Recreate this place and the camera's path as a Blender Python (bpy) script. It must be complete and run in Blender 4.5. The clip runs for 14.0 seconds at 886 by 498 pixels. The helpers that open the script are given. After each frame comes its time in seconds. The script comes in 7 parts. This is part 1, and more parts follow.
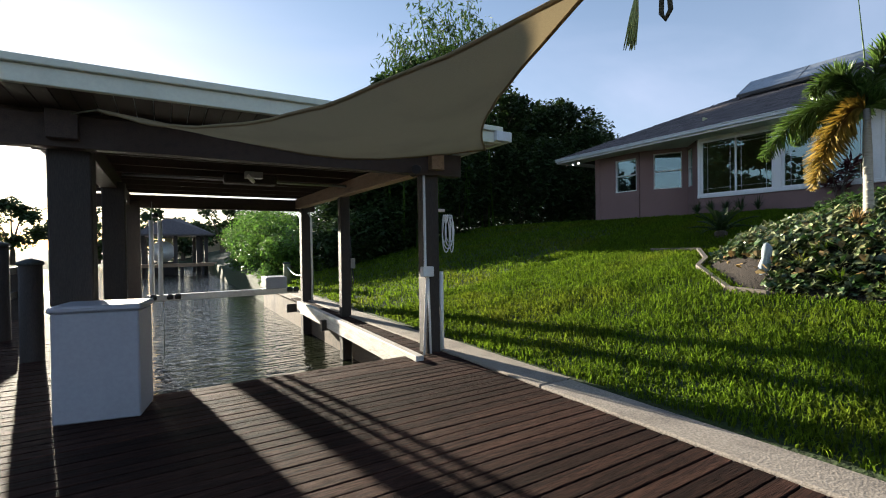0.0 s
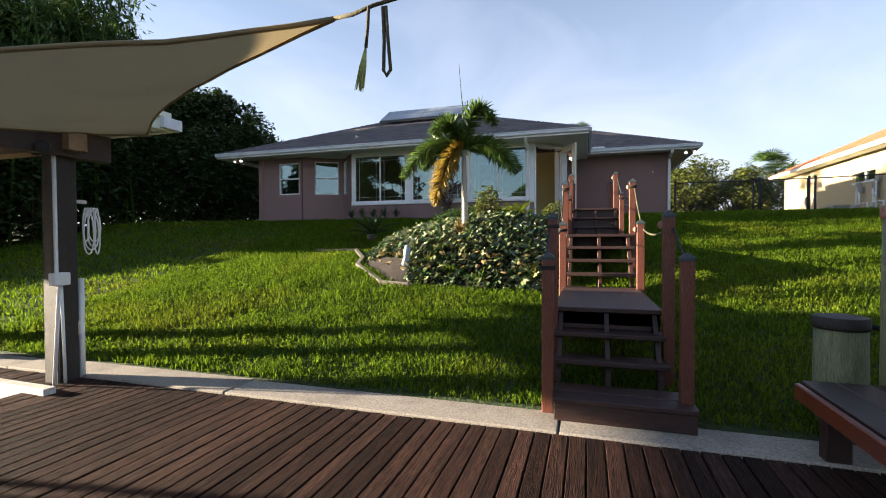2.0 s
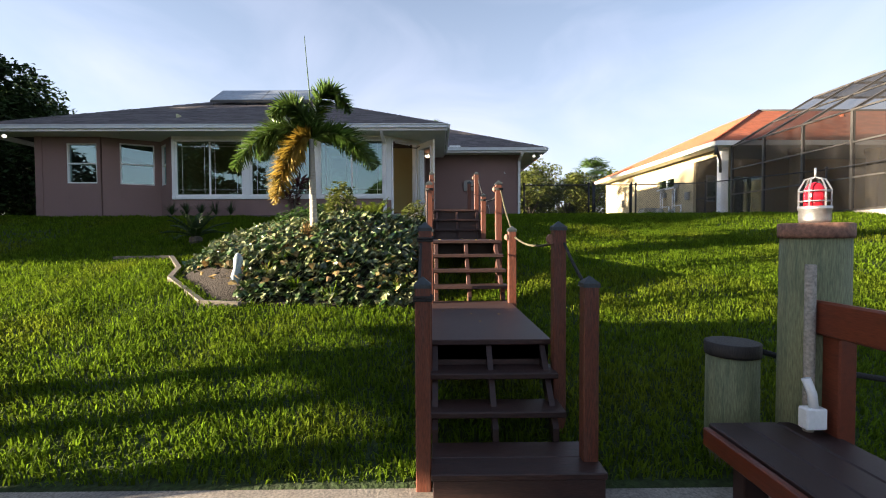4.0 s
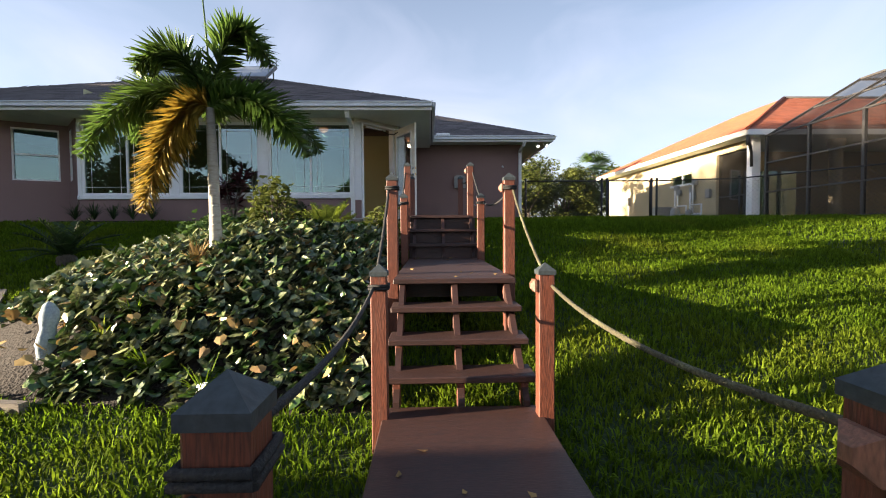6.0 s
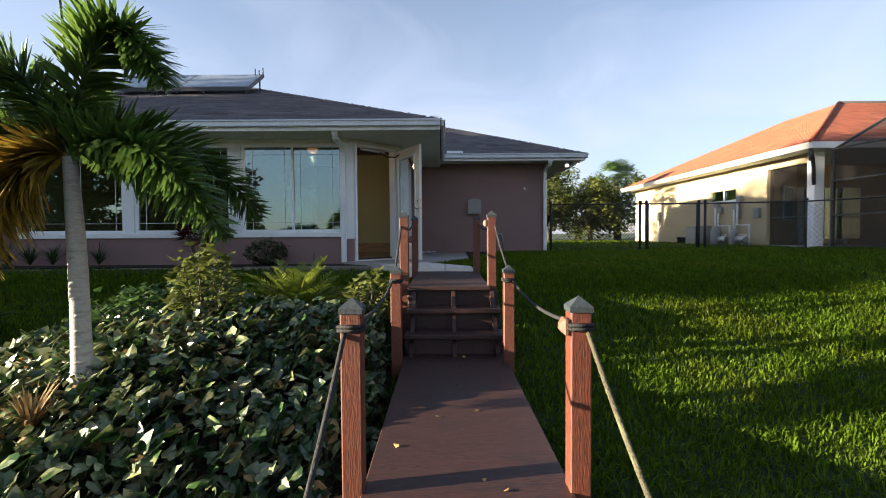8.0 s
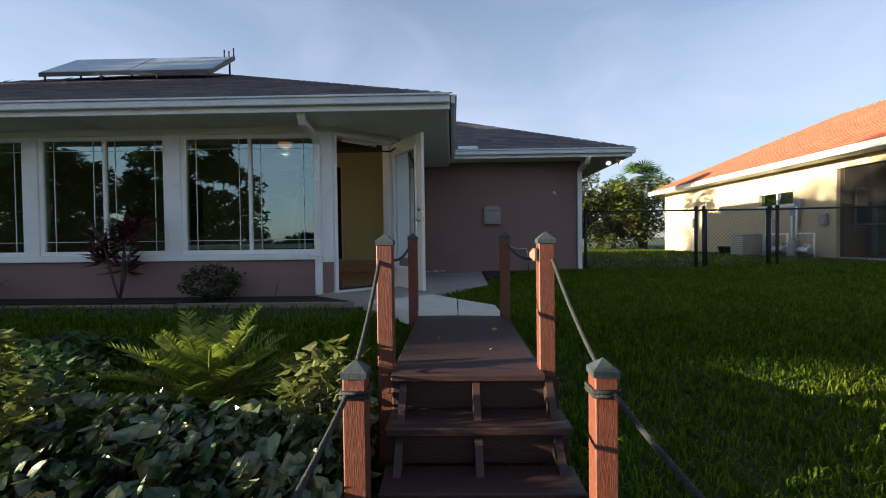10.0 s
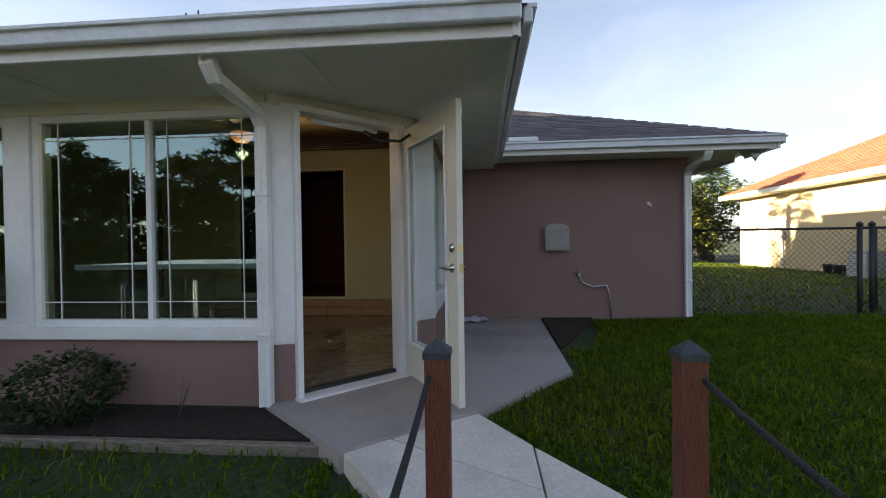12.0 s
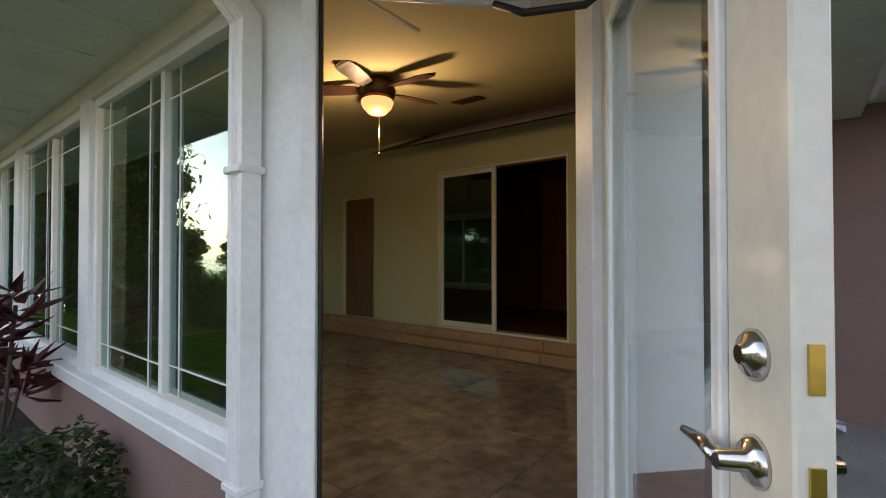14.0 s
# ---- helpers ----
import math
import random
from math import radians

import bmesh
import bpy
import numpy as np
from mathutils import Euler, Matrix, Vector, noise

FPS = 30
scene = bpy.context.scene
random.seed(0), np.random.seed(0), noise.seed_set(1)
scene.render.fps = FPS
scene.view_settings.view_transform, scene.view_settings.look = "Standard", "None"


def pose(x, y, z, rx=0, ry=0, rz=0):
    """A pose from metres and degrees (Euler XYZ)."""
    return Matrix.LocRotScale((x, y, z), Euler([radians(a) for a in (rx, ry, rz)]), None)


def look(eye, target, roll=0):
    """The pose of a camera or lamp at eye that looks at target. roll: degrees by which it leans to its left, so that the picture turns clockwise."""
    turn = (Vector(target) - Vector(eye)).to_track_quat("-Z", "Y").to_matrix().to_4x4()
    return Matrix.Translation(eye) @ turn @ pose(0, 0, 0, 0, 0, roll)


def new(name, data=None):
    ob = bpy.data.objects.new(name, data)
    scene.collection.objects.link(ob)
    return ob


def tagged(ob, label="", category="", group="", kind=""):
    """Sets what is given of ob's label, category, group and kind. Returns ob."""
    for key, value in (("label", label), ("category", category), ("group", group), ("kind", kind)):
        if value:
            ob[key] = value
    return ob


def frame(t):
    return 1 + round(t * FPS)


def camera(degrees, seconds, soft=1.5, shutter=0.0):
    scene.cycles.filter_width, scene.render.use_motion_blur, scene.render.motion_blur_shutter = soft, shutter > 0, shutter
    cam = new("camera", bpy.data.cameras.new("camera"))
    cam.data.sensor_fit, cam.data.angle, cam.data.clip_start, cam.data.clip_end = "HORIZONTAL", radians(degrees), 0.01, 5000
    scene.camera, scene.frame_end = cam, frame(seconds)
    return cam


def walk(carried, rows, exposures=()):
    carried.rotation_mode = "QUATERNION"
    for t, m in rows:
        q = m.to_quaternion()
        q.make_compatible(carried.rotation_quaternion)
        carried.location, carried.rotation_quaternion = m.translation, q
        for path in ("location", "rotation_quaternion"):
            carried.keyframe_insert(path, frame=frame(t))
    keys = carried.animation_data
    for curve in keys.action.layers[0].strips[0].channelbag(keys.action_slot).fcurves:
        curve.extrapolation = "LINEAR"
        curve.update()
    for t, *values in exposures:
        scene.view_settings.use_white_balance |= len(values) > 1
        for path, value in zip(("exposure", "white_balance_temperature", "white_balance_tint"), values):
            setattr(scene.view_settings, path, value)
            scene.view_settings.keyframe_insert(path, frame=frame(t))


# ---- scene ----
cam = camera(88.1, 14.0, soft=1.05)
PATH = [
    (0, (-2.087, 0.223, 1.422), (-1.047, 1.932, 1.398), -0.8),
    (0.5, (-2.206, 0.131, 1.412), (-0.874, 1.623, 1.39), -0.8),
    (1, (-2.312, 0.111, 1.405), (-0.757, 1.369, 1.371), -0.6),
    (1.5, (-2.378, 0.169, 1.396), (-0.617, 1.117, 1.366), -0.3),
    (2, (-2.436, 0.291, 1.431), (-0.529, 0.892, 1.397), -0.2),
    (2.5, (-2.428, 0.45, 1.492), (-0.453, 0.759, 1.44), -0.1),
    (3, (-2.234, 0.498, 1.525), (-0.238, 0.603, 1.471), -0.3),
    (3.2, (-2.114, 0.507, 1.549), (-0.116, 0.576, 1.496), -0.3),
    (5.3, (0.419, 0.398, 1.702), (2.416, 0.328, 1.63), -0.4),
    (5.5, (0.733, 0.347, 1.756), (2.73, 0.284, 1.678), -0.5),
    (6, (1.344, 0.309, 1.893), (3.342, 0.253, 1.819), -0.4),
    (6.5, (1.824, 0.245, 2.087), (3.823, 0.204, 2.031), -0.9),
    (7, (2.253, 0.246, 2.343), (4.252, 0.214, 2.282), -0.5),
    (7.5, (2.753, 0.24, 2.524), (4.752, 0.221, 2.469), -0.5),
    (8, (3.306, 0.224, 2.689), (5.305, 0.224, 2.625), -0.4),
    (8.2, (3.54, 0.229, 2.707), (5.539, 0.231, 2.644), -0.4),
    (10.5, (6.199, 0.253, 2.941), (8.197, 0.331, 2.919), -0.9),
    (11, (6.966, 0.292, 2.985), (8.96, 0.441, 2.963), -0.9),
    (11.5, (7.812, 0.38, 3.12), (9.805, 0.543, 3.098), -1.1),
    (12, (8.426, 0.463, 3.33), (10.419, 0.638, 3.307), -0.8),
    (12.5, (8.978, 0.548, 3.491), (10.97, 0.731, 3.48), -1.0),
    (13, (9.588, 0.5, 3.545), (11.552, 0.878, 3.542), -1.2),
    (13.3, (9.993, 0.494, 3.534), (11.876, 1.167, 3.54), -1.2),
    (13.7, (10.439, 0.558, 3.476), (12.143, 1.605, 3.497), -0.9),
    (14, (10.79, 0.62, 3.425), (12.36, 1.86, 3.455), 0.0),
]
walk(cam, [(t, look(eye, target, roll)) for t, eye, target, roll in PATH], [(0, 2.0, 6100, 8), (2, 2.45, 6550, 11), (6, 2.4, 6750, 12), (8.2, 2.25, 6400, 10), (10.5, 2.05, 6350, 9), (11.5, 2.4, 6600, 10), (12.3, 2.8, 7200, 13), (13.3, 3.35, 7600, 15), (14, 3.42, 7400, 14)])

# ---- world, sun and exposure ----
SUN_AZ, SUN_EL = radians(100.5), radians(10.4)
to_sun = Vector((math.cos(SUN_AZ) * math.cos(SUN_EL), math.sin(SUN_AZ) * math.cos(SUN_EL), math.sin(SUN_EL)))
world = bpy.data.worlds.new("sky")
scene.world = world
world.use_nodes = True
wn, wl = world.node_tree.nodes, world.node_tree.links
wbg = wn["Background"]
sky = wn.new("ShaderNodeTexSky")
sky.sky_type, sky.sun_disc = "NISHITA", False
sky.sun_elevation, sky.sun_rotation = SUN_EL, math.pi / 2 - SUN_AZ
sky.air_density, sky.dust_density, sky.ozone_density = 1.0, 0.6, 2.0
wco = wn.new("ShaderNodeTexCoord")
wmap = wn.new("ShaderNodeMapping")
wmap.inputs["Scale"].default_value = (1.2, 2.6, 5.5)
wmap.inputs["Rotation"].default_value = (0.5, 0.35, 0.6)
wcloud = wn.new("ShaderNodeTexNoise")
wcloud.inputs["Scale"].default_value, wcloud.inputs["Detail"].default_value, wcloud.inputs["Distortion"].default_value = 1.1, 8, 0.7
wramp = wn.new("ShaderNodeValToRGB")
wramp.color_ramp.elements[0].position, wramp.color_ramp.elements[1].position = 0.40, 0.85
wfac = wn.new("ShaderNodeMath")
wfac.operation = "MULTIPLY_ADD"
wfac.inputs[1].default_value, wfac.inputs[2].default_value = 0.30, 0.26
wmix = wn.new("ShaderNodeMix")
wmix.data_type = "RGBA"
wmix.inputs["B"].default_value = (3.9, 4.15, 5.3, 1)
wl.new(wco.outputs["Generated"], wmap.inputs["Vector"])
wl.new(wmap.outputs["Vector"], wcloud.inputs["Vector"])
wl.new(wcloud.outputs["Fac"], wramp.inputs["Fac"])
wl.new(wramp.outputs["Color"], wfac.inputs[0])
# haze and thin cloud thicken towards the horizon
wsep, whaze, wveil = wn.new("ShaderNodeSeparateXYZ"), wn.new("ShaderNodeMapRange"), wn.new("ShaderNodeMath")
whaze.interpolation_type = "SMOOTHSTEP"
whaze.inputs["From Min"].default_value, whaze.inputs["From Max"].default_value = 0.16, 0.66
whaze.inputs["To Min"].default_value, whaze.inputs["To Max"].default_value = 1.5, 0.40
wveil.operation = "MULTIPLY"
wl.new(wco.outputs["Generated"], wsep.inputs[0])
wl.new(wsep.outputs["Z"], whaze.inputs["Value"])
wl.new(whaze.outputs["Result"], wveil.inputs[0])
wl.new(wfac.outputs[0], wveil.inputs[1])
wl.new(wveil.outputs[0], wmix.inputs["Factor"])
wl.new(sky.outputs["Color"], wmix.inputs["A"])
wl.new(wmix.outputs["Result"], wbg.inputs["Color"])
wbg.inputs["Strength"].default_value = 0.05
sun_data = bpy.data.lights.new("sun", "SUN")
sun_data.energy, sun_data.angle, sun_data.color = 5.0, radians(0.6), (1.0, 0.86, 0.66)
sun = new("sun", sun_data)
sun.matrix_world = look(to_sun * 60, (0, 0, 0))


# ---- materials ----
def material(name, colour, rough=0.6, metal=0.0, vary=0.25, scale=6.0, grain=60.0, stretch=(1, 1, 1), bump=0.15, second=None, amount=0.5,
             island=0.0, per_object=0.0, transmit=0.0, spec=0.5, depth=0.01, stain=(0.5, 0.7)):
    """A surface with stains at one scale and grain at another."""
    m = bpy.data.materials.new(name)
    m.use_nodes = True
    n, l = m.node_tree.nodes, m.node_tree.links
    p = n["Principled BSDF"]
    co = n.new("ShaderNodeTexCoord")
    mp = n.new("ShaderNodeMapping")
    mp.inputs["Scale"].default_value = stretch
    l.new(co.outputs["Object"], mp.inputs["Vector"])
    big, small = n.new("ShaderNodeTexNoise"), n.new("ShaderNodeTexNoise")
    big.inputs["Scale"].default_value, big.inputs["Detail"].default_value = scale, 5
    small.inputs["Scale"].default_value, small.inputs["Detail"].default_value = grain, 4
    vec = mp.outputs["Vector"]
    if per_object:
        info = n.new("ShaderNodeObjectInfo")
        add = n.new("ShaderNodeVectorMath")
        add.operation = "MULTIPLY_ADD"
        add.inputs[0].default_value = (37.0, 23.0, 11.0)
        l.new(info.outputs["Random"], add.inputs[1])
        l.new(vec, add.inputs[2])
        vec = add.outputs[0]
    l.new(vec, big.inputs["Vector"])
    l.new(vec, small.inputs["Vector"])
    base = n.new("ShaderNodeMix")
    base.data_type = "RGBA"
    base.inputs["A"].default_value = (*colour, 1)
    base.inputs["B"].default_value = (*(second or [c * 0.6 for c in colour]), 1)
    rampn = n.new("ShaderNodeMapRange")
    rampn.inputs["From Min"].default_value, rampn.inputs["From Max"].default_value = stain
    rampn.inputs["To Max"].default_value = amount
    l.new(big.outputs["Fac"], rampn.inputs["Value"])
    l.new(rampn.outputs["Result"], base.inputs["Factor"])
    hsv = n.new("ShaderNodeHueSaturation")
    val = n.new("ShaderNodeMapRange")
    val.inputs["From Min"].default_value, val.inputs["From Max"].default_value = 0.3, 0.7
    val.inputs["To Min"].default_value, val.inputs["To Max"].default_value = 1 - vary, 1 + vary
    l.new(small.outputs["Fac"], val.inputs["Value"])
    value = val.outputs["Result"]
    for power, kind, out in ((island, "ShaderNodeNewGeometry", "Random Per Island"), (per_object, "ShaderNodeObjectInfo", "Random")):
        if power:
            src, mul, rng = n.new(kind), n.new("ShaderNodeMath"), n.new("ShaderNodeMapRange")
            mul.operation = "MULTIPLY"
            rng.inputs["To Min"].default_value, rng.inputs["To Max"].default_value = 1 - power, 1 + power
            l.new(src.outputs[out], rng.inputs["Value"])
            l.new(rng.outputs["Result"], mul.inputs[0])
            l.new(value, mul.inputs[1])
            value = mul.outputs[0]
    l.new(value, hsv.inputs["Value"])
    l.new(base.outputs["Result"], hsv.inputs["Color"])
    l.new(hsv.outputs["Color"], p.inputs["Base Color"])
    p.inputs["Roughness"].default_value, p.inputs["Metallic"].default_value = rough, metal
    p.inputs["Specular IOR Level"].default_value = spec
    if bump:
        b = n.new("ShaderNodeBump")
        b.inputs["Strength"].default_value, b.inputs["Distance"].default_value = bump, depth
        l.new(small.outputs["Fac"], b.inputs["Height"])
        l.new(b.outputs["Normal"], p.inputs["Normal"])
    if transmit:
        tr, mx = n.new("ShaderNodeBsdfTranslucent"), n.new("ShaderNodeMixShader")
        l.new(hsv.outputs["Color"], tr.inputs["Color"])
        mx.inputs["Fac"].default_value = transmit
        l.new(p.outputs[0], mx.inputs[1])
        l.new(tr.outputs[0], mx.inputs[2])
        l.new(mx.outputs[0], n["Material Output"].inputs["Surface"])
    return m


def pane_material(name, tint, gloss=(0.9, 0.95, 1.0), least=0.04):
    """Window glass: clear, with a gloss that grows at grazing angles."""
    m = bpy.data.materials.new(name)
    m.use_nodes = True
    n, l = m.node_tree.nodes, m.node_tree.links
    n.remove(n["Principled BSDF"])
    clear, shine, mx, fr = (n.new("ShaderNodeBsdfTransparent"), n.new("ShaderNodeBsdfGlossy"), n.new("ShaderNodeMixShader"), n.new("ShaderNodeLayerWeight"))
    clear.inputs["Color"].default_value, shine.inputs["Color"].default_value = (*tint, 1), (*gloss, 1)
    shine.inputs["Roughness"].default_value, fr.inputs["Blend"].default_value = 0.005, 0.5
    steep = n.new("ShaderNodeMath")
    steep.operation, steep.inputs[1].default_value = "POWER", 5.0
    lift = n.new("ShaderNodeMapRange")
    lift.inputs["To Min"].default_value = least
    l.new(fr.outputs["Facing"], steep.inputs[0])
    l.new(steep.outputs[0], lift.inputs["Value"])
    l.new(lift.outputs[0], mx.inputs["Fac"])
    l.new(clear.outputs[0], mx.inputs[1])
    l.new(shine.outputs[0], mx.inputs[2])
    l.new(mx.outputs[0], n["Material Output"].inputs["Surface"])
    return m


def mesh_screen(name, colour, cover):
    """Insect screen or net: part see-through."""
    m = bpy.data.materials.new(name)
    m.use_nodes = True
    n, l = m.node_tree.nodes, m.node_tree.links
    p = n["Principled BSDF"]
    p.inputs["Base Color"].default_value, p.inputs["Roughness"].default_value = (*colour, 1), 0.9
    clear, mx = n.new("ShaderNodeBsdfTransparent"), n.new("ShaderNodeMixShader")
    mx.inputs["Fac"].default_value = cover
    l.new(clear.outputs[0], mx.inputs[1])
    l.new(p.outputs[0], mx.inputs[2])
    l.new(mx.outputs[0], n["Material Output"].inputs["Surface"])
    return m


def glow(name, colour, power):
    m = bpy.data.materials.new(name)
    m.use_nodes = True
    p = m.node_tree.nodes["Principled BSDF"]
    p.inputs["Base Color"].default_value = (*[c * 0.12 for c in colour], 1)
    p.inputs["Emission Color"].default_value, p.inputs["Emission Strength"].default_value = (*colour, 1), power
    return m


def water_material():
    m = bpy.data.materials.new("canal_water")
    m.use_nodes = True
    n, l = m.node_tree.nodes, m.node_tree.links
    p = n["Principled BSDF"]
    p.inputs["Base Color"].default_value, p.inputs["Roughness"].default_value = (0.018, 0.022, 0.012, 1), 0.04
    p.inputs["IOR"].default_value = 1.33
    co, mp, w1, w2, add, b = (n.new("ShaderNodeTexCoord"), n.new("ShaderNodeMapping"), n.new("ShaderNodeTexNoise"), n.new("ShaderNodeTexNoise"), n.new("ShaderNodeMath"), n.new("ShaderNodeBump"))
    mp.inputs["Scale"].default_value, mp.inputs["Rotation"].default_value = (0.45, 1.6, 1), (0, 0, 0.25)
    w1.inputs["Scale"].default_value, w1.inputs["Detail"].default_value, w1.inputs["Distortion"].default_value = 3.6, 3, 0.6
    w2.inputs["Scale"].default_value, w2.inputs["Detail"].default_value = 7.0, 2
    l.new(co.outputs["Object"], mp.inputs["Vector"])
    l.new(mp.outputs[0], w1.inputs["Vector"])
    l.new(mp.outputs[0], w2.inputs["Vector"])
    add.operation, add.inputs[1].default_value = "MULTIPLY_ADD", 0.25
    l.new(w2.outputs["Fac"], add.inputs[0])
    l.new(w1.outputs["Fac"], add.inputs[2])
    l.new(add.outputs[0], b.inputs["Height"])
    b.inputs["Strength"].default_value, b.inputs["Distance"].default_value = 0.75, 0.12
    l.new(b.outputs[0], p.inputs["Normal"])
    return m


DECK = material("deck_wood", (0.042, 0.021, 0.015), 0.8, vary=0.8, scale=1.6, grain=9, stretch=(1, 22, 8), bump=0.9, second=(0.020, 0.011, 0.009), amount=0.9, per_object=0.45, spec=0.08, depth=0.008, stain=(0.40, 0.62))
STAIN = material("red_stained_wood", (0.118, 0.032, 0.015), 0.55, vary=0.5, scale=3, grain=20, stretch=(12, 12, 1.2), bump=0.5, second=(0.10, 0.042, 0.028), amount=0.7, per_object=0.15, depth=0.004)
TREAD = material("red_stained_tread", (0.040, 0.017, 0.013), 0.5, vary=0.4, scale=3, grain=18, stretch=(9, 1.2, 9), bump=0.5, second=(0.025, 0.013, 0.011), amount=0.8, per_object=0.15, depth=0.004)
BENCHW = material("bench_wood", (0.15, 0.036, 0.018), 0.36, vary=0.25, scale=3, grain=20, stretch=(1.2, 10, 8), bump=0.35, second=(0.09, 0.025, 0.015), amount=0.6, per_object=0.1, depth=0.003)
BENCHTOP = material("bench_seat_wood", (0.032, 0.014, 0.012), 0.5, vary=0.25, scale=3, grain=20, stretch=(1.2, 10, 8), bump=0.35, depth=0.003)
CREO = material("creosote_post", (0.034, 0.026, 0.022), 0.7, vary=0.4, scale=3, grain=24, stretch=(8, 8, 1), bump=0.6, second=(0.03, 0.024, 0.02), amount=0.8, per_object=0.2, depth=0.006)
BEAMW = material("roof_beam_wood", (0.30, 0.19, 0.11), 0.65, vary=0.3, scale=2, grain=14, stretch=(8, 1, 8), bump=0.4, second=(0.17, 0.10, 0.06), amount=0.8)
# Darker copy of BEAMW: the shade under the roof is put into its colour
SHADEW = material("shaded_timber", (0.045, 0.028, 0.021), 0.7, vary=0.3, scale=2, grain=14, stretch=(8, 1, 8), bump=0.4, second=(0.028, 0.018, 0.014), amount=0.8)
PILE = material("greenish_piling", (0.18, 0.19, 0.10), 0.75, vary=0.35, scale=3, grain=20, stretch=(9, 9, 1), bump=0.6, second=(0.10, 0.12, 0.065), amount=0.8, depth=0.006)
PILETOP = material("piling_cap", (0.24, 0.12, 0.08), 0.75, vary=0.4, scale=12, grain=50, second=(0.1, 0.05, 0.04), amount=0.8)
WHITEBEAM = material("weathered_white_beam", (0.62, 0.59, 0.54), 0.6, vary=0.25, scale=2.5, grain=18, stretch=(8, 1, 8), bump=0.3, second=(0.36, 0.30, 0.25), amount=0.8)
CONCRETE = material("seawall_concrete", (0.31, 0.27, 0.225), 0.85, vary=0.35, scale=2.2, grain=60, bump=0.6, second=(0.19, 0.165, 0.14), amount=0.85, depth=0.006)
SEAFACE = material("stained_seawall_face", (0.15, 0.11, 0.075), 0.8, vary=0.35, scale=1.5, grain=30, bump=0.6, second=(0.07, 0.055, 0.04), amount=0.9, depth=0.01)
PATIO = material("patio_concrete", (0.36, 0.33, 0.31), 0.7, vary=0.12, scale=1.3, grain=70, bump=0.2, second=(0.25, 0.225, 0.21), amount=0.8)
SLAB = material("pale_stepping_slab", (0.66, 0.62, 0.56), 0.75, vary=0.12, scale=3, grain=60, bump=0.2, second=(0.5, 0.46, 0.41), amount=0.6)
PINK = material("mauve_stucco", (0.25, 0.158, 0.142), 0.85, vary=0.10, scale=0.9, grain=110, bump=0.45, second=(0.205, 0.128, 0.115), amount=0.7, depth=0.006)
CREAM = material("cream_stucco", (0.52, 0.42, 0.26), 0.85, vary=0.08, scale=0.8, grain=90, bump=0.4, second=(0.45, 0.36, 0.22), amount=0.6)
WHITE = material("white_paint", (0.80, 0.80, 0.79), 0.45, vary=0.05, scale=2.5, grain=40, bump=0.08, second=(0.62, 0.61, 0.58), amount=0.5)
CREAMW = material("cream_white_paint", (0.72, 0.69, 0.60), 0.5, vary=0.05, scale=2.5, grain=40, bump=0.08, second=(0.62, 0.58, 0.49), amount=0.5)
SOFFIT = material("soffit_panel", (0.66, 0.68, 0.57), 0.6, vary=0.05, scale=2, grain=30, bump=0.05, second=(0.50, 0.52, 0.43), amount=0.5)
GUTTER = material("white_gutter", (0.64, 0.67, 0.70), 0.4, vary=0.06, scale=3, grain=30, bump=0.05, second=(0.48, 0.50, 0.52), amount=0.6)
SHINGLE = material("grey_brown_shingle", (0.125, 0.105, 0.105), 0.9, vary=0.35, scale=5, grain=90, bump=0.4, second=(0.085, 0.072, 0.075), amount=0.8, island=0.28)
ORANGE = material("orange_shingle", (0.33, 0.088, 0.038), 0.85, vary=0.25, scale=4, grain=60, bump=0.4, second=(0.24, 0.06, 0.028), amount=0.7, island=0.2)
GLASS = pane_material("window_glass", (0.55, 0.66, 0.62), gloss=(0.74, 0.94, 0.97), least=0.19)
DOORGLASS = pane_material("door_glass", (0.94, 0.96, 0.96), least=0.05)
WATER = water_material()
SAIL = material("sail_fabric", (0.34, 0.265, 0.145), 0.85, vary=0.10, scale=1.2, grain=140, bump=0.25, second=(0.25, 0.195, 0.11), amount=0.6, transmit=0.48)
WHITEPLASTIC = material("white_plastic", (0.33, 0.34, 0.38), 0.5, vary=0.05, scale=2, grain=30, bump=0.05, second=(0.27, 0.28, 0.31), amount=0.5)
STEEL = material("galvanised_steel", (0.5, 0.5, 0.5), 0.4, metal=0.9, vary=0.15, scale=6, grain=60, bump=0.1)
CHROME = material("nickel", (0.62, 0.58, 0.54), 0.18, metal=1.0, vary=0.05, bump=0.0)
BRASS = material("brass", (0.65, 0.45, 0.14), 0.3, metal=1.0, vary=0.1, bump=0.0)
BLACK = material("black_coating", (0.02, 0.02, 0.022), 0.5, vary=0.2, bump=0.1)
ROPE = material("tan_rope", (0.075, 0.064, 0.034), 0.9, vary=0.4, grain=120, bump=0.8, second=(0.17, 0.17, 0.08), amount=0.7)
DARKROPE = material("dark_rope", (0.022, 0.021, 0.020), 0.85, vary=0.4, grain=120, bump=0.8)
TASSEL = material("frayed_rope", (0.42, 0.46, 0.16), 0.9, vary=0.35, grain=80, bump=0.5, transmit=0.3)
SOIL = material("lawn_soil", (0.026, 0.046, 0.010), 0.95, vary=0.5, scale=1.2, grain=25, bump=0.8, second=(0.026, 0.036, 0.012), amount=0.8, depth=0.03)
MULCH = material("dark_mulch", (0.024, 0.017, 0.012), 0.95, vary=0.6, scale=3, grain=40, bump=1.0, second=(0.016, 0.012, 0.010), amount=0.8, depth=0.03)
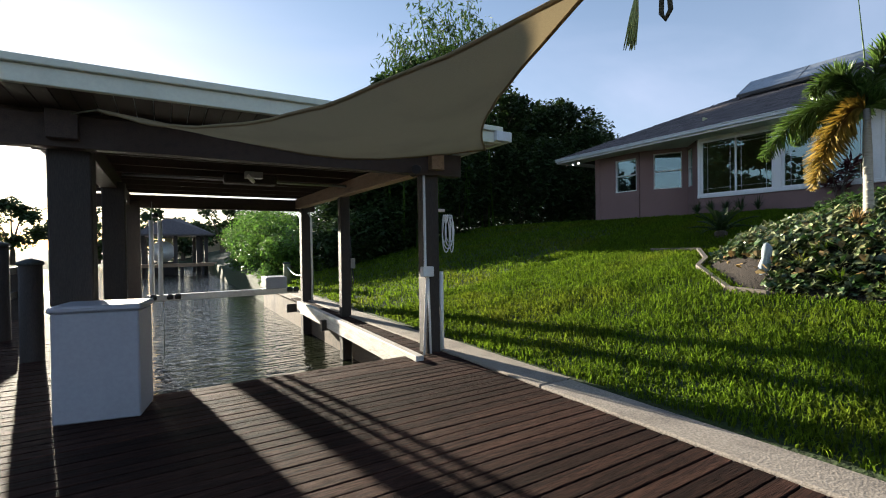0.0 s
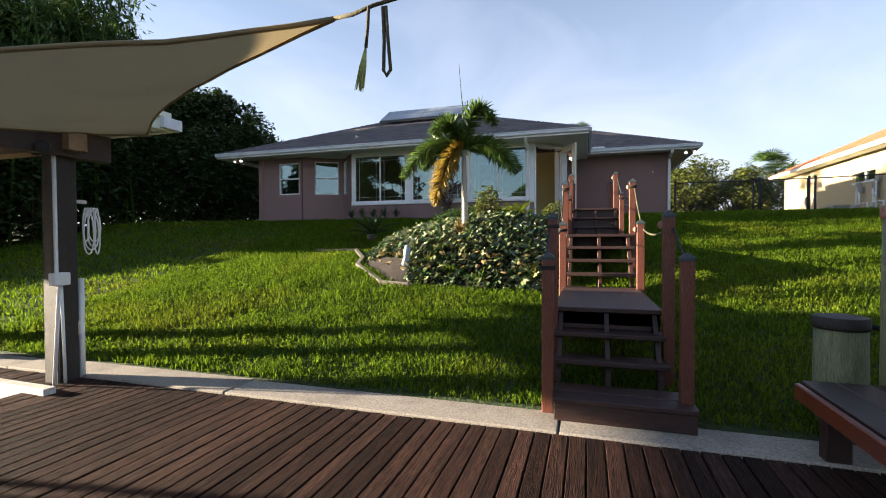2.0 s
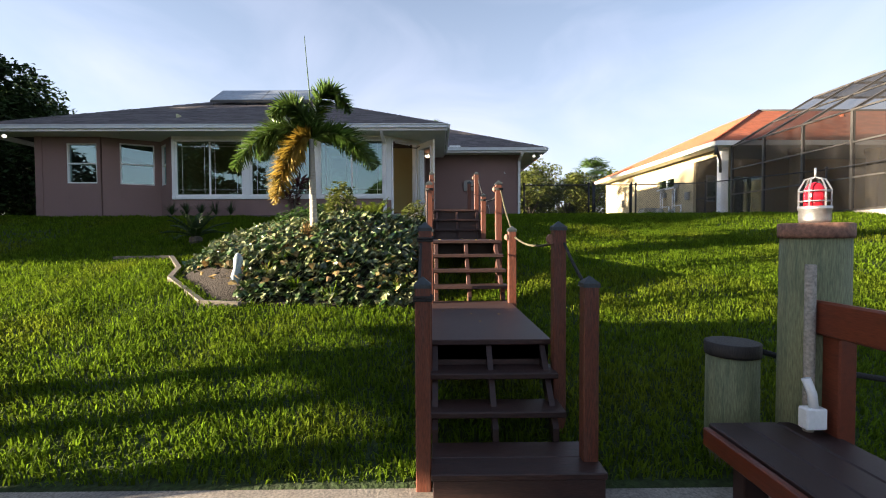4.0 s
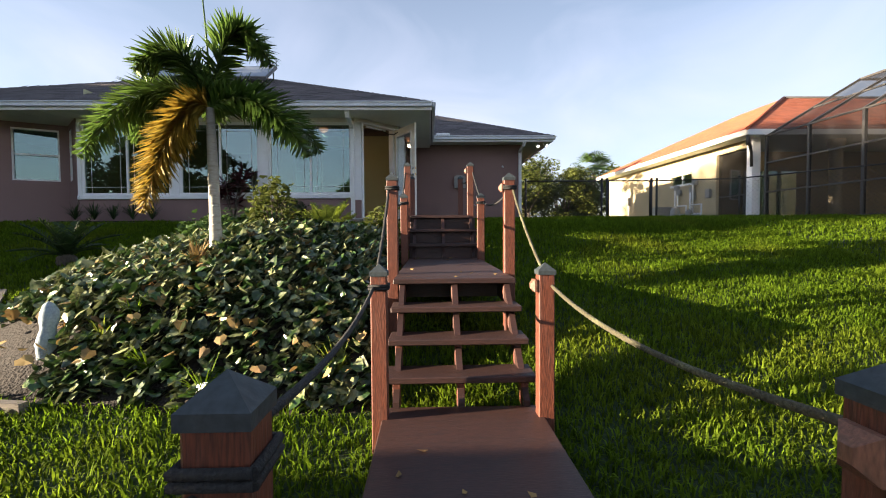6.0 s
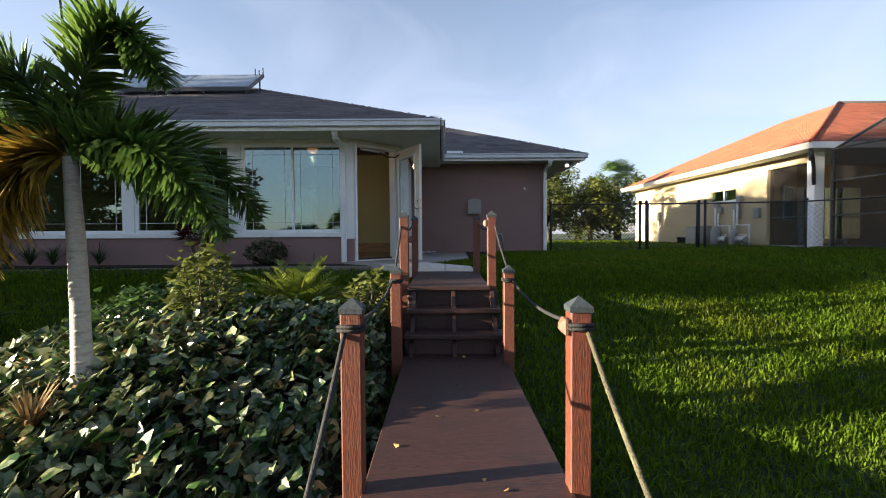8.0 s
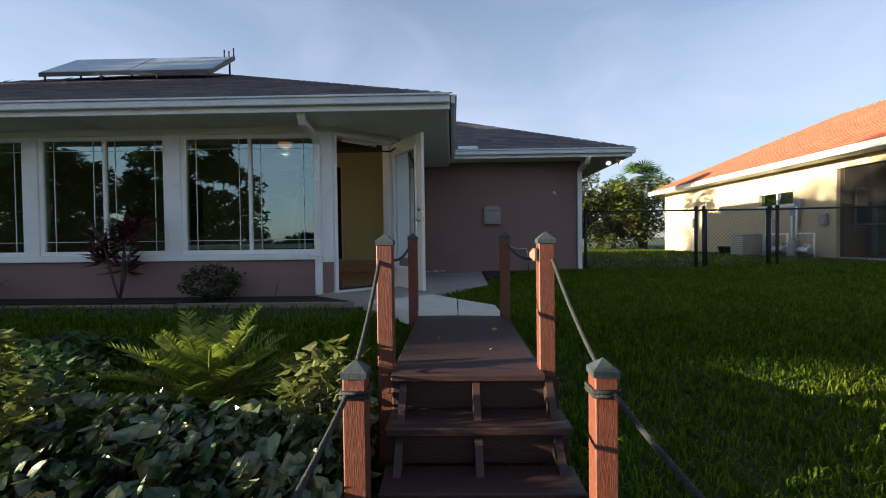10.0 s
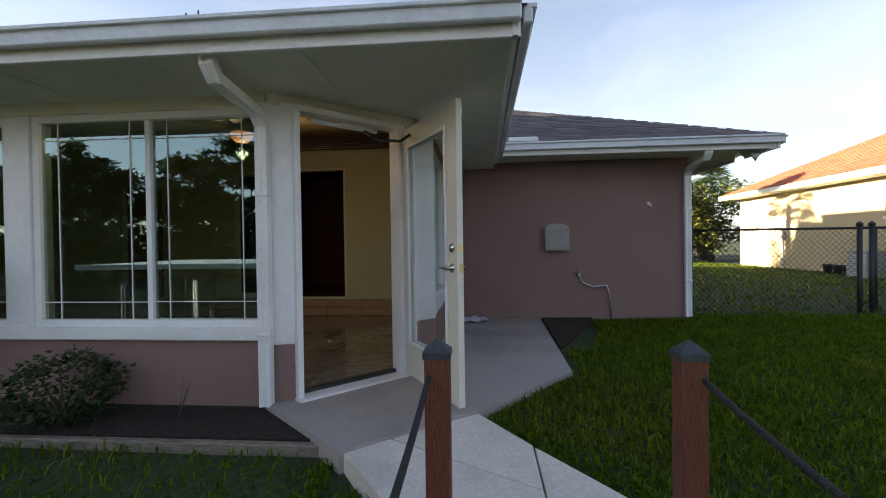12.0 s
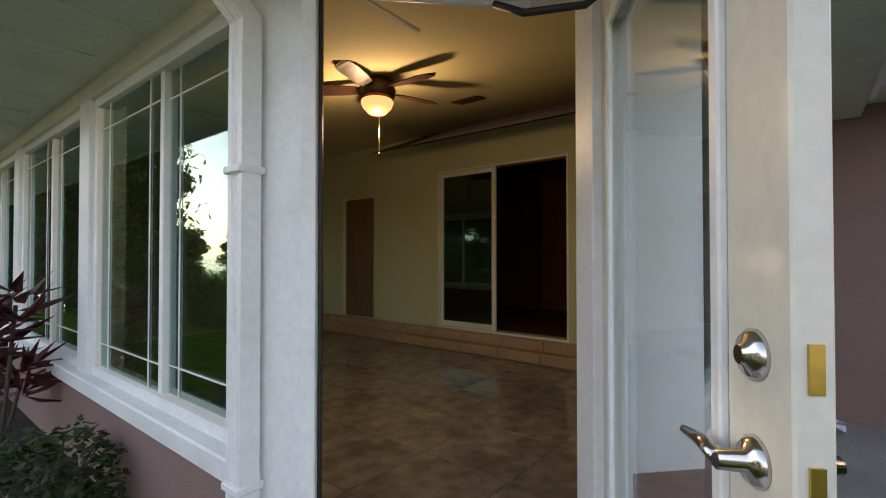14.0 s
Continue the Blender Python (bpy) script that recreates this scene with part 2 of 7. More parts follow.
GRASS = material("lawn_grass", (0.102, 0.166, 0.010), 0.7, vary=0.25, scale=0.55, grain=7, bump=0, second=(0.155, 0.175, 0.015), amount=0.7, island=0.5, transmit=0.55, spec=0.08)
LEAF = material("tree_leaf", (0.05, 0.095, 0.022), 0.5, vary=0.3, scale=0.7, grain=6, bump=0, second=(0.075, 0.12, 0.025), amount=0.7, island=0.45, transmit=0.3, spec=0.3)
DARKLEAF = material("dark_tree_leaf", (0.030, 0.055, 0.016), 0.55, vary=0.3, scale=0.5, grain=6, bump=0, second=(0.045, 0.07, 0.02), amount=0.7, island=0.45, transmit=0.2, spec=0.25)
# Paler yellow copy of LEAF: sunlight on the yard trees is in its colour
YARDLEAF = material("sunlit_tone_leaf", (0.12, 0.14, 0.032), 0.5, vary=0.3, scale=0.7, grain=6, bump=0, second=(0.07, 0.10, 0.025), amount=0.7, island=0.45, transmit=0.35, spec=0.3)
BRIGHTLEAF = material("mangrove_leaf", (0.10, 0.20, 0.03), 0.45, vary=0.3, scale=0.7, grain=6, bump=0, second=(0.12, 0.20, 0.03), amount=0.7, island=0.45, transmit=0.4, spec=0.3)
# Pale and dark leaf colours stand in for sunlit and shaded leaves
IVY = material("dappled_groundcover_leaf", (0.21, 0.225, 0.105), 0.30, vary=0.15, scale=7, grain=22, bump=0.1, second=(0.028, 0.062, 0.013), amount=1.0, island=0.45, transmit=0.10, spec=0.6, stain=(0.43, 0.52))
PALMLEAF = material("palm_leaf", (0.09, 0.155, 0.03), 0.42, vary=0.2, scale=1.5, grain=10, bump=0, second=(0.115, 0.17, 0.035), amount=0.7, island=0.4, transmit=0.38, spec=0.5)
OLDFROND = material("yellowed_frond", (0.30, 0.20, 0.03), 0.6, vary=0.3, scale=2, grain=10, bump=0, second=(0.25, 0.20, 0.04), amount=0.7, island=0.4, transmit=0.3)
SAGO = material("sago_leaf", (0.22, 0.27, 0.035), 0.4, vary=0.2, scale=1.5, grain=10, bump=0, second=(0.20, 0.22, 0.03), amount=0.7, island=0.4, transmit=0.45, spec=0.5)
TILEAF = material("dark_red_leaf", (0.085, 0.018, 0.022), 0.4, vary=0.3, scale=3, grain=10, bump=0, second=(0.035, 0.02, 0.014), amount=0.8, island=0.5, transmit=0.2)
DRY = material("dry_leaf", (0.30, 0.20, 0.07), 0.8, vary=0.3, scale=3, grain=10, bump=0, second=(0.22, 0.11, 0.05), amount=0.8, island=0.4, transmit=0.2)
OLDTIMBER = material("old_grey_timber", (0.21, 0.175, 0.14), 0.85, vary=0.35, scale=3, grain=18, stretch=(9, 1, 9), bump=0.6, second=(0.12, 0.10, 0.08), amount=0.8, depth=0.006)
BARK = material("tree_bark", (0.10, 0.08, 0.06), 0.9, vary=0.4, scale=4, grain=25, stretch=(4, 4, 1), bump=0.8, depth=0.02)
PALMTRUNK = material("palm_trunk", (0.40, 0.38, 0.33), 0.75, vary=0.15, scale=4, grain=20, stretch=(2, 2, 9), bump=0.3, second=(0.26, 0.24, 0.20), amount=0.8)
WALLIN = material("interior_wall", (0.56, 0.54, 0.33), 0.8, vary=0.06, scale=1, grain=80, bump=0.2, second=(0.46, 0.40, 0.19), amount=0.5)
CEILIN = material("interior_ceiling", (0.55, 0.47, 0.25), 0.85, vary=0.05, scale=1, grain=90, bump=0.3)
TILE = material("marbled_floor_tile", (0.23, 0.20, 0.16), 0.13, vary=0.3, scale=2.2, grain=9, bump=0.02, second=(0.13, 0.11, 0.09), amount=0.95, per_object=0.1)
GROUT = material("tile_grout", (0.16, 0.135, 0.11), 0.9, vary=0.2)
MAROON = material("maroon_dark_room", (0.10, 0.025, 0.018), 0.7, vary=0.1, bump=0.1)
DARKBROWN = material("dark_fan_blade", (0.05, 0.022, 0.016), 0.45, vary=0.2, bump=0.1)
PANEL = material("solar_collector", (0.24, 0.27, 0.31), 0.2, vary=0.1, bump=0.0, spec=0.7)
GREYBOX = material("grey_utility_metal", (0.30, 0.29, 0.27), 0.5, vary=0.1, scale=4, bump=0.1)
STATUE = material("weathered_statue", (0.30, 0.36, 0.40), 0.8, vary=0.2, scale=9, grain=50, bump=0.4, second=(0.25, 0.30, 0.33), amount=0.8)
CAPMETAL = material("verdigris_cap", (0.045, 0.055, 0.058), 0.6, metal=0.2, vary=0.25, scale=14, grain=60, bump=0.2, second=(0.03, 0.045, 0.05), amount=0.8)
KNOBWOOD = material("weathered_knob_wood", (0.20, 0.085, 0.05), 0.6, vary=0.3, scale=9, grain=50, stretch=(4, 4, 1), bump=0.3, second=(0.17, 0.085, 0.05), amount=0.7)
TANTILE = material("tan_step_tile", (0.42, 0.27, 0.155), 0.35, vary=0.12, scale=5, grain=40, bump=0.05, second=(0.33, 0.20, 0.11), amount=0.7)
REDLENS = material("red_lens", (0.45, 0.01, 0.02), 0.2, vary=0.05, bump=0)
SCREEN = mesh_screen("insect_screen", (0.012, 0.010, 0.009), 0.70)
PORCHSCREEN = mesh_screen("porch_screen", (0.020, 0.017, 0.014), 0.45)
BRONZE = material("bronze_frame", (0.05, 0.045, 0.04), 0.5, vary=0.15, bump=0.1)
PAPER = material("crumpled_paper", (0.62, 0.58, 0.66), 0.8, vary=0.2, scale=12, grain=40, bump=0.6, second=(0.45, 0.36, 0.5), amount=0.7)
DOORWOOD = material("brown_door_wood", (0.17, 0.095, 0.045), 0.5, vary=0.15, scale=2, grain=14, stretch=(6, 6, 0.6), bump=0.1)
BULB = glow("lamp_glass", (1.0, 0.33, 0.13), 0.20)
FLOOD = glow("flood_bulb", (1.0, 0.93, 0.82), 0.5)


# ---- building helpers ----
ORIGIN = {}


def thing(name, at, label, category, group="", kind=""):
    """An Empty at the base of a thing; its parts hang under it."""
    ob = new(name)
    ob.location = at
    ob.empty_display_size = 0.1
    ORIGIN[ob] = Vector(at)
    return tagged(ob, label, category, group, kind)


def part(name, bm, mat, parent=None, label=""):
    """One mesh object from a bmesh in world metres, under a thing or a part."""
    pts = [v.co for v in bm.verts]
    lo = Vector((min(p.x for p in pts), min(p.y for p in pts), min(p.z for p in pts)))
    hi = Vector((max(p.x for p in pts), max(p.y for p in pts), max(p.z for p in pts)))
    at = Vector(((lo.x + hi.x) / 2, (lo.y + hi.y) / 2, lo.z))
    bmesh.ops.translate(bm, verts=bm.verts, vec=-at)
    me = bpy.data.meshes.new(name)
    bm.to_mesh(me)
    bm.free()
    me.materials.append(mat)
    return hang(name, me, at, parent, label)


def hang(name, me, at, parent=None, label=""):
    ob = new(name, me)
    ob.location = Vector(at) - (ORIGIN[parent] if parent else Vector())
    ob.parent = parent
    ORIGIN[ob] = Vector(at)
    return tagged(ob, label) if label else ob


def add_box(bm, x0, x1, y0, y1, z0, z1, bevel=0.0):
    vs = [bm.verts.new((x, y, z)) for x in (x0, x1) for y in (y0, y1) for z in (z0, z1)]
    fs = [bm.faces.new([vs[i] for i in q]) for q in ((0, 1, 3, 2), (4, 6, 7, 5), (0, 4, 5, 1), (2, 3, 7, 6), (0, 2, 6, 4), (1, 5, 7, 3))]
    if bevel:
        bmesh.ops.bevel(bm, geom=list({e for f in fs for e in f.edges}), offset=bevel, segments=1, affect="EDGES")
    return vs


def box(name, x0, x1, y0, y1, z0, z1, mat, parent=None, label="", bevel=0.004):
    bm = bmesh.new()
    add_box(bm, min(x0, x1), max(x0, x1), min(y0, y1), max(y0, y1), min(z0, z1), max(z0, z1), bevel)
    return part(name, bm, mat, parent, label)


def prism(name, outline, z0, z1, mat, parent=None, label="", bevel=0.0):
    """A plan outline (x, y) raised from z0 to z1; each may be a number or one per corner."""
    bm = bmesh.new()
    n = len(outline)
    lows = z0 if isinstance(z0, (list, tuple)) else [z0] * n
    highs = z1 if isinstance(z1, (list, tuple)) else [z1] * n
    a = [bm.verts.new((x, y, z)) for (x, y), z in zip(outline, lows)]
    b = [bm.verts.new((x, y, z)) for (x, y), z in zip(outline, highs)]
    bm.faces.new(a[::-1])
    bm.faces.new(b)
    for i in range(n):
        bm.faces.new((a[i], a[(i + 1) % n], b[(i + 1) % n], b[i]))
    bmesh.ops.recalc_face_normals(bm, faces=bm.faces)
    if bevel:
        bmesh.ops.bevel(bm, geom=list(bm.edges), offset=bevel, segments=1, affect="EDGES")
    return part(name, bm, mat, parent, label)


def along(p, q, s):
    return Vector(p) + (Vector(q) - Vector(p)) * s


def slab_between(name, p, q, thick, z0, z1, mat, parent=None, label="", bevel=0.003, side=0.0):
    """An upright slab whose plan runs from p to q."""
    p, q = Vector(p), Vector(q)
    d = (q - p).normalized()
    nrm = Vector((-d.y, d.x))
    a, b = nrm * (side - thick / 2), nrm * (side + thick / 2)
    return prism(name, [tuple(p + a), tuple(q + a), tuple(q + b), tuple(p + b)], z0, z1, mat, parent, label, bevel)


def add_tube(bm, pts, radius, sides=8, caps=True):
    """A tube through points; radius a number or one per point."""
    pts = [Vector(p) for p in pts]
    rs = radius if isinstance(radius, (list, tuple)) else [radius] * len(pts)
    rings = []
    side = None
    for i, p in enumerate(pts):
        d = (pts[min(i + 1, len(pts) - 1)] - pts[max(i - 1, 0)]).normalized()
        if side is None:
            side = d.orthogonal().normalized()
        side = (side - d * side.dot(d)).normalized()
        up = d.cross(side)
        rings.append([bm.verts.new(p + (side * math.cos(t) + up * math.sin(t)) * rs[i]) for t in [2 * math.pi * k / sides for k in range(sides)]])
    for a, b in zip(rings, rings[1:]):
        for k in range(sides):
            f = bm.faces.new((a[k], a[(k + 1) % sides], b[(k + 1) % sides], b[k]))
            f.smooth = sides > 5
    if caps:
        bm.faces.new(rings[0][::-1])
        bm.faces.new(rings[-1])


def tube(name, pts, radius, mat, parent=None, label="", sides=8):
    bm = bmesh.new()
    add_tube(bm, pts, radius, sides)
    return part(name, bm, mat, parent, label)


def turned(name, at, profile, mat, parent=None, label="", sides=16, axis=None):
    """A body of revolution: profile rows of (radius, height) along an axis."""
    bm = bmesh.new()
    axis = Vector(axis or (0, 0, 1)).normalized()
    s = axis.orthogonal().normalized()
    u = axis.cross(s)
    rings = [[bm.verts.new(Vector(at) + axis * h + (s * math.cos(t) + u * math.sin(t)) * max(r, 0.0005)) for t in [2 * math.pi * k / sides for k in range(sides)]] for r, h in profile]
    for a, b in zip(rings, rings[1:]):
        for k in range(sides):
            bm.faces.new((a[k], a[(k + 1) % sides], b[(k + 1) % sides], b[k])).smooth = True
    bm.faces.new(rings[0][::-1])
    bm.faces.new(rings[-1])
    return part(name, bm, mat, parent, label)


def sag(p, q, drop, steps=10):
    return [along(p, q, i / steps) - Vector((0, 0, drop * 4 * (i / steps) * (1 - i / steps))) for i in range(steps + 1)]


def mesh_of(name, verts, quads, mat, smooth=False):
    """A mesh from arrays of vertices (n, 3) and faces (m, k)."""
    verts, quads = np.asarray(verts, dtype=np.float32), np.asarray(quads, dtype=np.int32)
    me = bpy.data.meshes.new(name)
    me.vertices.add(len(verts))
    me.vertices.foreach_set("co", verts.ravel())
    k = quads.shape[1]
    me.loops.add(quads.size)
    me.loops.foreach_set("vertex_index", quads.ravel())
    me.polygons.add(len(quads))
    me.polygons.foreach_set("loop_start", np.arange(0, quads.size, k, dtype=np.int32))
    me.polygons.foreach_set("use_smooth", np.full(len(quads), smooth))
    me.update(calc_edges=True)
    me.materials.append(mat)
    return me


def scatter(template, faces, places, frames, sizes):
    """Copies of a small template: places (n, 3), frames (n, 3, 3) with columns side, along, up, sizes (n,) or (n, 3)."""
    template, faces = np.asarray(template, float), np.asarray(faces, int)
    sizes = np.asarray(sizes, float)
    sizes = sizes[:, None] if sizes.ndim == 1 else sizes
    local = template[None] * sizes[:, None, :]
    verts = np.einsum("nij,nkj->nki", frames, local) + places[:, None]
    n, k = len(places), len(template)
    quads = faces[None] + (np.arange(n) * k)[:, None, None]
    return verts.reshape(-1, 3), quads.reshape(-1, faces.shape[1])


def turns(rng, n, droop=(0.0, 0.9), up=(0, 0, 1)):
    """Random frames: along points outwards and tilts down by droop (radians)."""
    az = rng.uniform(0, 2 * np.pi, n)
    tilt = rng.uniform(*droop, n)
    roll = rng.uniform(-0.7, 0.7, n)
    a = np.stack([np.cos(az) * np.cos(tilt), np.sin(az) * np.cos(tilt), -np.sin(tilt)], 1)
    s = np.stack([-np.sin(az), np.cos(az), np.zeros(n)], 1)
    u = np.cross(s, a)
    s2 = s * np.cos(roll)[:, None] + u * np.sin(roll)[:, None]
    return np.stack([s2, a, np.cross(s2, a)], 2)


LEAF_V = [(0, 0, 0), (0.32, 0.35, 0.07), (0, 1, -0.06), (-0.32, 0.35, 0.07), (0, 0.4, 0)]
LEAF_F = [(0, 1, 4), (1, 2, 4), (2, 3, 4), (3, 0, 4)]


# ---- ground, water ----
WATER_Z, HOUSE_Z = -0.85, 2.2


def smooth(a, b, v):
    t = np.clip((v - a) / (b - a), 0, 1)  # works both ways
    return t * t * (3 - 2 * t)


def land(x, y):
    """Height of the lawn."""
    x, y = np.asarray(x, float), np.asarray(y, float)
    rise = 0.02 + np.clip(x - 1.5, 0, None) * 0.228
    rise = np.where(x > 9.6, 1.867 + (HOUSE_Z - 1.867) * (1 - np.exp(-(np.clip(x, 9.6, None) - 9.6) / 1.05)), rise)
    return rise + 0.04 * np.sin(x * 0.9 + 0.7 * y) * np.clip((x - 1.5) / 3, 0, 1) * np.clip((13 - x) / 3, 0, 1) * 0.6


gx = np.concatenate([[-900, -300, -120, -70, -44, -38, -30, 1.12, 1.4], np.arange(1.6, 20, 0.4), [22, 26, 32, 45, 80, 200, 900]])
gy = np.concatenate([[-900, -200, -80, -40, -30], np.arange(-26, 30, 1.0), [32, 38, 44, 60, 63, 100, 300, 900]])
gxx, gyy = np.meshgrid(gx, gy, indexing="ij")
gz = land(gxx, gyy)
gz = np.where(gxx < 1.3, -3.0, gz)
bank = np.maximum(smooth(-36, -44, gxx), smooth(58, 66, gyy) * (gxx < 200))
gz = np.where(gxx < 1.3, gz + bank * 3.0, gz)
gv = np.stack([gxx, gyy, gz], -1).reshape(-1, 3)
ni, nj = gxx.shape
gq = [(i * nj + j, (i + 1) * nj + j, (i + 1) * nj + j + 1, i * nj + j + 1) for i in range(ni - 1) for j in range(nj - 1)]
ground = new("ground", mesh_of("ground", gv, gq, SOIL, True))
tagged(ground, "sloping green lawn rising from the seawall to the house", "lawn", kind="structure")
bm = bmesh.new()
wv = [bm.verts.new(p) for p in ((-900, -900, WATER_Z), (1.3, -900, WATER_Z), (1.3, 900, WATER_Z), (-900, 900, WATER_Z))]
bm.faces.new(wv)
tagged(part("water", bm, WATER), "dark rippled canal water beside the dock", "water", kind="structure")

# seawall and its concrete cap, cast in bays
seawall = thing("seawall", (1.27, 0, -2), "weathered concrete seawall with a pale cap beside the lawn", "seawall", kind="structure")
box("wall_face", 1.10, 1.36, -30, 18.6, -3, -0.14, SEAFACE, seawall, "brown water-stained wall face")
for i in range(16):
    y0 = -30 + 3.05 * i
    box("cap_bay", 1.02, 1.46, y0, y0 + 3.042, -0.14, 0.018 + 0.004 * (i % 3), CONCRETE, seawall, bevel=0.012)


# ---- dock ----
DECK_EDGE, PITCH = 5.44, 0.1225


def plank_mesh(name, length, width, thick, mat):
    bm = bmesh.new()
    add_box(bm, -length / 2, length / 2, -width / 2, width / 2, -thick, 0, 0.004)
    me = bpy.data.meshes.new(name)
    bm.to_mesh(me)
    bm.free()
    me.materials.append(mat)
    return me


deck = thing("dock_deck", (-1.7, 0, -0.3), "dark weathered brown plank dock deck along the seawall", "deck", kind="structure")
for y in (-6, -4, -2, 0, 2, 4, 5.3):
    box("joist", -4.9, 1.0, y - 0.025, y + 0.025, -0.27, -0.045, CREO, deck)
box("edge_board", -2.72, 1.0, DECK_EDGE - 0.04, DECK_EDGE, -0.29, -0.042, SHADEW, deck)
for x, y in ((-4.6, -5), (-4.6, -1), (-4.6, 3), (-2.0, 5.2), (0.4, 5.2), (-1.5, -5), (-1.5, -1)):
    tube("under_pile", [(x, y, -3), (x, y, -0.27)], 0.11, CREO, deck)
rng = np.random.default_rng(4)
plank_long = plank_mesh("plank", 5.98, PITCH - 0.011, 0.038, DECK)
plank_finger = plank_mesh("plank", 2.1, PITCH - 0.009, 0.038, DECK)
plank_side = plank_mesh("plank", 0.50, PITCH - 0.009, 0.038, DECK)
k = 0
while DECK_EDGE - PITCH * (k + 0.5) > -7:
    y = DECK_EDGE - PITCH * (k + 0.5)
    ob = hang("plank", plank_long, (-1.96 + rng.uniform(-0.01, 0.01), y, rng.uniform(-0.003, 0.003)), deck)
    ob.rotation_euler = (rng.uniform(-0.012, 0.012), 0, 0)
    k += 1
finger = thing("finger_pier", (-3.9, 9, -0.3), "narrow dark plank finger pier beside the boat slip", "pier", kind="structure")
for k in range(64):
    hang("plank", plank_finger, (-3.75, DECK_EDGE + 0.06 + PITCH * k, rng.uniform(-0.003, 0.003)), finger)
for y in (5.6, 7.4, 9.1, 11, 12.9):
    box("joist", -4.75, -2.75, y - 0.03, y + 0.03, -0.26, -0.042, CREO, finger)
side = thing("side_walkway", (0.75, 9, -0.3), "narrow plank walkway between boat slip and seawall", "walkway", kind="structure")
for k in range(62):
    y = DECK_EDGE + 0.06 + PITCH * k
    inner = 0.63 + 0.0274 * (y - 5.44)
    hang("plank", plank_side, ((inner + 1.04) / 2, y, rng.uniform(-0.003, 0.003)), side).scale.x = (1.04 - inner) / 0.50
prism("slip_beam", [(0.49, 5.12), (0.60, 5.12), (0.78, 11.7), (0.67, 11.7)], -0.20, 0.06, WHITEBEAM, side, "weathered white painted timber beam", 0.006)
box("joist", 0.5, 1.02, 9.05, 9.15, -0.25, -0.045, CREO, side)
box("joist", 0.5, 1.02, 12.0, 12.1, -0.25, -0.045, CREO, side)

# boat slip roof on its posts
shelter = thing("boat_shelter", (-0.9, 9, -1), "dark timber boat slip shelter with a white-edged low roof", "boat shelter")
for x, y, w in ((0.90, 5.50, 0.21), (0.98, 9.05, 0.19), (1.0, 12.1, 0.22), (-2.80, 5.62, 0.32), (-2.75, 9.1, 0.30), (-2.66, 12.3, 0.26)):
    box("post", x - w / 2, x + w / 2, y - w / 2, y + w / 2, -3, 2.46, CREO, shelter, bevel=0.015)
# sunlit beam takes the pale tone, shaded ones the darkened copy
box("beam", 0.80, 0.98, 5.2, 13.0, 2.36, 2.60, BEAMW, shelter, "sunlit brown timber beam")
box("beam", -2.92, -2.70, 5.2, 13.0, 2.36, 2.60, SHADEW, shelter)
box("beam", -3.3, 1.3, 5.30, 5.45, 2.30, 2.58, SHADEW, shelter)
box("beam", -3.3, 1.3, 12.2, 12.35, 2.30, 2.58, SHADEW, shelter)
for k in range(9):
    y = 5.75 + k * 0.78
    box("rafter", -3.4, 1.45, y, y + 0.045, 2.60, 2.72, SHADEW, shelter)
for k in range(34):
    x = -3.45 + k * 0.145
    box("ceiling_board", x, x + 0.138, 4.82, 13.2, 2.722, 2.745, SHADEW, shelter, bevel=0.003)
box("roof_sheet", -3.5, 1.52, 4.80, 13.25, 2.75, 2.80, GUTTER, shelter, "pale metal roof sheet")
for nm, z0, z1, y0 in (("fascia", 2.66, 2.80, 4.74), ("drip_edge", 2.80, 2.86, 4.70)):
    box(nm, -3.52, 1.54, y0, y0 + 0.06, z0, z1, SOFFIT, shelter, "pale grey-green roof edge", 0.006)
box("side_fascia", 1.54, 1.60, 4.76, 13.2, 2.66, 2.82, SOFFIT, shelter)
box("gutter", 1.42, 1.66, 4.68, 4.98, 2.68, 2.80, GUTTER, shelter, "white gutter end")


# ---- stairway of three flights up the slope ----
YL, YR = 0.60, -0.36
LOW, MID, TOP = 0.80, 1.53, 2.14
stairs = thing("garden_stairs", (1.25, 0.1, 0), "red-brown stained wooden garden stairway with open treads and landings", "stairs")


def tread(x0, x1, z, thick=0.042, y0=YR, y1=YL, parent=None, name="tread"):
    return box(name, x0, x1, y0, y1, z - thick, z, TREAD, parent or stairs, bevel=0.006)


def board_row(name, x0, x1, z, count):
    for i in range(count):
        a, b = x0 + (x1 - x0) * i / count, x0 + (x1 - x0) * (i + 1) / count
        tread(a, b - 0.004, z, name=name)


box("box_step_front", 1.245, 1.29, -0.475, 0.542, 0.02, 0.16, TREAD, stairs, bevel=0.005)
box("box_step_side", 1.29, 1.66, -0.475, -0.43, 0.02, 0.16, TREAD, stairs, bevel=0.005)
box("box_step_side", 1.29, 1.66, 0.497, 0.542, 0.02, 0.16, TREAD, stairs, bevel=0.005)
box("box_step_top", 1.235, 1.44, -0.485, 0.552, 0.16, 0.20, TREAD, stairs, bevel=0.006)
box("box_step_top", 1.445, 1.66, -0.485, 0.552, 0.16, 0.20, TREAD, stairs, bevel=0.006)
tread(1.66, 1.92, 0.40)
tread(1.87, 2.12, 0.60)
board_row("landing_board", 2.08, 4.18, LOW, 1)
board_row("landing_board", 4.90, 5.10, MID, 1)
board_row("landing_board", 5.105, 7.86, MID, 1)
for i in range(3):
    tread(4.18 + 0.24 * i, 4.45 + 0.24 * i, LOW + 0.1825 * (i + 1))
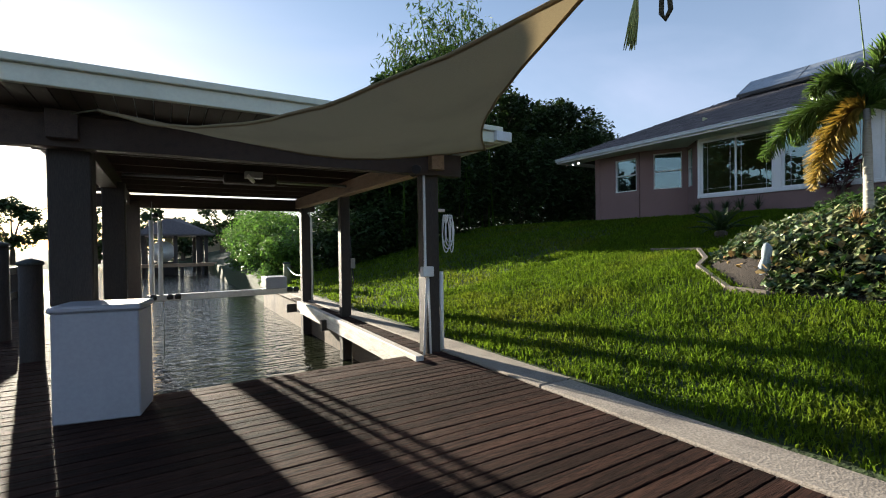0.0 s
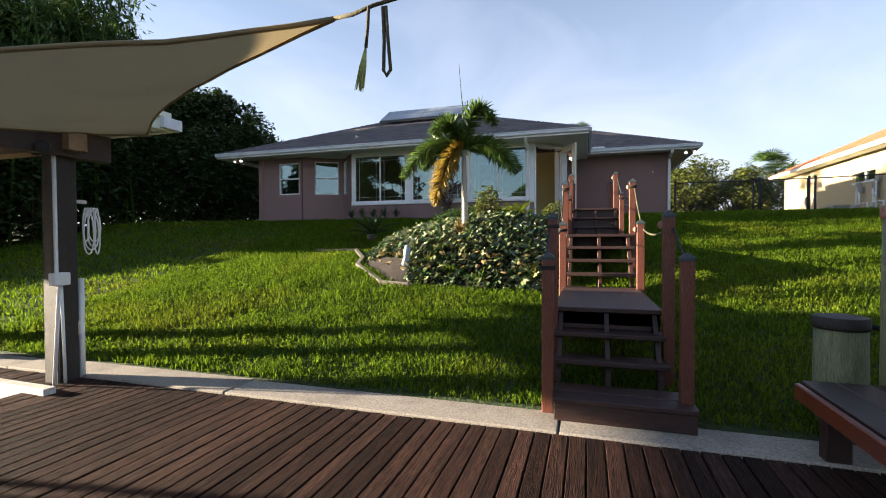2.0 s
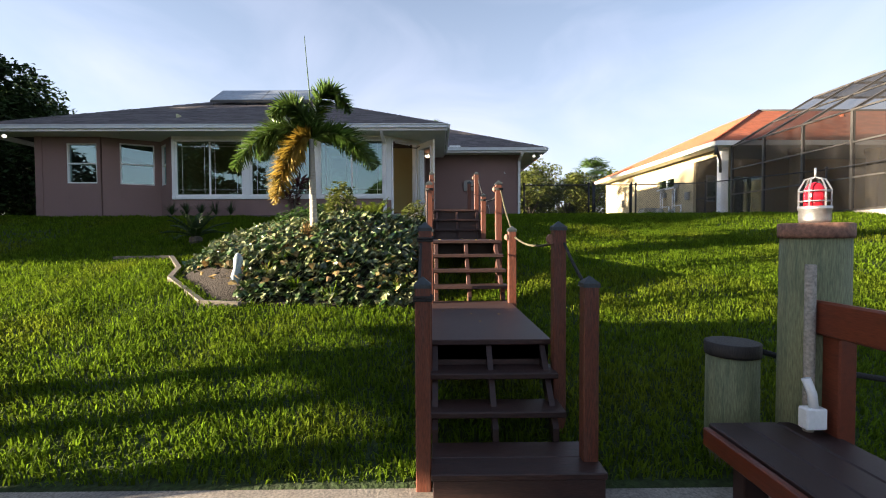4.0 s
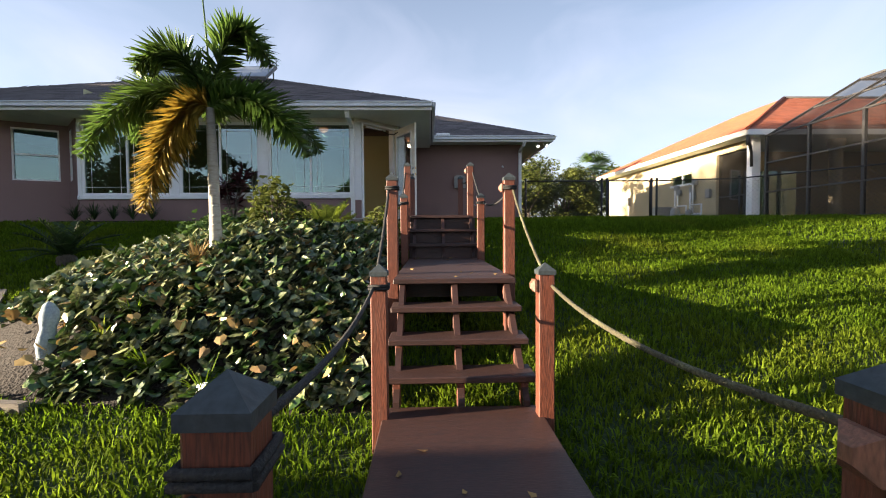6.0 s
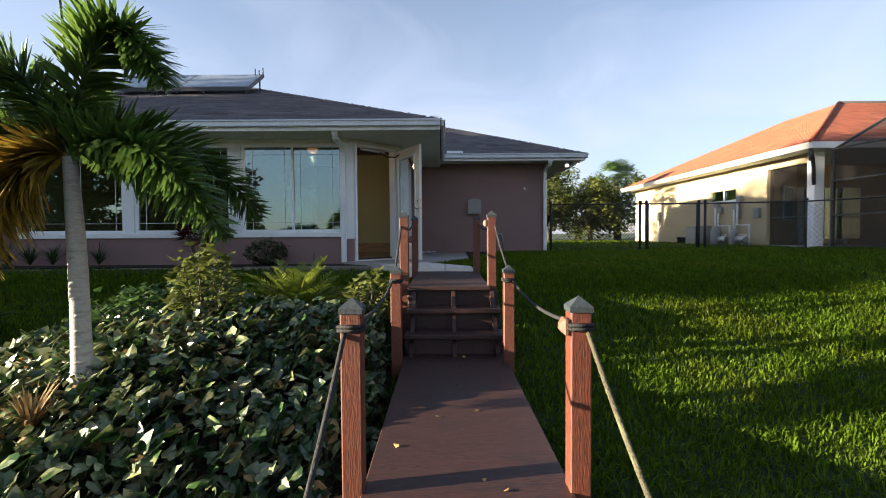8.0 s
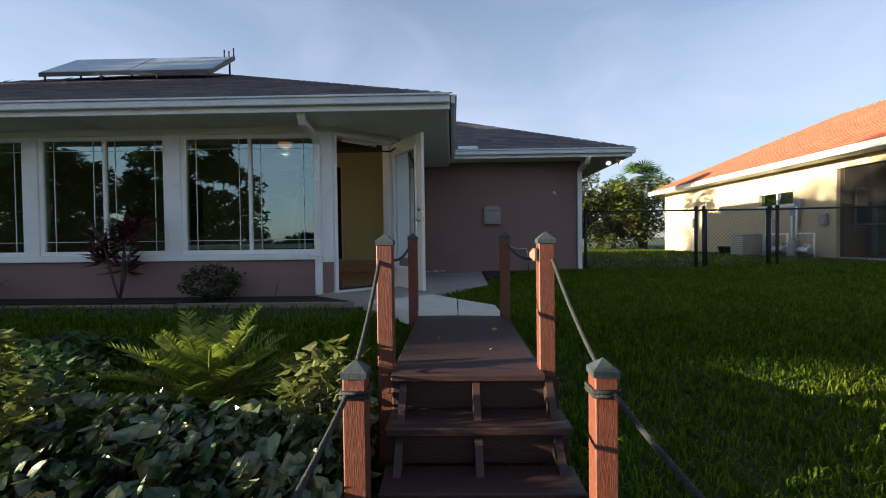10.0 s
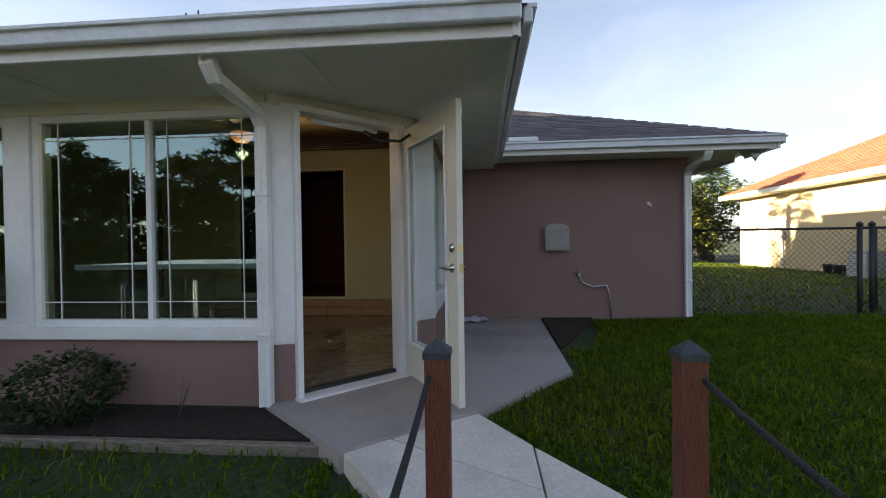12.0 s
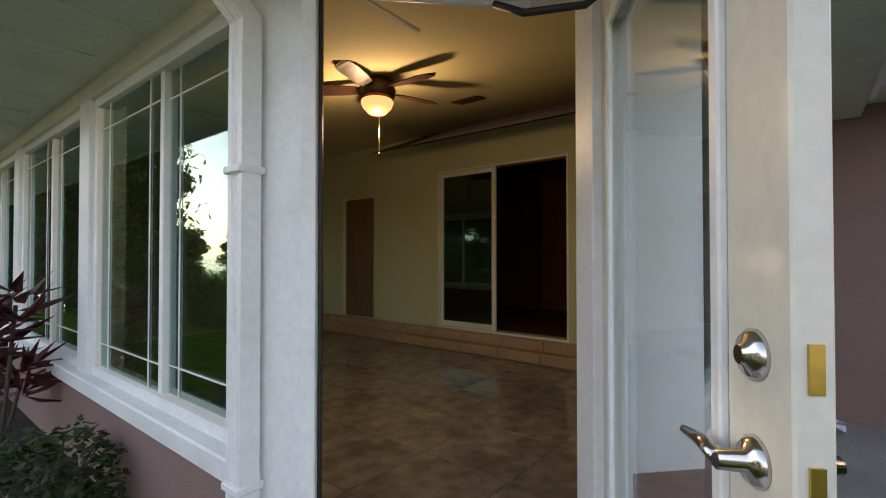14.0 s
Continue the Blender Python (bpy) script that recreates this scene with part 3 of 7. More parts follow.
for i in range(2):
    tread(7.62 + 0.24 * i, 7.89 + 0.24 * i, MID + 0.203 * (i + 1))
tread(8.10, 10.12, TOP, y0=YR + 0.09, name="landing_board")


def stringer(x0, z0, x1, z1, x2, z2, y):
    """Sloping side timber with a level run behind it."""
    bm = bmesh.new()
    rows = [(x0, z0), (x1, z1), (x2, z2)]
    a = [[bm.verts.new((x, yy, z + dz)) for x, z in rows] for yy in (y - 0.02, y + 0.02) for dz in (-0.19, -0.045)]
    for i in range(2):
        bm.faces.new((a[0][i], a[0][i + 1], a[1][i + 1], a[1][i]))
        bm.faces.new((a[2][i], a[3][i], a[3][i + 1], a[2][i + 1]))
        bm.faces.new((a[1][i], a[1][i + 1], a[3][i + 1], a[3][i]))
        bm.faces.new((a[0][i], a[2][i], a[2][i + 1], a[0][i + 1]))
    for i in (0, 2):
        bm.faces.new((a[0][i], a[1][i], a[3][i], a[2][i]))
    bmesh.ops.recalc_face_normals(bm, faces=bm.faces)
    return part("stringer", bm, TREAD, stairs)


for y in (YL - 0.07, 0.12, YR + 0.07):
    stringer(1.66, 0.33, 2.10, LOW, 4.18, LOW, y)
    stringer(4.16, LOW + 0.08, 4.92, MID, 7.80, MID, y)
    stringer(7.60, MID + 0.08, 8.12, TOP, 10.10, TOP, y)
    for i in range(3):
        x, z = 4.21 + 0.24 * i, LOW + 0.1825 * i
        box("riser_block", x + 0.02, x + 0.07, y - 0.025, y + 0.025, z - 0.02, z + 0.14, STAIN, stairs, "sunlit riser block")
    box("riser_block", 4.93, 4.98, y - 0.025, y + 0.025, MID - 0.2, MID - 0.043, STAIN, stairs)
for x, z in ((2.1, LOW), (4.1, LOW), (5.3, MID), (7.7, MID), (8.3, TOP), (10.0, TOP)):
    box("cross_beam", x, x + 0.04, YR + 0.02, YL - 0.02, z - 0.20, z - 0.045, TREAD, stairs)
box("riser_board", 2.10, 2.125, YR + 0.02, YL - 0.02, LOW - 0.16, LOW - 0.045, TREAD, stairs)
for i, x in enumerate((7.70, 7.94, 8.17)):
    box("riser_board", x, x + 0.025, YR, YL, MID + 0.203 * i - 0.02, MID + 0.203 * (i + 1) - 0.043, TREAD, stairs)

# post stations: x, left y, right y, top
RAILS = ((1.42, 0.60, -0.43, 1.335), (2.00, 0.60, -0.39, 1.69), (4.03, 0.61, -0.37, 1.70), (5.36, 0.635, -0.385, 2.40), (7.42, 0.648, -0.365, 2.40), (8.24, 0.64, -0.30, 2.93), (10.16, 0.642, -0.28, 2.96))


def rail_post(x, y, top):
    foot = float(land(x, y)) - 0.35
    ob = thing("rail_post", (x, y, foot), "square red-brown stair post with a pointed metal cap", "post", "stair rail posts")
    h = 0.047
    box("shaft", x - h, x + h, y - h, y + h, foot, top - 0.045, STAIN, ob, bevel=0.006)
    bm = bmesh.new()
    w = h + 0.005
    lo = [bm.verts.new((x + a * w, y + b * w, top - 0.06)) for a, b in ((-1, -1), (1, -1), (1, 1), (-1, 1))]
    hi = [bm.verts.new((x + a * w, y + b * w, top - 0.035)) for a, b in ((-1, -1), (1, -1), (1, 1), (-1, 1))]
    tip = bm.verts.new((x, y, top + 0.01))
    bm.faces.new(lo[::-1])
    for i in range(4):
        bm.faces.new((lo[i], lo[(i + 1) % 4], hi[(i + 1) % 4], hi[i]))
        bm.faces.new((hi[i], hi[(i + 1) % 4], tip))
    part("post_cap", bm, CAPMETAL, ob, "dull bluish metal pyramid cap")
    return ob


for x, yl, yr, top in RAILS:
    for y in (yl, yr):
        rail_post(x, y, top)


def post_knob(x, y, z):
    """Small pyramid-faced block screwed to the walkway face of a post."""
    ob = thing("wooden_block", (x, y, z), "small pyramid-faced wooden block fixed to a stair post", "wooden block", "post blocks")
    h = 0.036
    bm = bmesh.new()
    rings = [[bm.verts.new((x + p * w, y + out, z + q * w)) for p, q in ((-1, -1), (1, -1), (1, 1), (-1, 1))] for out, w in ((0.0, h * 0.8), (0.010, h * 0.8), (0.011, h), (0.024, h), (0.046, h * 0.35))]
    for lo, hi in zip(rings, rings[1:]):
        for i in range(4):
            bm.faces.new((lo[i], lo[(i + 1) % 4], hi[(i + 1) % 4], hi[i]))
    bm.faces.new(rings[0])
    bm.faces.new(rings[-1])
    bmesh.ops.recalc_face_normals(bm, faces=bm.faces)
    part("body", bm, KNOBWOOD, ob)


for i in (1, 2, 3, 5):
    post_knob(RAILS[i][0] - 0.012, RAILS[i][2] + 0.047, RAILS[i][3] - 0.125)
for sd in (1, 2):
    for k, (a, b) in enumerate(zip(RAILS, RAILS[1:])):
        off = 0.03 if sd == 1 else -0.03
        pa, pb = Vector((a[0], a[sd] + off, a[3] - 0.12)), Vector((b[0], b[sd] + off, b[3] - 0.12))
        pale = sd == 2 and k in (1, 2)
        rope = thing("rail_rope", pa, "sagging tan rope strung between stair posts" if pale else "sagging dark rope strung between stair posts", "rope", "stair rail ropes")
        tube("strand", sag(pa, pb, 0.02 + 0.03 * (b[0] - a[0]), 14), 0.011, ROPE if pale else DARKROPE, rope)
    for a in RAILS[:5] if sd == 1 else RAILS[3:5]:
        x, y, top = a[0], a[sd], a[3]
        wrap = thing("rope_wrap", (x, y, top - 0.2), "dark rope wound round a stair post", "rope", "rope windings")
        for dz in (0.115, 0.132):
            tube("coil", [(x + e * 0.054, y + f * 0.054, top - dz) for e, f in ((-1, -1), (1, -1), (1, 1), (-1, 1), (-1, -1))], 0.009, DARKROPE, wrap, sides=6)

# ---- house ----
WX, EAVE_X, EAVE_Z, SLOPE = 11.60, 10.80, 4.54, 0.42
SILL, HEAD, SOFF = 2.685, 4.335, 4.42
house = thing("house", (15, 5, HOUSE_Z), "single-storey mauve stucco house with white trim, grey shingle roof", "house")
FLOOR_Z = 2.235


def window_unit(name, p, q, z0, z1, sashes=2, frame_w=0.055, bars=True, label="white-framed sliding window reflecting the sky", depth=0.09):
    """A framed window whose plan runs from p to q, with glass, meeting stiles and slim grille bars."""
    p, q = Vector(p), Vector(q)
    mid = (p + q) / 2
    ob = hang(name, None, (mid.x, mid.y, z0), house, label)
    slab_between("window_frame", p, q, depth, z0, z0 + frame_w, WHITE, ob)
    slab_between("window_frame", p, q, depth, z1 - frame_w, z1, WHITE, ob)
    ln = (q - p).length
    d = (q - p) / ln
    nrm = Vector((-d.y, d.x))
    cuts = [0.0] + [ln * (i + 1) / sashes for i in range(sashes - 1)] + [ln - frame_w]
    for i, c in enumerate(cuts):
        w = frame_w if i in (0, len(cuts) - 1) else 0.042
        a = p + d * (c if i in (0, len(cuts) - 1) else c - w / 2)
        slab_between("window_frame", a, a + d * w, depth - 0.004 if i in (0, len(cuts) - 1) else 0.042, z0 + frame_w, z1 - frame_w, WHITE, ob)
    for i in range(sashes):
        a, b = p + d * (frame_w + (ln - 2 * frame_w) * i / sashes), p + d * (frame_w + (ln - 2 * frame_w) * (i + 1) / sashes)
        off = 0.012 if i % 2 else -0.012
        pane = slab_between("pane", a + nrm * off, b + nrm * off, 0.006, z0 + frame_w, z1 - frame_w, GLASS, ob, bevel=0)
        pane.visible_shadow = False
        if bars:
            for s in (0.14, (b - a).length - 0.14):
                c = a + d * s + nrm * (off + 0.008)
                slab_between("grille_bar", c - d * 0.003, c + d * 0.003, 0.005, z0 + frame_w, z1 - frame_w, WHITE, ob, bevel=0)
            for zz in (z0 + frame_w + 0.13, z1 - frame_w - 0.13):
                slab_between("grille_bar", a + nrm * (off + 0.008), b + nrm * (off + 0.008), 0.004, zz - 0.003, zz + 0.003, WHITE, ob, bevel=0)
    return ob


# sunroom front: low stucco wall, white sill, posts and sliding windows
box("sunroom_wall", WX, WX + 0.2, 2.02, 7.95, HOUSE_Z - 0.4, SILL - 0.03, PINK, house, "mauve stucco low wall")
box("window_sill", WX - 0.05, WX + 0.2, 1.98, 7.97, SILL - 0.03, SILL + 0.055, WHITE, house, "white painted sill", 0.008)
box("header", WX - 0.012, WX + 0.2, 1.90, 7.97, HEAD, SOFF + 0.02, CREAMW, house, "cream header board")
BAYS = ((2.03, 3.86), (4.05, 5.80), (5.98, 7.90))
for a, b in BAYS:
    window_unit("sliding_window", (WX + 0.06, a), (WX + 0.06, b), SILL + 0.055, HEAD, 2)
for a, b in ((1.965, 2.03), (3.86, 4.05), (5.80, 5.98), (7.90, 7.98)):
    box("window_post", WX - 0.008, WX + 0.18, a, b, SILL + 0.055, HEAD, WHITE, house, "white painted post")

# angled corner with the open glazed door
DJ_L, DJ_R = Vector((11.67, 1.81)), Vector((12.30, 1.205))
ddir = (DJ_R - DJ_L).normalized()
slab_between("corner_board", (11.59, 2.03), DJ_L - ddir * 0.03, 0.05, HOUSE_Z + 0.42, HEAD + 0.02, WHITE, house, "white corner board")
slab_between("corner_base", (11.60, 2.03), DJ_L - ddir * 0.03, 0.05, HOUSE_Z - 0.2, HOUSE_Z + 0.42, PINK, house)
slab_between("door_jamb", DJ_L - ddir * 0.045, DJ_L, 0.13, FLOOR_Z - 0.03, 4.33, WHITE, house, "white door jamb")
slab_between("door_jamb", DJ_R, DJ_R + ddir * 0.05, 0.13, FLOOR_Z - 0.03, 4.33, WHITE, house, "white door jamb")
slab_between("door_head", DJ_L - ddir * 0.05, DJ_R + ddir * 0.05, 0.14, 4.30, 4.345, WHITE, house)
slab_between("door_threshold", DJ_L - ddir * 0.05, DJ_R + ddir * 0.08, 0.16, FLOOR_Z - 0.06, FLOOR_Z - 0.005, WHITE, house, "white aluminium threshold", side=-0.03)
slab_between("weather_strip", DJ_L, DJ_R, 0.05, FLOOR_Z - 0.005, FLOOR_Z + 0.022, BLACK, house, side=0.05)
slab_between("over_door", (11.58, 2.0), DJ_R + ddir * 0.16, 0.10, 4.345, SOFF + 0.2, CREAMW, house, "cream panel above the door")
# side wall from the door back to the wing, the wing's front wall
for x0, x1, z0, z1 in ((14.40, 15.23, HOUSE_Z - 0.4, SOFF + 0.02), (12.80, 14.40, HOUSE_Z - 0.4, SILL - 0.03), (12.80, 14.40, HEAD, SOFF + 0.02)):
    box("side_wall", x0, x1, 0.95, 1.13, z0, z1, PINK, house, "mauve stucco wall", 0)
box("window_sill", 12.80, 14.44, 0.915, 1.13, SILL - 0.03, SILL + 0.055, WHITE, house, "white painted sill", 0.008)
window_unit("sliding_window", (12.80, 1.02), (14.40, 1.02), SILL + 0.055, HEAD, 2)
RET_A, RET_B = Vector((12.45, 1.26)), Vector((12.79, 0.94))
slab_between("door_jamb", DJ_R + ddir * 0.055, RET_A, 0.05, FLOOR_Z - 0.03, SOFF + 0.1, WHITE, house, "white jamb return")
slab_between("corner_board", RET_A, RET_B, 0.05, HOUSE_Z + 0.42, SOFF + 0.1, WHITE, house, "white corner board")
slab_between("corner_base", RET_A, RET_B, 0.045, HOUSE_Z - 0.2, HOUSE_Z + 0.42, PINK, house)
slab_between("jamb_seal", DJ_L, DJ_L + ddir * 0.012, 0.03, FLOOR_Z + 0.02, 4.30, BLACK, house, "black rubber door seal")
box("wing_wall", 15.23, 15.43, -2.45, 1.02, HOUSE_Z - 0.4, SOFF + 0.09, PINK, house, "mauve stucco wing wall")
box("wing_side_wall", 15.43, 24, -2.45, -2.25, HOUSE_Z - 0.4, SOFF + 0.09, PINK, house)
# breakfast nook with angled walls
NOOK = [(11.66, 7.95), (12.46, 8.72), (11.72, 10.0), (11.66, 11.56)]


def wall_with_window(p, q, a, b, z0, z1, out):
    """A stucco wall run with a window between fractions a and b."""
    p, q = Vector(p), Vector(q)
    top = SOFF + 0.02
    u, v = along(p, q, a), along(p, q, b)
    slab_between("nook_wall", p, u, 0.16, HOUSE_Z - 0.4, top, PINK, house, "mauve stucco nook wall", bevel=0)
    slab_between("nook_wall", v, q, 0.16, HOUSE_Z - 0.4, top, PINK, house, "mauve stucco nook wall", bevel=0)
    slab_between("nook_wall", u, v, 0.158, HOUSE_Z - 0.4, z0, PINK, house, bevel=0)
    slab_between("nook_wall", u, v, 0.158, z1, top, PINK, house, bevel=0)
    unit = window_unit("sash_window", u, v, z0, z1, 1, 0.035, False, "white-framed sash window in the nook", 0.12)
    slab_between("meeting_rail", u, v, 0.10, (z0 + z1) / 2 - 0.02, (z0 + z1) / 2 + 0.02, WHITE, unit)


wall_with_window(NOOK[0], NOOK[1], 0.45, 0.95, 3.12, 4.30, 0)
wall_with_window(NOOK[1], NOOK[2], 0.15, 0.72, 3.12, 4.30, 0)
wall_with_window(NOOK[2], NOOK[3], 0.06, 0.59, 3.12, 4.24, 0)
box("end_wall", 11.55, 22, 11.55, 11.75, HOUSE_Z - 0.6, SOFF + 0.02, PINK, house, "mauve stucco end wall")
box("rear_wall", 22, 22.2, -2.45, 11.75, HOUSE_Z - 0.4, SOFF + 0.09, PINK, house)

# soffit, gutter and hip roof
prism("soffit", [(EAVE_X + 0.02, 0.295), (15.2, 0.295), (15.2, 1.02), (12.4, 1.02), (11.62, 2.02), (11.62, 7.9), (12.4, 8.72), (11.62, 10.0), (11.62, 12.9), (EAVE_X + 0.02, 12.9)], SOFF, SOFF + 0.02, SOFFIT, house, "grey-green vented soffit panels")
for k in range(26):
    y = 0.5 + k * 0.48
    if y < 12.6:
        box("soffit_seam", EAVE_X + 0.06, 11.5 if y > 2 else 12.3, y, y + 0.018, SOFF - 0.006, SOFF + 0.004, SOFFIT, house, bevel=0)
prism("wing_soffit", [(14.55, 0.29), (14.55, -3.2), (23, -3.2), (23, -2.5), (15.23, -2.5), (15.23, 0.29)], SOFF + 0.09, SOFF + 0.11, SOFFIT, house)


def gutter(p, q, z1, inward):
    """K-style gutter and fascia along an eave."""
    p, q = Vector(p), Vector(q)
    slab_between("fascia", p, q, 0.03, z1 - 0.15, z1 - 0.01, WHITE, house, "white fascia board", side=inward * 0.03)
    slab_between("gutter", p, q, 0.05, z1 - 0.09, z1 + 0.0, GUTTER, house, "pale metal gutter", 0.008, side=-inward * 0.035)
    slab_between("gutter_lip", p, q, 0.075, z1 - 0.012, z1 + 0.012, GUTTER, house, bevel=0.004, side=-inward * 0.045)


gutter((EAVE_X, 0.255), (EAVE_X, 12.95), EAVE_Z, -1)
gutter((14.66, 0.255), (EAVE_X, 0.255), EAVE_Z, -1)
gutter((EAVE_X, 12.95), (22, 12.95), EAVE_Z, -1)
gutter((14.50, -3.26), (14.50, 0.25), EAVE_Z + 0.08, -1)
gutter((23, -3.26), (14.50, -3.26), EAVE_Z + 0.08, -1)


def roof_courses(name, a, b, run, rise, shrink_a, shrink_b, parent, mat, course=0.145, tab=0.31, thick=0.008, seed=1):
    """Shingle courses over one roof slope: eave from a to b (plan), run inwards (plan vector) and rise; ends close in by shrink_a/b."""
    a, b, run = Vector((*a, 0)), Vector((*b, 0)), Vector((*run, 0))
    z0 = parent
    rngs = random.Random(seed)
    slant = math.hypot(run.length, rise)
    n = max(1, int(slant / course))
    verts, quads = [], []
    d = (b - a).normalized()
    length = (b - a).length
    for i in range(n):
        s0, s1 = i / n, min(1.0, (i + 1.25) / n)
        lo, hi = shrink_a * s0, length - shrink_b * s0
        lo1, hi1 = shrink_a * s1, length - shrink_b * s1
        x = lo - rngs.random() * tab
        while x < hi:
            u0, u1 = max(x, lo), min(x + tab - 0.006, hi)
            if u1 > u0:
                t0, t1 = max(u0, min(lo1, u1)), min(u1, max(hi1, u0))
                p = [a + d * u0 + run * s0, a + d * u1 + run * s0, a + d * t1 + run * s1, a + d * t0 + run * s1]
                k = len(verts)
                lift = thick * (1.0 + 0.5 * rngs.random())
                verts += [(p[0].x, p[0].y, z0 + rise * s0 + lift), (p[1].x, p[1].y, z0 + rise * s0 + lift), (p[2].x, p[2].y, z0 + rise * s1), (p[3].x, p[3].y, z0 + rise * s1), (p[0].x, p[0].y, z0 + rise * s0 - 0.002), (p[1].x, p[1].y, z0 + rise * s0 - 0.002)]
                quads += [(k, k + 1, k + 2, k + 3), (k + 4, k + 5, k + 1, k)]
            x += tab
    return mesh_of(name, verts, quads, mat)


def roof_deck(corners, parent):
    bm = bmesh.new()
    bm.faces.new([bm.verts.new(c) for c in corners])
    return part("roof_deck", bm, SHINGLE, parent)


MY0, MY1, MX1 = 0.225, 12.98, 23.0
HALF = (MY1 - MY0) / 2
RZ = EAVE_Z + 0.015
PEAK = RZ + HALF * SLOPE
roof = hang("roof", None, (16, 6, RZ), house, "grey-brown shingle hip roof")
MX0 = EAVE_X - 0.03
roof_deck([(MX0, MY0, RZ - 0.02), (MX0, MY1, RZ - 0.02), (MX0 + HALF, MY0 + HALF, PEAK - 0.02)], roof)
roof_deck([(MX0, MY0, RZ - 0.02), (MX0 + HALF, MY0 + HALF, PEAK - 0.02), (MX1, MY0 + HALF, PEAK - 0.02), (MX1, MY0, RZ - 0.02)], roof)
roof_deck([(MX0, MY1, RZ - 0.02), (MX1, MY1, RZ - 0.02), (MX1, MY0 + HALF, PEAK - 0.02), (MX0 + HALF, MY0 + HALF, PEAK - 0.02)], roof)
for nm, me in (("front_shingles", roof_courses("front_shingles", (MX0, MY1), (MX0, MY0), (HALF, 0), HALF * SLOPE, HALF, HALF, RZ, SHINGLE, seed=2)),
               ("side_shingles", roof_courses("side_shingles", (MX1, MY1), (MX0, MY1), (0, -HALF), HALF * SLOPE, 0, HALF, RZ, SHINGLE, seed=3))):
    tagged(hang(nm, me, (0, 0, 0), roof), kind="stuff")
WZ, WY0, WX0, WH = EAVE_Z + 0.095, -3.29, 14.47, 4.2
roof_deck([(WX0, WY0, WZ - 0.02), (WX0, WY0 + 8, WZ - 0.02), (WX0 + WH, WY0 + 8, WZ + WH * 0.42 - 0.02), (WX0 + WH, WY0 + WH, WZ + WH * 0.42 - 0.02)], roof)
roof_deck([(WX0, WY0, WZ - 0.02), (WX0 + WH, WY0 + WH, WZ + WH * 0.42 - 0.02), (MX1, WY0 + WH, WZ + WH * 0.42 - 0.02), (MX1, WY0, WZ - 0.02)], roof)
tagged(hang("wing_shingles", roof_courses("wing_shingles", (WX0, 4.0), (WX0, WY0), (WH, 0), WH * 0.42, 0, WH, WZ, SHINGLE, seed=4), (0, 0, 0), roof), kind="stuff")


# ---- house: door, downspouts, sunroom inside, fittings ----
HINGE = Vector((12.33, 1.14))
LEAF_END = Vector((11.44, 0.612))
door = thing("door_1", (HINGE.x, HINGE.y, FLOOR_Z), "white glazed patio door standing wide open outwards", "door", kind="structure")
ld = (LEAF_END - HINGE).normalized()
ln = (LEAF_END - HINGE).length
lz0, lz1 = FLOOR_Z + 0.005, 4.285
for nm, a, b, z0, z1 in (("stile", 0, 0.15, lz0, lz1), ("stile", ln - 0.15, ln, lz0, lz1), ("rail", 0.15, ln - 0.15, lz0, lz0 + 0.26), ("rail", 0.15, ln - 0.15, lz1 - 0.14, lz1)):
    slab_between(nm, HINGE + ld * a, HINGE + ld * b, 0.045, z0, z1, CREAMW, door, bevel=0.004)
slab_between("pane", HINGE + ld * 0.15, HINGE + ld * (ln - 0.15), 0.012, lz0 + 0.26, lz1 - 0.14, DOORGLASS, door, "clear door glass", bevel=0)
for off in (-0.026, 0.026):
    for a, b, z0, z1 in ((0.15, 0.18, lz0 + 0.26, lz1 - 0.14), (ln - 0.18, ln - 0.15, lz0 + 0.26, lz1 - 0.14), (0.18, ln - 0.18, lz0 + 0.26, lz0 + 0.29), (0.18, ln - 0.18, lz1 - 0.17, lz1 - 0.14)):
        slab_between("glazing_bead", HINGE + ld * a, HINGE + ld * b, 0.016, z0, z1, WHITE, door, bevel=0.004, side=off)
nd = Vector((-ld.y, ld.x))
for zz, lever in ((FLOOR_Z + 1.065, False), (FLOOR_Z + 0.93, True)):
    c = HINGE + ld * (ln - 0.075)
    for s in (-1, 1):
        ax = (nd.x * s, nd.y * s, 0)
        base = c + nd * (0.022 * s)
        rose = turned("rose", (base.x, base.y, zz), [(0.033, 0), (0.033, 0.006), (0.026, 0.014), (0.014, 0.018), (0.012, 0.05 if lever else 0.022)], CHROME, door, "brushed nickel lock", 20, ax)
        if lever:
            e = base + nd * (0.045 * s)
            tube("lever", [(e.x, e.y, zz), (e.x - ld.x * 0.05, e.y - ld.y * 0.05, zz + 0.004), (e.x - ld.x * 0.115, e.y - ld.y * 0.115, zz - 0.004)], [0.012, 0.010, 0.007], CHROME, rose)
for zz in (FLOOR_Z + 1.065, FLOOR_Z + 0.93):
    a = LEAF_END + ld * 0.002
    slab_between("strike_face", a - nd * 0.008, a + nd * 0.008, 0.004, zz - 0.028, zz + 0.028, BRASS, door, "brass latch plate", bevel=0)
box("door_stop", LEAF_END.x + 0.03, LEAF_END.x + 0.05, LEAF_END.y - 0.02, LEAF_END.y - 0.006, lz1 - 0.1, lz1 - 0.05, WHITE, door)
arm = thing("door_closer", (12.0, 1.3, 4.2), "dark metal door closer arm above the doorway", "door closer")
tube("closer_tube", [(11.75, 1.72, 4.26), (12.15, 1.33, 4.26)], 0.02, WHITE, arm)
tube("closer_arm", [(12.05, 1.40, 4.24), (12.02, 1.28, 4.16), (12.10, 1.12, 4.165), (12.14, 1.02, 4.24)], 0.012, BLACK, arm)

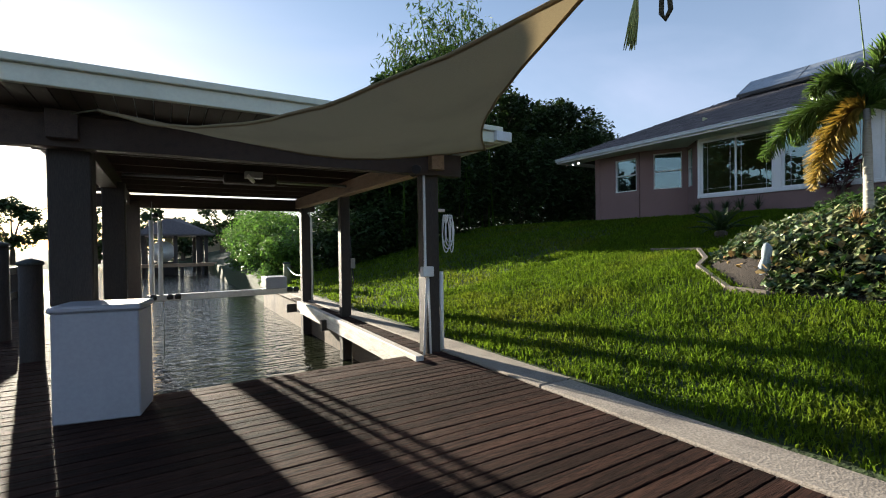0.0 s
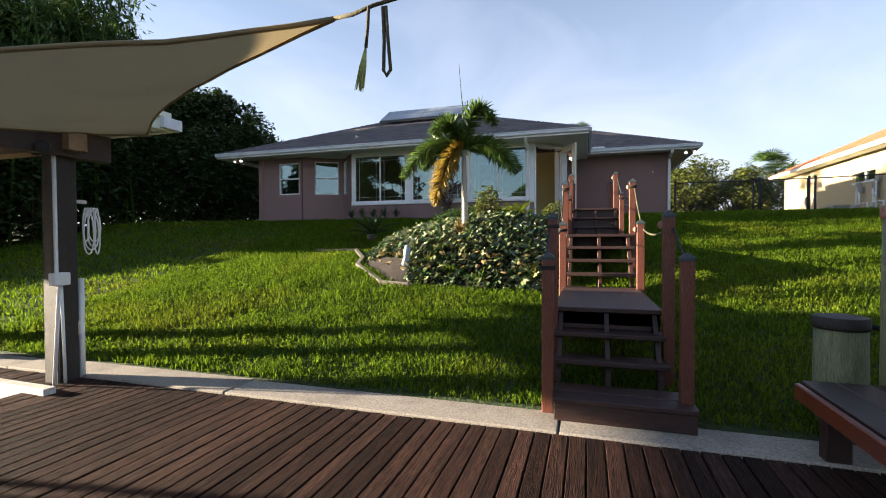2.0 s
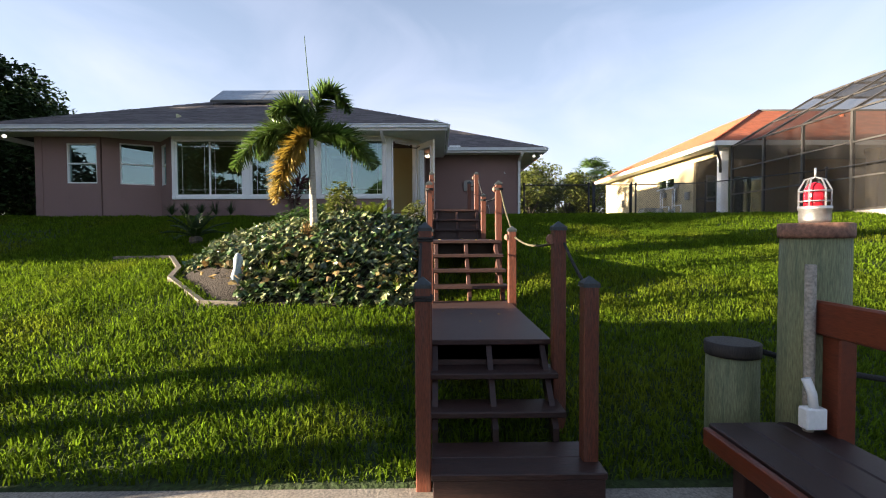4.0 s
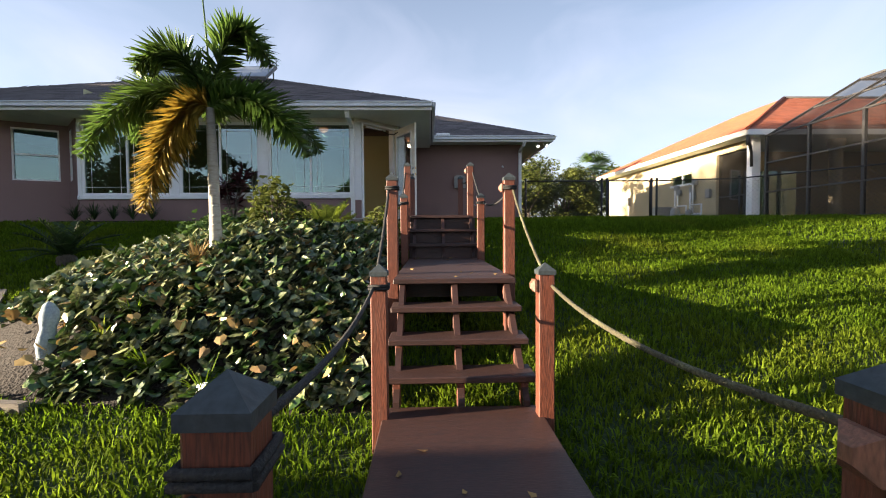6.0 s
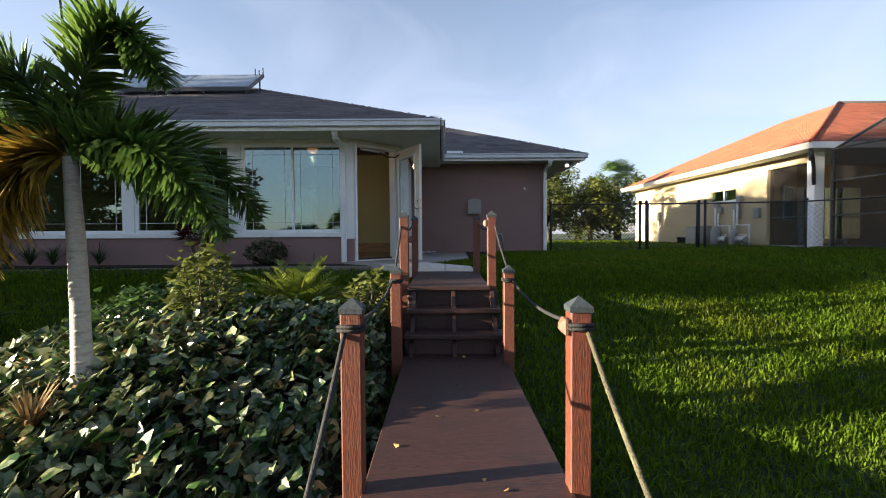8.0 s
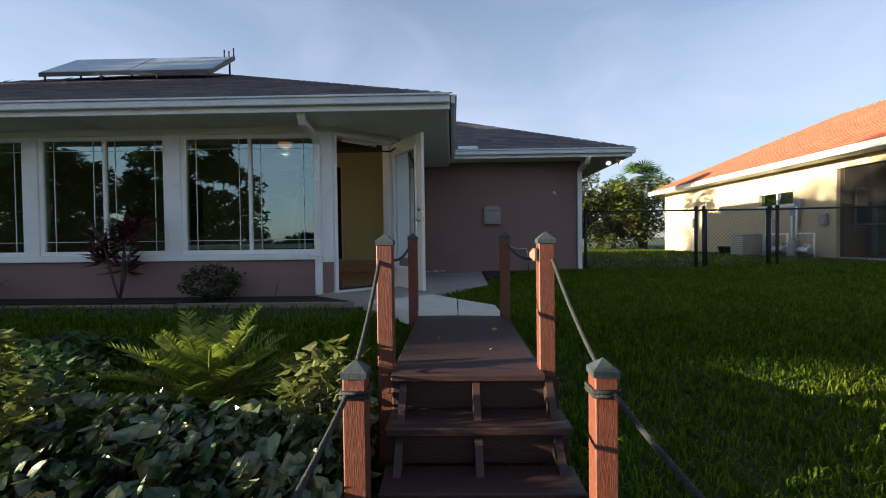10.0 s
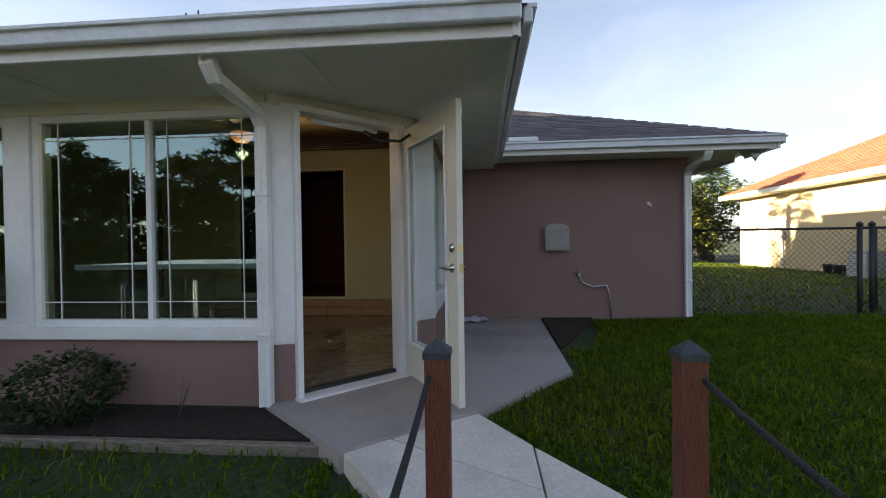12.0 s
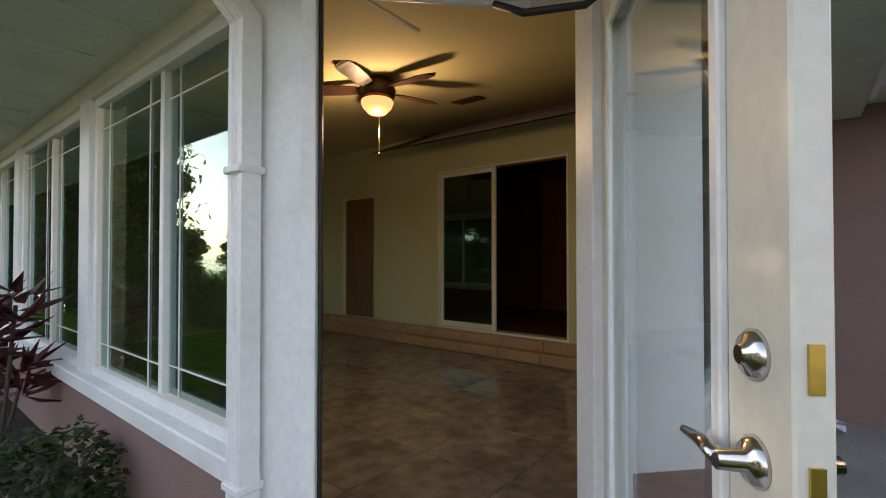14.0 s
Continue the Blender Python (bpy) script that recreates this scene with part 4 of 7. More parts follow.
# downspouts
def downspout(px, eave, y, zt, zb, kick):
    """White corrugated downspout: outlet at the eave, elbow back to the wall, then down."""
    ob = thing("downspout", (px, y, zb), "white ribbed metal downspout against the wall", "downspout", "downspouts")
    w = 0.085
    path = [(eave, zt), (eave, zt - 0.09), (eave + 0.06, zt - 0.155), (px - 0.08, zt - 0.215), (px, zt - 0.29), (px, zt - 0.42), (px, zb)]
    bm = bmesh.new()
    rings = []
    for i, (x, z) in enumerate(path):
        ax, az = path[max(i - 1, 0)]
        bx, bz = path[min(i + 1, len(path) - 1)]
        d = Vector((bx - ax, 0, bz - az)).normalized()
        n = Vector((-d.z, 0, d.x))
        c = Vector((x, y, z))
        rings.append([bm.verts.new(c + n * (a * 0.032) + Vector((0, b * w / 2, 0))) for a, b in ((-1, -1), (-1, -0.5), (-0.8, -0.4), (-0.8, -0.1), (-1, 0), (-0.8, 0.1), (-0.8, 0.4), (-1, 0.5), (-1, 1), (1, 1), (1, -1))])
    for a, b in zip(rings, rings[1:]):
        for k in range(len(a)):
            bm.faces.new((a[k], a[(k + 1) % len(a)], b[(k + 1) % len(a)], b[k]))
    bm.faces.new(rings[0])
    bm.faces.new(rings[-1][::-1])
    bmesh.ops.recalc_face_normals(bm, faces=bm.faces)
    part("pipe", bm, WHITE, ob)
    box("strap", px - 0.045, px + 0.045, y - w / 2 - 0.006, y + w / 2 + 0.006, zt - 0.78, zt - 0.755, WHITE, ob)
    box("strap", px - 0.045, px + 0.045, y - w / 2 - 0.006, y + w / 2 + 0.006, zb + 0.5, zb + 0.525, WHITE, ob)


downspout(11.53, 10.91, 2.0, 4.46, HOUSE_Z, 0)
downspout(15.18, 14.56, -2.42, 4.54, HOUSE_Z + 0.05, 0)

# sunroom inside
prism("floor_bed", [(11.70, 1.95), (12.42, 1.2), (15.6, 1.2), (15.6, 7.9), (11.78, 7.9), (11.78, 2.0)], FLOOR_Z - 0.15, FLOOR_Z - 0.006, GROUT, house)
room_floor = thing("floor", (13.6, 4.5, FLOOR_Z - 0.02), "glossy marbled grey-brown floor tiles in the sunroom", "floor", kind="structure")
tile_bm = bmesh.new()
add_box(tile_bm, -0.297, 0.297, -0.297, 0.297, -0.01, 0.0, 0.002)
tile_me = bpy.data.meshes.new("tile")
tile_bm.to_mesh(tile_me)
tile_bm.free()
tile_me.materials.append(TILE)
for i in range(6):
    for j in range(11):
        cx, cy = 12.02 + 0.6 * i, 1.55 + 0.6 * j
        if cx < 15.25 and cx + cy > 13.75:
            hang("tile", tile_me, (cx, cy, FLOOR_Z), room_floor)
for cx, cy in ((11.99, 1.92), (12.33, 1.56)):
    hang("tile", tile_me, (cx, cy, FLOOR_Z - 0.002), room_floor).scale = (0.5, 0.5, 1)
ceil_pts = [(11.62, 1.98), (12.42, 1.1), (15.6, 1.1), (15.6, 8.0), (11.62, 8.0)]
prism("ceiling", ceil_pts, [4.44 + (x - 11.62) * 0.16 for x, _ in ceil_pts], [4.47 + (x - 11.62) * 0.16 for x, _ in ceil_pts], CEILIN, house, "warm painted sloping ceiling")
box("inner_end_wall", 11.8, 15.8, 7.9, 7.945, FLOOR_Z - 0.1, 5.1, WALLIN, house, "pale olive inside wall")
for x0, x1, z0, z1 in ((12.62, 12.80, FLOOR_Z - 0.1, 5.1), (14.40, 15.6, FLOOR_Z - 0.1, 5.1), (12.80, 14.40, FLOOR_Z - 0.1, SILL), (12.80, 14.40, HEAD, 5.1)):
    box("inner_side_wall", x0, x1, 1.135, 1.175, z0, z1, WALLIN, house, bevel=0)
SY0, SY1, SZ0, SZ1 = 2.68, 4.47, 2.50, 4.53
for a, b, z0, z1 in ((1.2, SY0, 2.1, 5.15), (SY1, 8, 2.1, 5.15), (SY0, SY1, 2.1, SZ0), (SY0, SY1, SZ1, 5.15)):
    box("inner_wall", 15.6, 15.72, a, b, z0, z1, WALLIN, house, "pale olive inside wall", 0)
step = thing("tiled_step", (15.4, 4.5, FLOOR_Z), "tan tiled step below the inner sliding door", "step")
for k in range(12):
    box("step_tile", 15.40, 15.6, 1.26 + 0.55 * k, 1.26 + 0.55 * k + 0.543, FLOOR_Z - 0.005, FLOOR_Z + 0.115, TANTILE, step, bevel=0.006)
    box("upper_tile", 15.48, 15.6, 1.26 + 0.55 * k, 1.26 + 0.55 * k + 0.543, FLOOR_Z + 0.118, FLOOR_Z + 0.235, TANTILE, step, bevel=0.006)
slider = thing("door_2", (15.6, 3.6, SZ0), "white-framed inner sliding glass door slid half open", "sliding door", kind="structure")
for y0, y1, z0, z1 in ((SY0 - 0.03, SY0, SZ0, SZ1), (SY1, SY1 + 0.03, SZ0, SZ1), (SY0 - 0.03, SY1 + 0.03, SZ1, SZ1 + 0.03), (SY0 - 0.03, SY1 + 0.03, SZ0 - 0.03, SZ0)):
    box("track_frame", 15.59, 15.64, y0, y1, z0, z1, CREAMW, slider)
for y0, y1, z0, z1 in ((3.60, 3.66, SZ0, SZ1), (SY1 - 0.05, SY1, SZ0, SZ1), (3.66, SY1 - 0.05, SZ0, SZ0 + 0.07), (3.66, SY1 - 0.05, SZ1 - 0.06, SZ1)):
    box("sash_frame", 15.605, 15.635, y0, y1, z0, z1, CREAMW, slider)
box("pane", 15.615, 15.621, 3.66, SY1 - 0.05, SZ0 + 0.07, SZ1 - 0.06, GLASS, slider, bevel=0)
# Room behind the slider: its darkness is put into one maroon on every face
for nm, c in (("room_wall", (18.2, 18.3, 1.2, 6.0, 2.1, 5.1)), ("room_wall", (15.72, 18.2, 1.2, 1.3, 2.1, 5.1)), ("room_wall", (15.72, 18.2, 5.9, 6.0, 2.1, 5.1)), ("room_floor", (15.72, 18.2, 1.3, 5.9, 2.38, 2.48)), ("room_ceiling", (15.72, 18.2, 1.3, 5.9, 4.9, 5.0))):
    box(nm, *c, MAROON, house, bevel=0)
mirror = thing("inner_door", (15.58, 6.35, FLOOR_Z + 0.25), "brown wooden inner door leaf on the far wall", "door")
box("leaf", 15.555, 15.59, 5.75, 6.35, FLOOR_Z + 0.26, 4.3, DOORWOOD, mirror)
box("casing", 15.57, 15.598, 6.35, 6.46, FLOOR_Z + 0.26, 4.36, CREAMW, mirror)
vent = thing("ceiling_vent", (14.2, 3.0, 4.8), "dark slotted air vent in the sloping ceiling", "vent")
for k in range(5):
    zc = 4.43 + (14.1 + k * 0.035 - 11.62) * 0.16
    box("slat", 14.1 + k * 0.035, 14.125 + k * 0.035, 2.88, 3.14, zc - 0.006, zc + 0.004, DARKBROWN, vent, bevel=0)

# ceiling fan with its lit bowl
FX, FY, FZ = 13.0, 2.95, 4.64
fan = thing("ceiling_fan", (FX, FY, FZ), "dark bladed ceiling fan with a glowing amber bowl", "ceiling fan")
turned("motor_housing", (FX, FY, FZ + 0.02), [(0.09, 0), (0.11, -0.03), (0.13, -0.08), (0.12, -0.13), (0.06, -0.15)], DARKBROWN, fan)
turned("lamp_bowl", (FX, FY, FZ - 0.13), [(0.105, 0), (0.115, -0.015), (0.10, -0.055), (0.06, -0.095), (0.01, -0.105)], BULB, fan, "glowing amber glass bowl")
tube("pull_chain", [(FX + 0.02, FY, FZ - 0.23), (FX + 0.02, FY, FZ - 0.50)], 0.003, BRASS, fan, sides=5)
turned("chain_fob", (FX + 0.02, FY, FZ - 0.52), [(0.004, 0.03), (0.01, 0.015), (0.004, 0)], DARKBROWN, fan, sides=8)
for k in range(5):
    a = radians(56 + 72 * k)
    d, s = Vector((math.cos(a), math.sin(a), 0)), Vector((-math.sin(a), math.cos(a), 0))
    bm = bmesh.new()
    rows = [(0.11, 0.025), (0.17, 0.045), (0.23, 0.055), (0.40, 0.062), (0.47, 0.05), (0.50, 0.02)]
    top = [[bm.verts.new(Vector((FX, FY, FZ - 0.065 + dz)) + d * r + s * (w * sd) + Vector((0, 0, 0.012 * sd))) for sd in (-1, 1)] for dz in (0.0, 0.008) for r, w in rows]
    n = len(rows)
    for q in (0, n):
        for i in range(n - 1):
            bm.faces.new((top[q + i][0], top[q + i + 1][0], top[q + i + 1][1], top[q + i][1]))
    for i in range(n - 1):
        for e in (0, 1):
            bm.faces.new((top[i][e], top[i + 1][e], top[n + i + 1][e], top[n + i][e]))
    bm.faces.new((top[n - 1][0], top[n - 1][1], top[2 * n - 1][1], top[2 * n - 1][0]))
    bmesh.ops.recalc_face_normals(bm, faces=bm.faces)
    part("blade", bm, DARKBROWN, fan)
fan_lamp = bpy.data.lights.new("fan_lamp", "POINT")
fan_lamp.energy, fan_lamp.color, fan_lamp.shadow_soft_size = 2.4, (1.0, 0.70, 0.42), 0.06
new("fan_lamp", fan_lamp).location = (FX, FY, FZ - 0.34)

# patio, pale slabs and fittings on the wing wall
prism("patio", [(10.84, 1.26), (11.5, 0.50), (12.45, -0.29), (15.23, -0.36), (15.23, 1.02), (12.4, 1.06), (12.3, 1.1), (11.62, 1.78), (11.6, 2.02), (11.55, 2.02)], HOUSE_Z - 0.2, HOUSE_Z + 0.012, PATIO, None, "", 0)
tagged(bpy.data.objects["patio"], "smooth grey concrete patio by the open door", "patio", kind="structure")
prism("planter_soil", [(13.3, -0.33), (15.23, -0.38), (15.23, -1.1), (14.6, -0.92)], HOUSE_Z - 0.15, HOUSE_Z + 0.03, MULCH)
tagged(bpy.data.objects["planter_soil"], "bare dark soil strip beside the patio", "soil", kind="structure")
path_slabs = [[(10.13, 0.70), (10.86, 1.24), (11.06, 1.02), (10.55, 0.20), (10.12, 0.20)], [(11.07, 1.01), (11.49, 0.51), (11.02, 0.20), (10.56, 0.20)], [(10.12, 0.19), (11.0, 0.19), (10.45, -0.21), (10.06, -0.22)]]
for outline in path_slabs:
    ob = prism("paving_slab", outline, HOUSE_Z - 0.15, HOUSE_Z - 0.008, SLAB, None, "", 0.006)
    tagged(ob, "pale stone paving slab between stairs and patio", "paving slab", "pale paving slabs")

mailbox = thing("meter_box", (15.2, -0.6, 3.22), "grey arched metal utility box on the mauve wall", "utility box")
bm = bmesh.new()
prof = [(-0.17, 0.0), (0.17, 0.0), (0.17, 0.34), (0.08, 0.385), (-0.08, 0.385), (-0.17, 0.34)]
fr = [bm.verts.new((15.11, -0.598 + a, 3.21 + b)) for a, b in prof]
bk = [bm.verts.new((15.232, -0.598 + a, 3.21 + b)) for a, b in prof]
bm.faces.new(fr)
bm.faces.new(bk[::-1])
for i in range(6):
    bm.faces.new((fr[i], bk[i], bk[(i + 1) % 6], fr[(i + 1) % 6]))
bmesh.ops.recalc_face_normals(bm, faces=bm.faces)
bmesh.ops.bevel(bm, geom=list(bm.edges), offset=0.01, segments=2, affect="EDGES")
part("case", bm, GREYBOX, mailbox)
box("door_panel", 15.10, 15.115, -0.72, -0.48, 3.245, 3.46, GREYBOX, mailbox, bevel=0.004)
box("lid_ridge", 15.095, 15.115, -0.755, -0.44, 3.49, 3.515, GREYBOX, mailbox, bevel=0.004)
tap = thing("hose_bib", (15.2, -0.95, 2.7), "grey pipe and tap on the mauve wall", "tap")
turned("valve", (15.23, -0.91, 2.86), [(0.03, 0), (0.03, 0.02), (0.018, 0.05), (0.02, 0.08)], STEEL, tap, axis=(-1, 0, 0))
tube("pipe", [(15.19, -0.91, 2.84), (15.17, -0.96, 2.74), (15.18, -1.1, 2.68), (15.18, -1.24, 2.69), (15.19, -1.30, 2.70), (15.19, -1.33, 2.60), (15.19, -1.36, 2.22)], 0.014, STEEL, tap)
turned("handle_wheel", (15.15, -0.91, 2.90), [(0.03, 0), (0.03, 0.012)], GREYBOX, tap)
sensor = thing("wall_sensor", (15.2, -1.9, 3.83), "small white spray nozzle on the mauve wall", "sensor")
turned("base", (15.23, -1.9, 3.86), [(0.028, 0), (0.028, 0.02), (0.015, 0.03)], WHITE, sensor, axis=(-1, 0, 0))
tube("nozzle", [(15.2, -1.9, 3.86), (15.16, -1.92, 3.82)], 0.012, WHITE, sensor)


def flood(x, y, z):
    ob = thing("flood_light", (x, y, z), "pair of white floodlights under the eave corner", "floodlight", "eave floodlights")
    turned("mount", (x, y, z + 0.06), [(0.05, 0.03), (0.05, 0.01), (0.03, 0)], WHITE, ob)
    for s in (-1, 1):
        ax = (-0.45, 0.35 * s - 0.25, -0.6)
        head = turned("lamp_head", (x, y + 0.08 * s, z + 0.02), [(0.022, 0), (0.03, 0.04), (0.055, 0.10), (0.058, 0.12)], WHITE, ob, axis=ax)
        v = Vector(ax).normalized() * 0.121
        turned("bulb", (x + v.x, y + 0.08 * s + v.y, z + 0.02 + v.z), [(0.05, 0), (0.04, 0.012), (0.01, 0.02)], FLOOD, head, axis=ax)


flood(14.75, -2.95, 4.44)
flood(11.05, 12.2, 4.36)

litter = thing("crumpled_paper", (15.0, 0.62, HOUSE_Z + 0.012), "crumpled white and purple paper lying on the patio", "litter")
bm = bmesh.new()
bmesh.ops.create_grid(bm, x_segments=9, y_segments=7, size=0.5)
for v in bm.verts:
    v.co = Vector((15.0 + v.co.x * 0.30, 0.62 + v.co.y * 0.42, HOUSE_Z + 0.02 + 0.07 * abs(noise.noise(v.co * 4.1)) + 0.03 * abs(noise.noise(v.co * 9))))
part("sheet", bm, PAPER, litter)

# bed by the sunroom wall
bed_edge = thing("timber_edging", (11.05, 4.6, HOUSE_Z - 0.2), "old grey timber edging along the house bed", "edging")
for k in range(3):
    box("sleeper", 11.0, 11.06, 1.42 + k * 2.2, 1.42 + k * 2.2 + 2.18, 1.95, HOUSE_Z - 0.035 - 0.012 * k, OLDTIMBER, bed_edge, bevel=0.01)
prism("house_bed", [(11.07, 1.45), (11.07, 8.1), (11.62, 8.1), (11.62, 2.02)], 1.9, HOUSE_Z - 0.03, MULCH)
tagged(bpy.data.objects["house_bed"], "dark mulch bed along the sunroom wall", "flower bed", kind="structure")

# solar collector and small vents on the roof
solar = thing("solar_collector", (14.6, 6.5, 6.0), "tilted glazed solar water heater on the shingle roof", "solar panel")
bm = bmesh.new()
sx, sz0, sz1 = 14.3, 6.22, 6.84
cor = [(sx, 8.2, sz0), (sx, 4.8, sz0), (sx + 0.95, 4.8, sz1), (sx + 0.95, 8.2, sz1)]
lo = [bm.verts.new((x, y, z - 0.08)) for x, y, z in cor]
hi = [bm.verts.new(c) for c in cor]
bm.faces.new(lo[::-1])
bm.faces.new(hi)
for i in range(4):
    bm.faces.new((lo[i], lo[(i + 1) % 4], hi[(i + 1) % 4], hi[i]))
bmesh.ops.recalc_face_normals(bm, faces=bm.faces)
part("collector_case", bm, BRONZE, solar)
for a, b in ((4.84, 6.48), (6.52, 8.16)):
    bm = bmesh.new()
    bm.faces.new([bm.verts.new((x, y, z)) for x, y, z in ((sx + 0.04, a, sz0 + 0.026), (sx + 0.91, a, sz1 - 0.016), (sx + 0.91, b, sz1 - 0.016), (sx + 0.04, b, sz0 + 0.026))])
    part("collector_glass", bm, PANEL, solar)
for y in (4.9, 5.9, 7.0, 8.1):
    tube("strut", [(sx + 0.9, y, sz1 - 0.06), (sx + 0.9, y, RZ + (sx + 0.9 - MX0) * SLOPE)], 0.02, BRONZE, solar)
    tube("foot", [(sx + 0.03, y, sz0 - 0.05), (sx + 0.03, y, RZ + (sx + 0.03 - MX0) * SLOPE)], 0.02, BRONZE, solar)
for y, h in ((4.82, 0.16), (4.92, 0.10), (5.02, 0.13)):
    tube("pipe_stub", [(sx + 0.92, y, sz1 - 0.05), (sx + 0.92, y, sz1 + h)], 0.014, BLACK, solar)
roof_vent = thing("roof_vent", (14.9, 0.05, 4.6), "small white flashing on the wing roof edge", "roof vent")
box("cover", 14.52, 14.75, -0.28, 0.12, 4.63, 4.72, WHITE, roof_vent, bevel=0.02)


# ---- dock things ----
dock_box = thing("dock_box", (-2.57, 5.15, 0), "plain off-white dock locker standing on the deck", "dock box")
a0, a1 = Vector((-2.88, 4.96)), Vector((-2.28, 4.84))
bd = (a1 - a0).normalized()
bn = Vector((-bd.y, bd.x))
prism("locker_body", [tuple(a0), tuple(a1), tuple(a1 + bn * 0.42), tuple(a0 + bn * 0.42)], 0.0, 0.90, WHITEPLASTIC, dock_box, bevel=0.012)
q = [a0 - bd * 0.02 - bn * 0.02, a1 + bd * 0.02 - bn * 0.02, a1 + bd * 0.02 + bn * 0.44, a0 - bd * 0.02 + bn * 0.44]
prism("lid", [tuple(v) for v in q], 0.902, 0.955, WHITEPLASTIC, dock_box, bevel=0.015)

# sun sail
SL, SR, ST = Vector((-2.52, 4.80, 2.53)), Vector((1.38, 4.865, 2.59)), Vector((-0.816, 1.254, 2.316))
sail = thing("sun_sail", (0, 4, 2.5), "tan triangular shade sail stretched from the shelter roof", "shade sail")
N = 26
bm = bmesh.new()
grid = {}
for i in range(N + 1):
    for j in range(N + 1 - i):
        u, v, w = i / N, j / N, 1 - i / N - j / N
        p = SL * u + SR * v + ST * w
        mid = (SL + SR + ST) / 3
        # each hem bows inwards, the cloth sags in the middle
        for e, k, edge_in in ((u * v, 0.677, w), (v * w, 0.431, u), (u * w, 0.099, v)):
            p = p + (mid - p) * (e * 4 * k * 0.42 * max(0.0, 1 - edge_in * 1.6))
        p.z -= 1.088 * u * v * (1 + 0.3 * w) + 1.155 * u * w * (1 - 0.5 * v) + 0.203 * v * w
        p.z += 0.012 * noise.noise(Vector((p.x * 3, p.y * 3, 0)))
        grid[i, j] = bm.verts.new(p)
for i in range(N):
    for j in range(N - i):
        bm.faces.new((grid[i, j], grid[i + 1, j], grid[i, j + 1])).smooth = True
        if j < N - i - 1:
            bm.faces.new((grid[i + 1, j], grid[i + 1, j + 1], grid[i, j + 1])).smooth = True
hems = [[grid[i, N - i].co.copy() for i in range(N + 1)], [grid[0, j].co.copy() for j in range(N + 1)], [grid[i, 0].co.copy() for i in range(N + 1)]]
part("cloth", bm, SAIL, sail)
for pts in hems:
    tube("hem", pts, 0.011, SAIL, sail, sides=6)
tube("corner_line", [SL, SL + Vector((-0.2, 0.3, 0.02))], 0.008, ROPE, sail)
tube("corner_line", [SR, Vector((1.47, 4.93, 2.61))], 0.008, ROPE, sail)
KNOT = Vector((-0.89, 1.045, 2.30))
tube("tie_rope", [ST, along(ST, KNOT, 0.5) - Vector((0, 0, 0.008)), KNOT, KNOT + Vector((0.45, -0.36, 0.32))], 0.008, ROPE, sail, "tan rope with dark flecks")
loop = [KNOT + Vector((0.02, -0.03, 0)), KNOT + Vector((0.02, -0.035, -0.12)), KNOT + Vector((0.02, -0.032, -0.235)), KNOT + Vector((0.02, -0.044, -0.255)), KNOT + Vector((0.02, -0.06, -0.235)), KNOT + Vector((0.02, -0.05, -0.12)), KNOT + Vector((0.02, -0.042, 0))]
tube("rope_loop", loop, 0.007, ROPE, sail)
tube("rope_tail", [KNOT + Vector((0, 0.018, 0)), KNOT + Vector((0, 0.022, -0.07)), KNOT + Vector((0, 0.03, -0.15))], 0.0065, ROPE, sail)
bm = bmesh.new()
rr = random.Random(5)
for k in range(34):
    a, r = rr.random() * 6.28, rr.random() * 0.021
    p = KNOT + Vector((0, 0.03, -0.145))
    add_tube(bm, [p, p + Vector((math.cos(a) * r * 0.6, math.sin(a) * r * 0.6 + 0.012, -0.07)), p + Vector((math.cos(a) * r, math.sin(a) * r + 0.027, -0.14 - 0.024 * rr.random()))], [0.003, 0.003, 0.0012], 4, False)
part("frayed_end", bm, TASSEL, sail, "frayed yellow-green rope end")

# conduits, box and hose coil on the shelter's front post
elec = thing("conduit_set", (0.82, 5.34, 0), "white electrical conduit and box on the shelter post", "conduit")
tube("conduit", [(0.74, 5.37, 0.0), (0.80, 5.37, 1.0), (0.775, 5.37, 1.12), (0.775, 5.38, 2.4)], 0.018, WHITE, elec)
tube("conduit", [(0.835, 5.36, 0.0), (0.81, 5.36, 1.0)], 0.015, WHITE, elec)
box("junction_box", 0.70, 0.86, 5.29, 5.375, 1.0, 1.13, WHITE, elec, bevel=0.01)
tube("riser_pipe", [(1.04, 5.42, 0.0), (1.04, 5.42, 1.05)], 0.03, WHITE, elec)
lamp = thing("post_flood", (0.72, 5.36, 2.3), "dark twin floodlight on the shelter post", "floodlight")
for s in (-0.07, 0.07):
    turned("lamp_head", (0.70 + s * 0.5, 5.36 + s, 2.37), [(0.03, 0), (0.045, 0.05), (0.06, 0.12), (0.055, 0.13)], BLACK, lamp, axis=(-0.7, -0.4 + s * 3, -0.25))
coil = thing("hose_coil", (1.1, 5.35, 1.4), "white hose coil hanging on the shelter post", "hose")
for k in range(6):
    c = Vector((1.075 + 0.02 * k, 5.385 - 0.012 * (k % 3), 1.80))
    wd, dp = 0.035 + 0.014 * ((k * 2) % 5), 0.36 + 0.045 * ((k * 3) % 4)
    tube("loop", [c + Vector((math.sin(t) * wd * (0.5 + 0.5 * abs(math.sin(t / 2))), 0, -dp * (1 - math.cos(t)) / 2)) for t in [2 * math.pi * m / 18 for m in range(19)]], 0.008, WHITE, coil, sides=6)
box("hook", 1.0, 1.10, 5.40, 5.44, 1.84, 1.88, STEEL, coil)
hookup = thing("shore_power", (1.0, 9.0, 0.8), "small grey power outlet box on a shelter post", "outlet box")
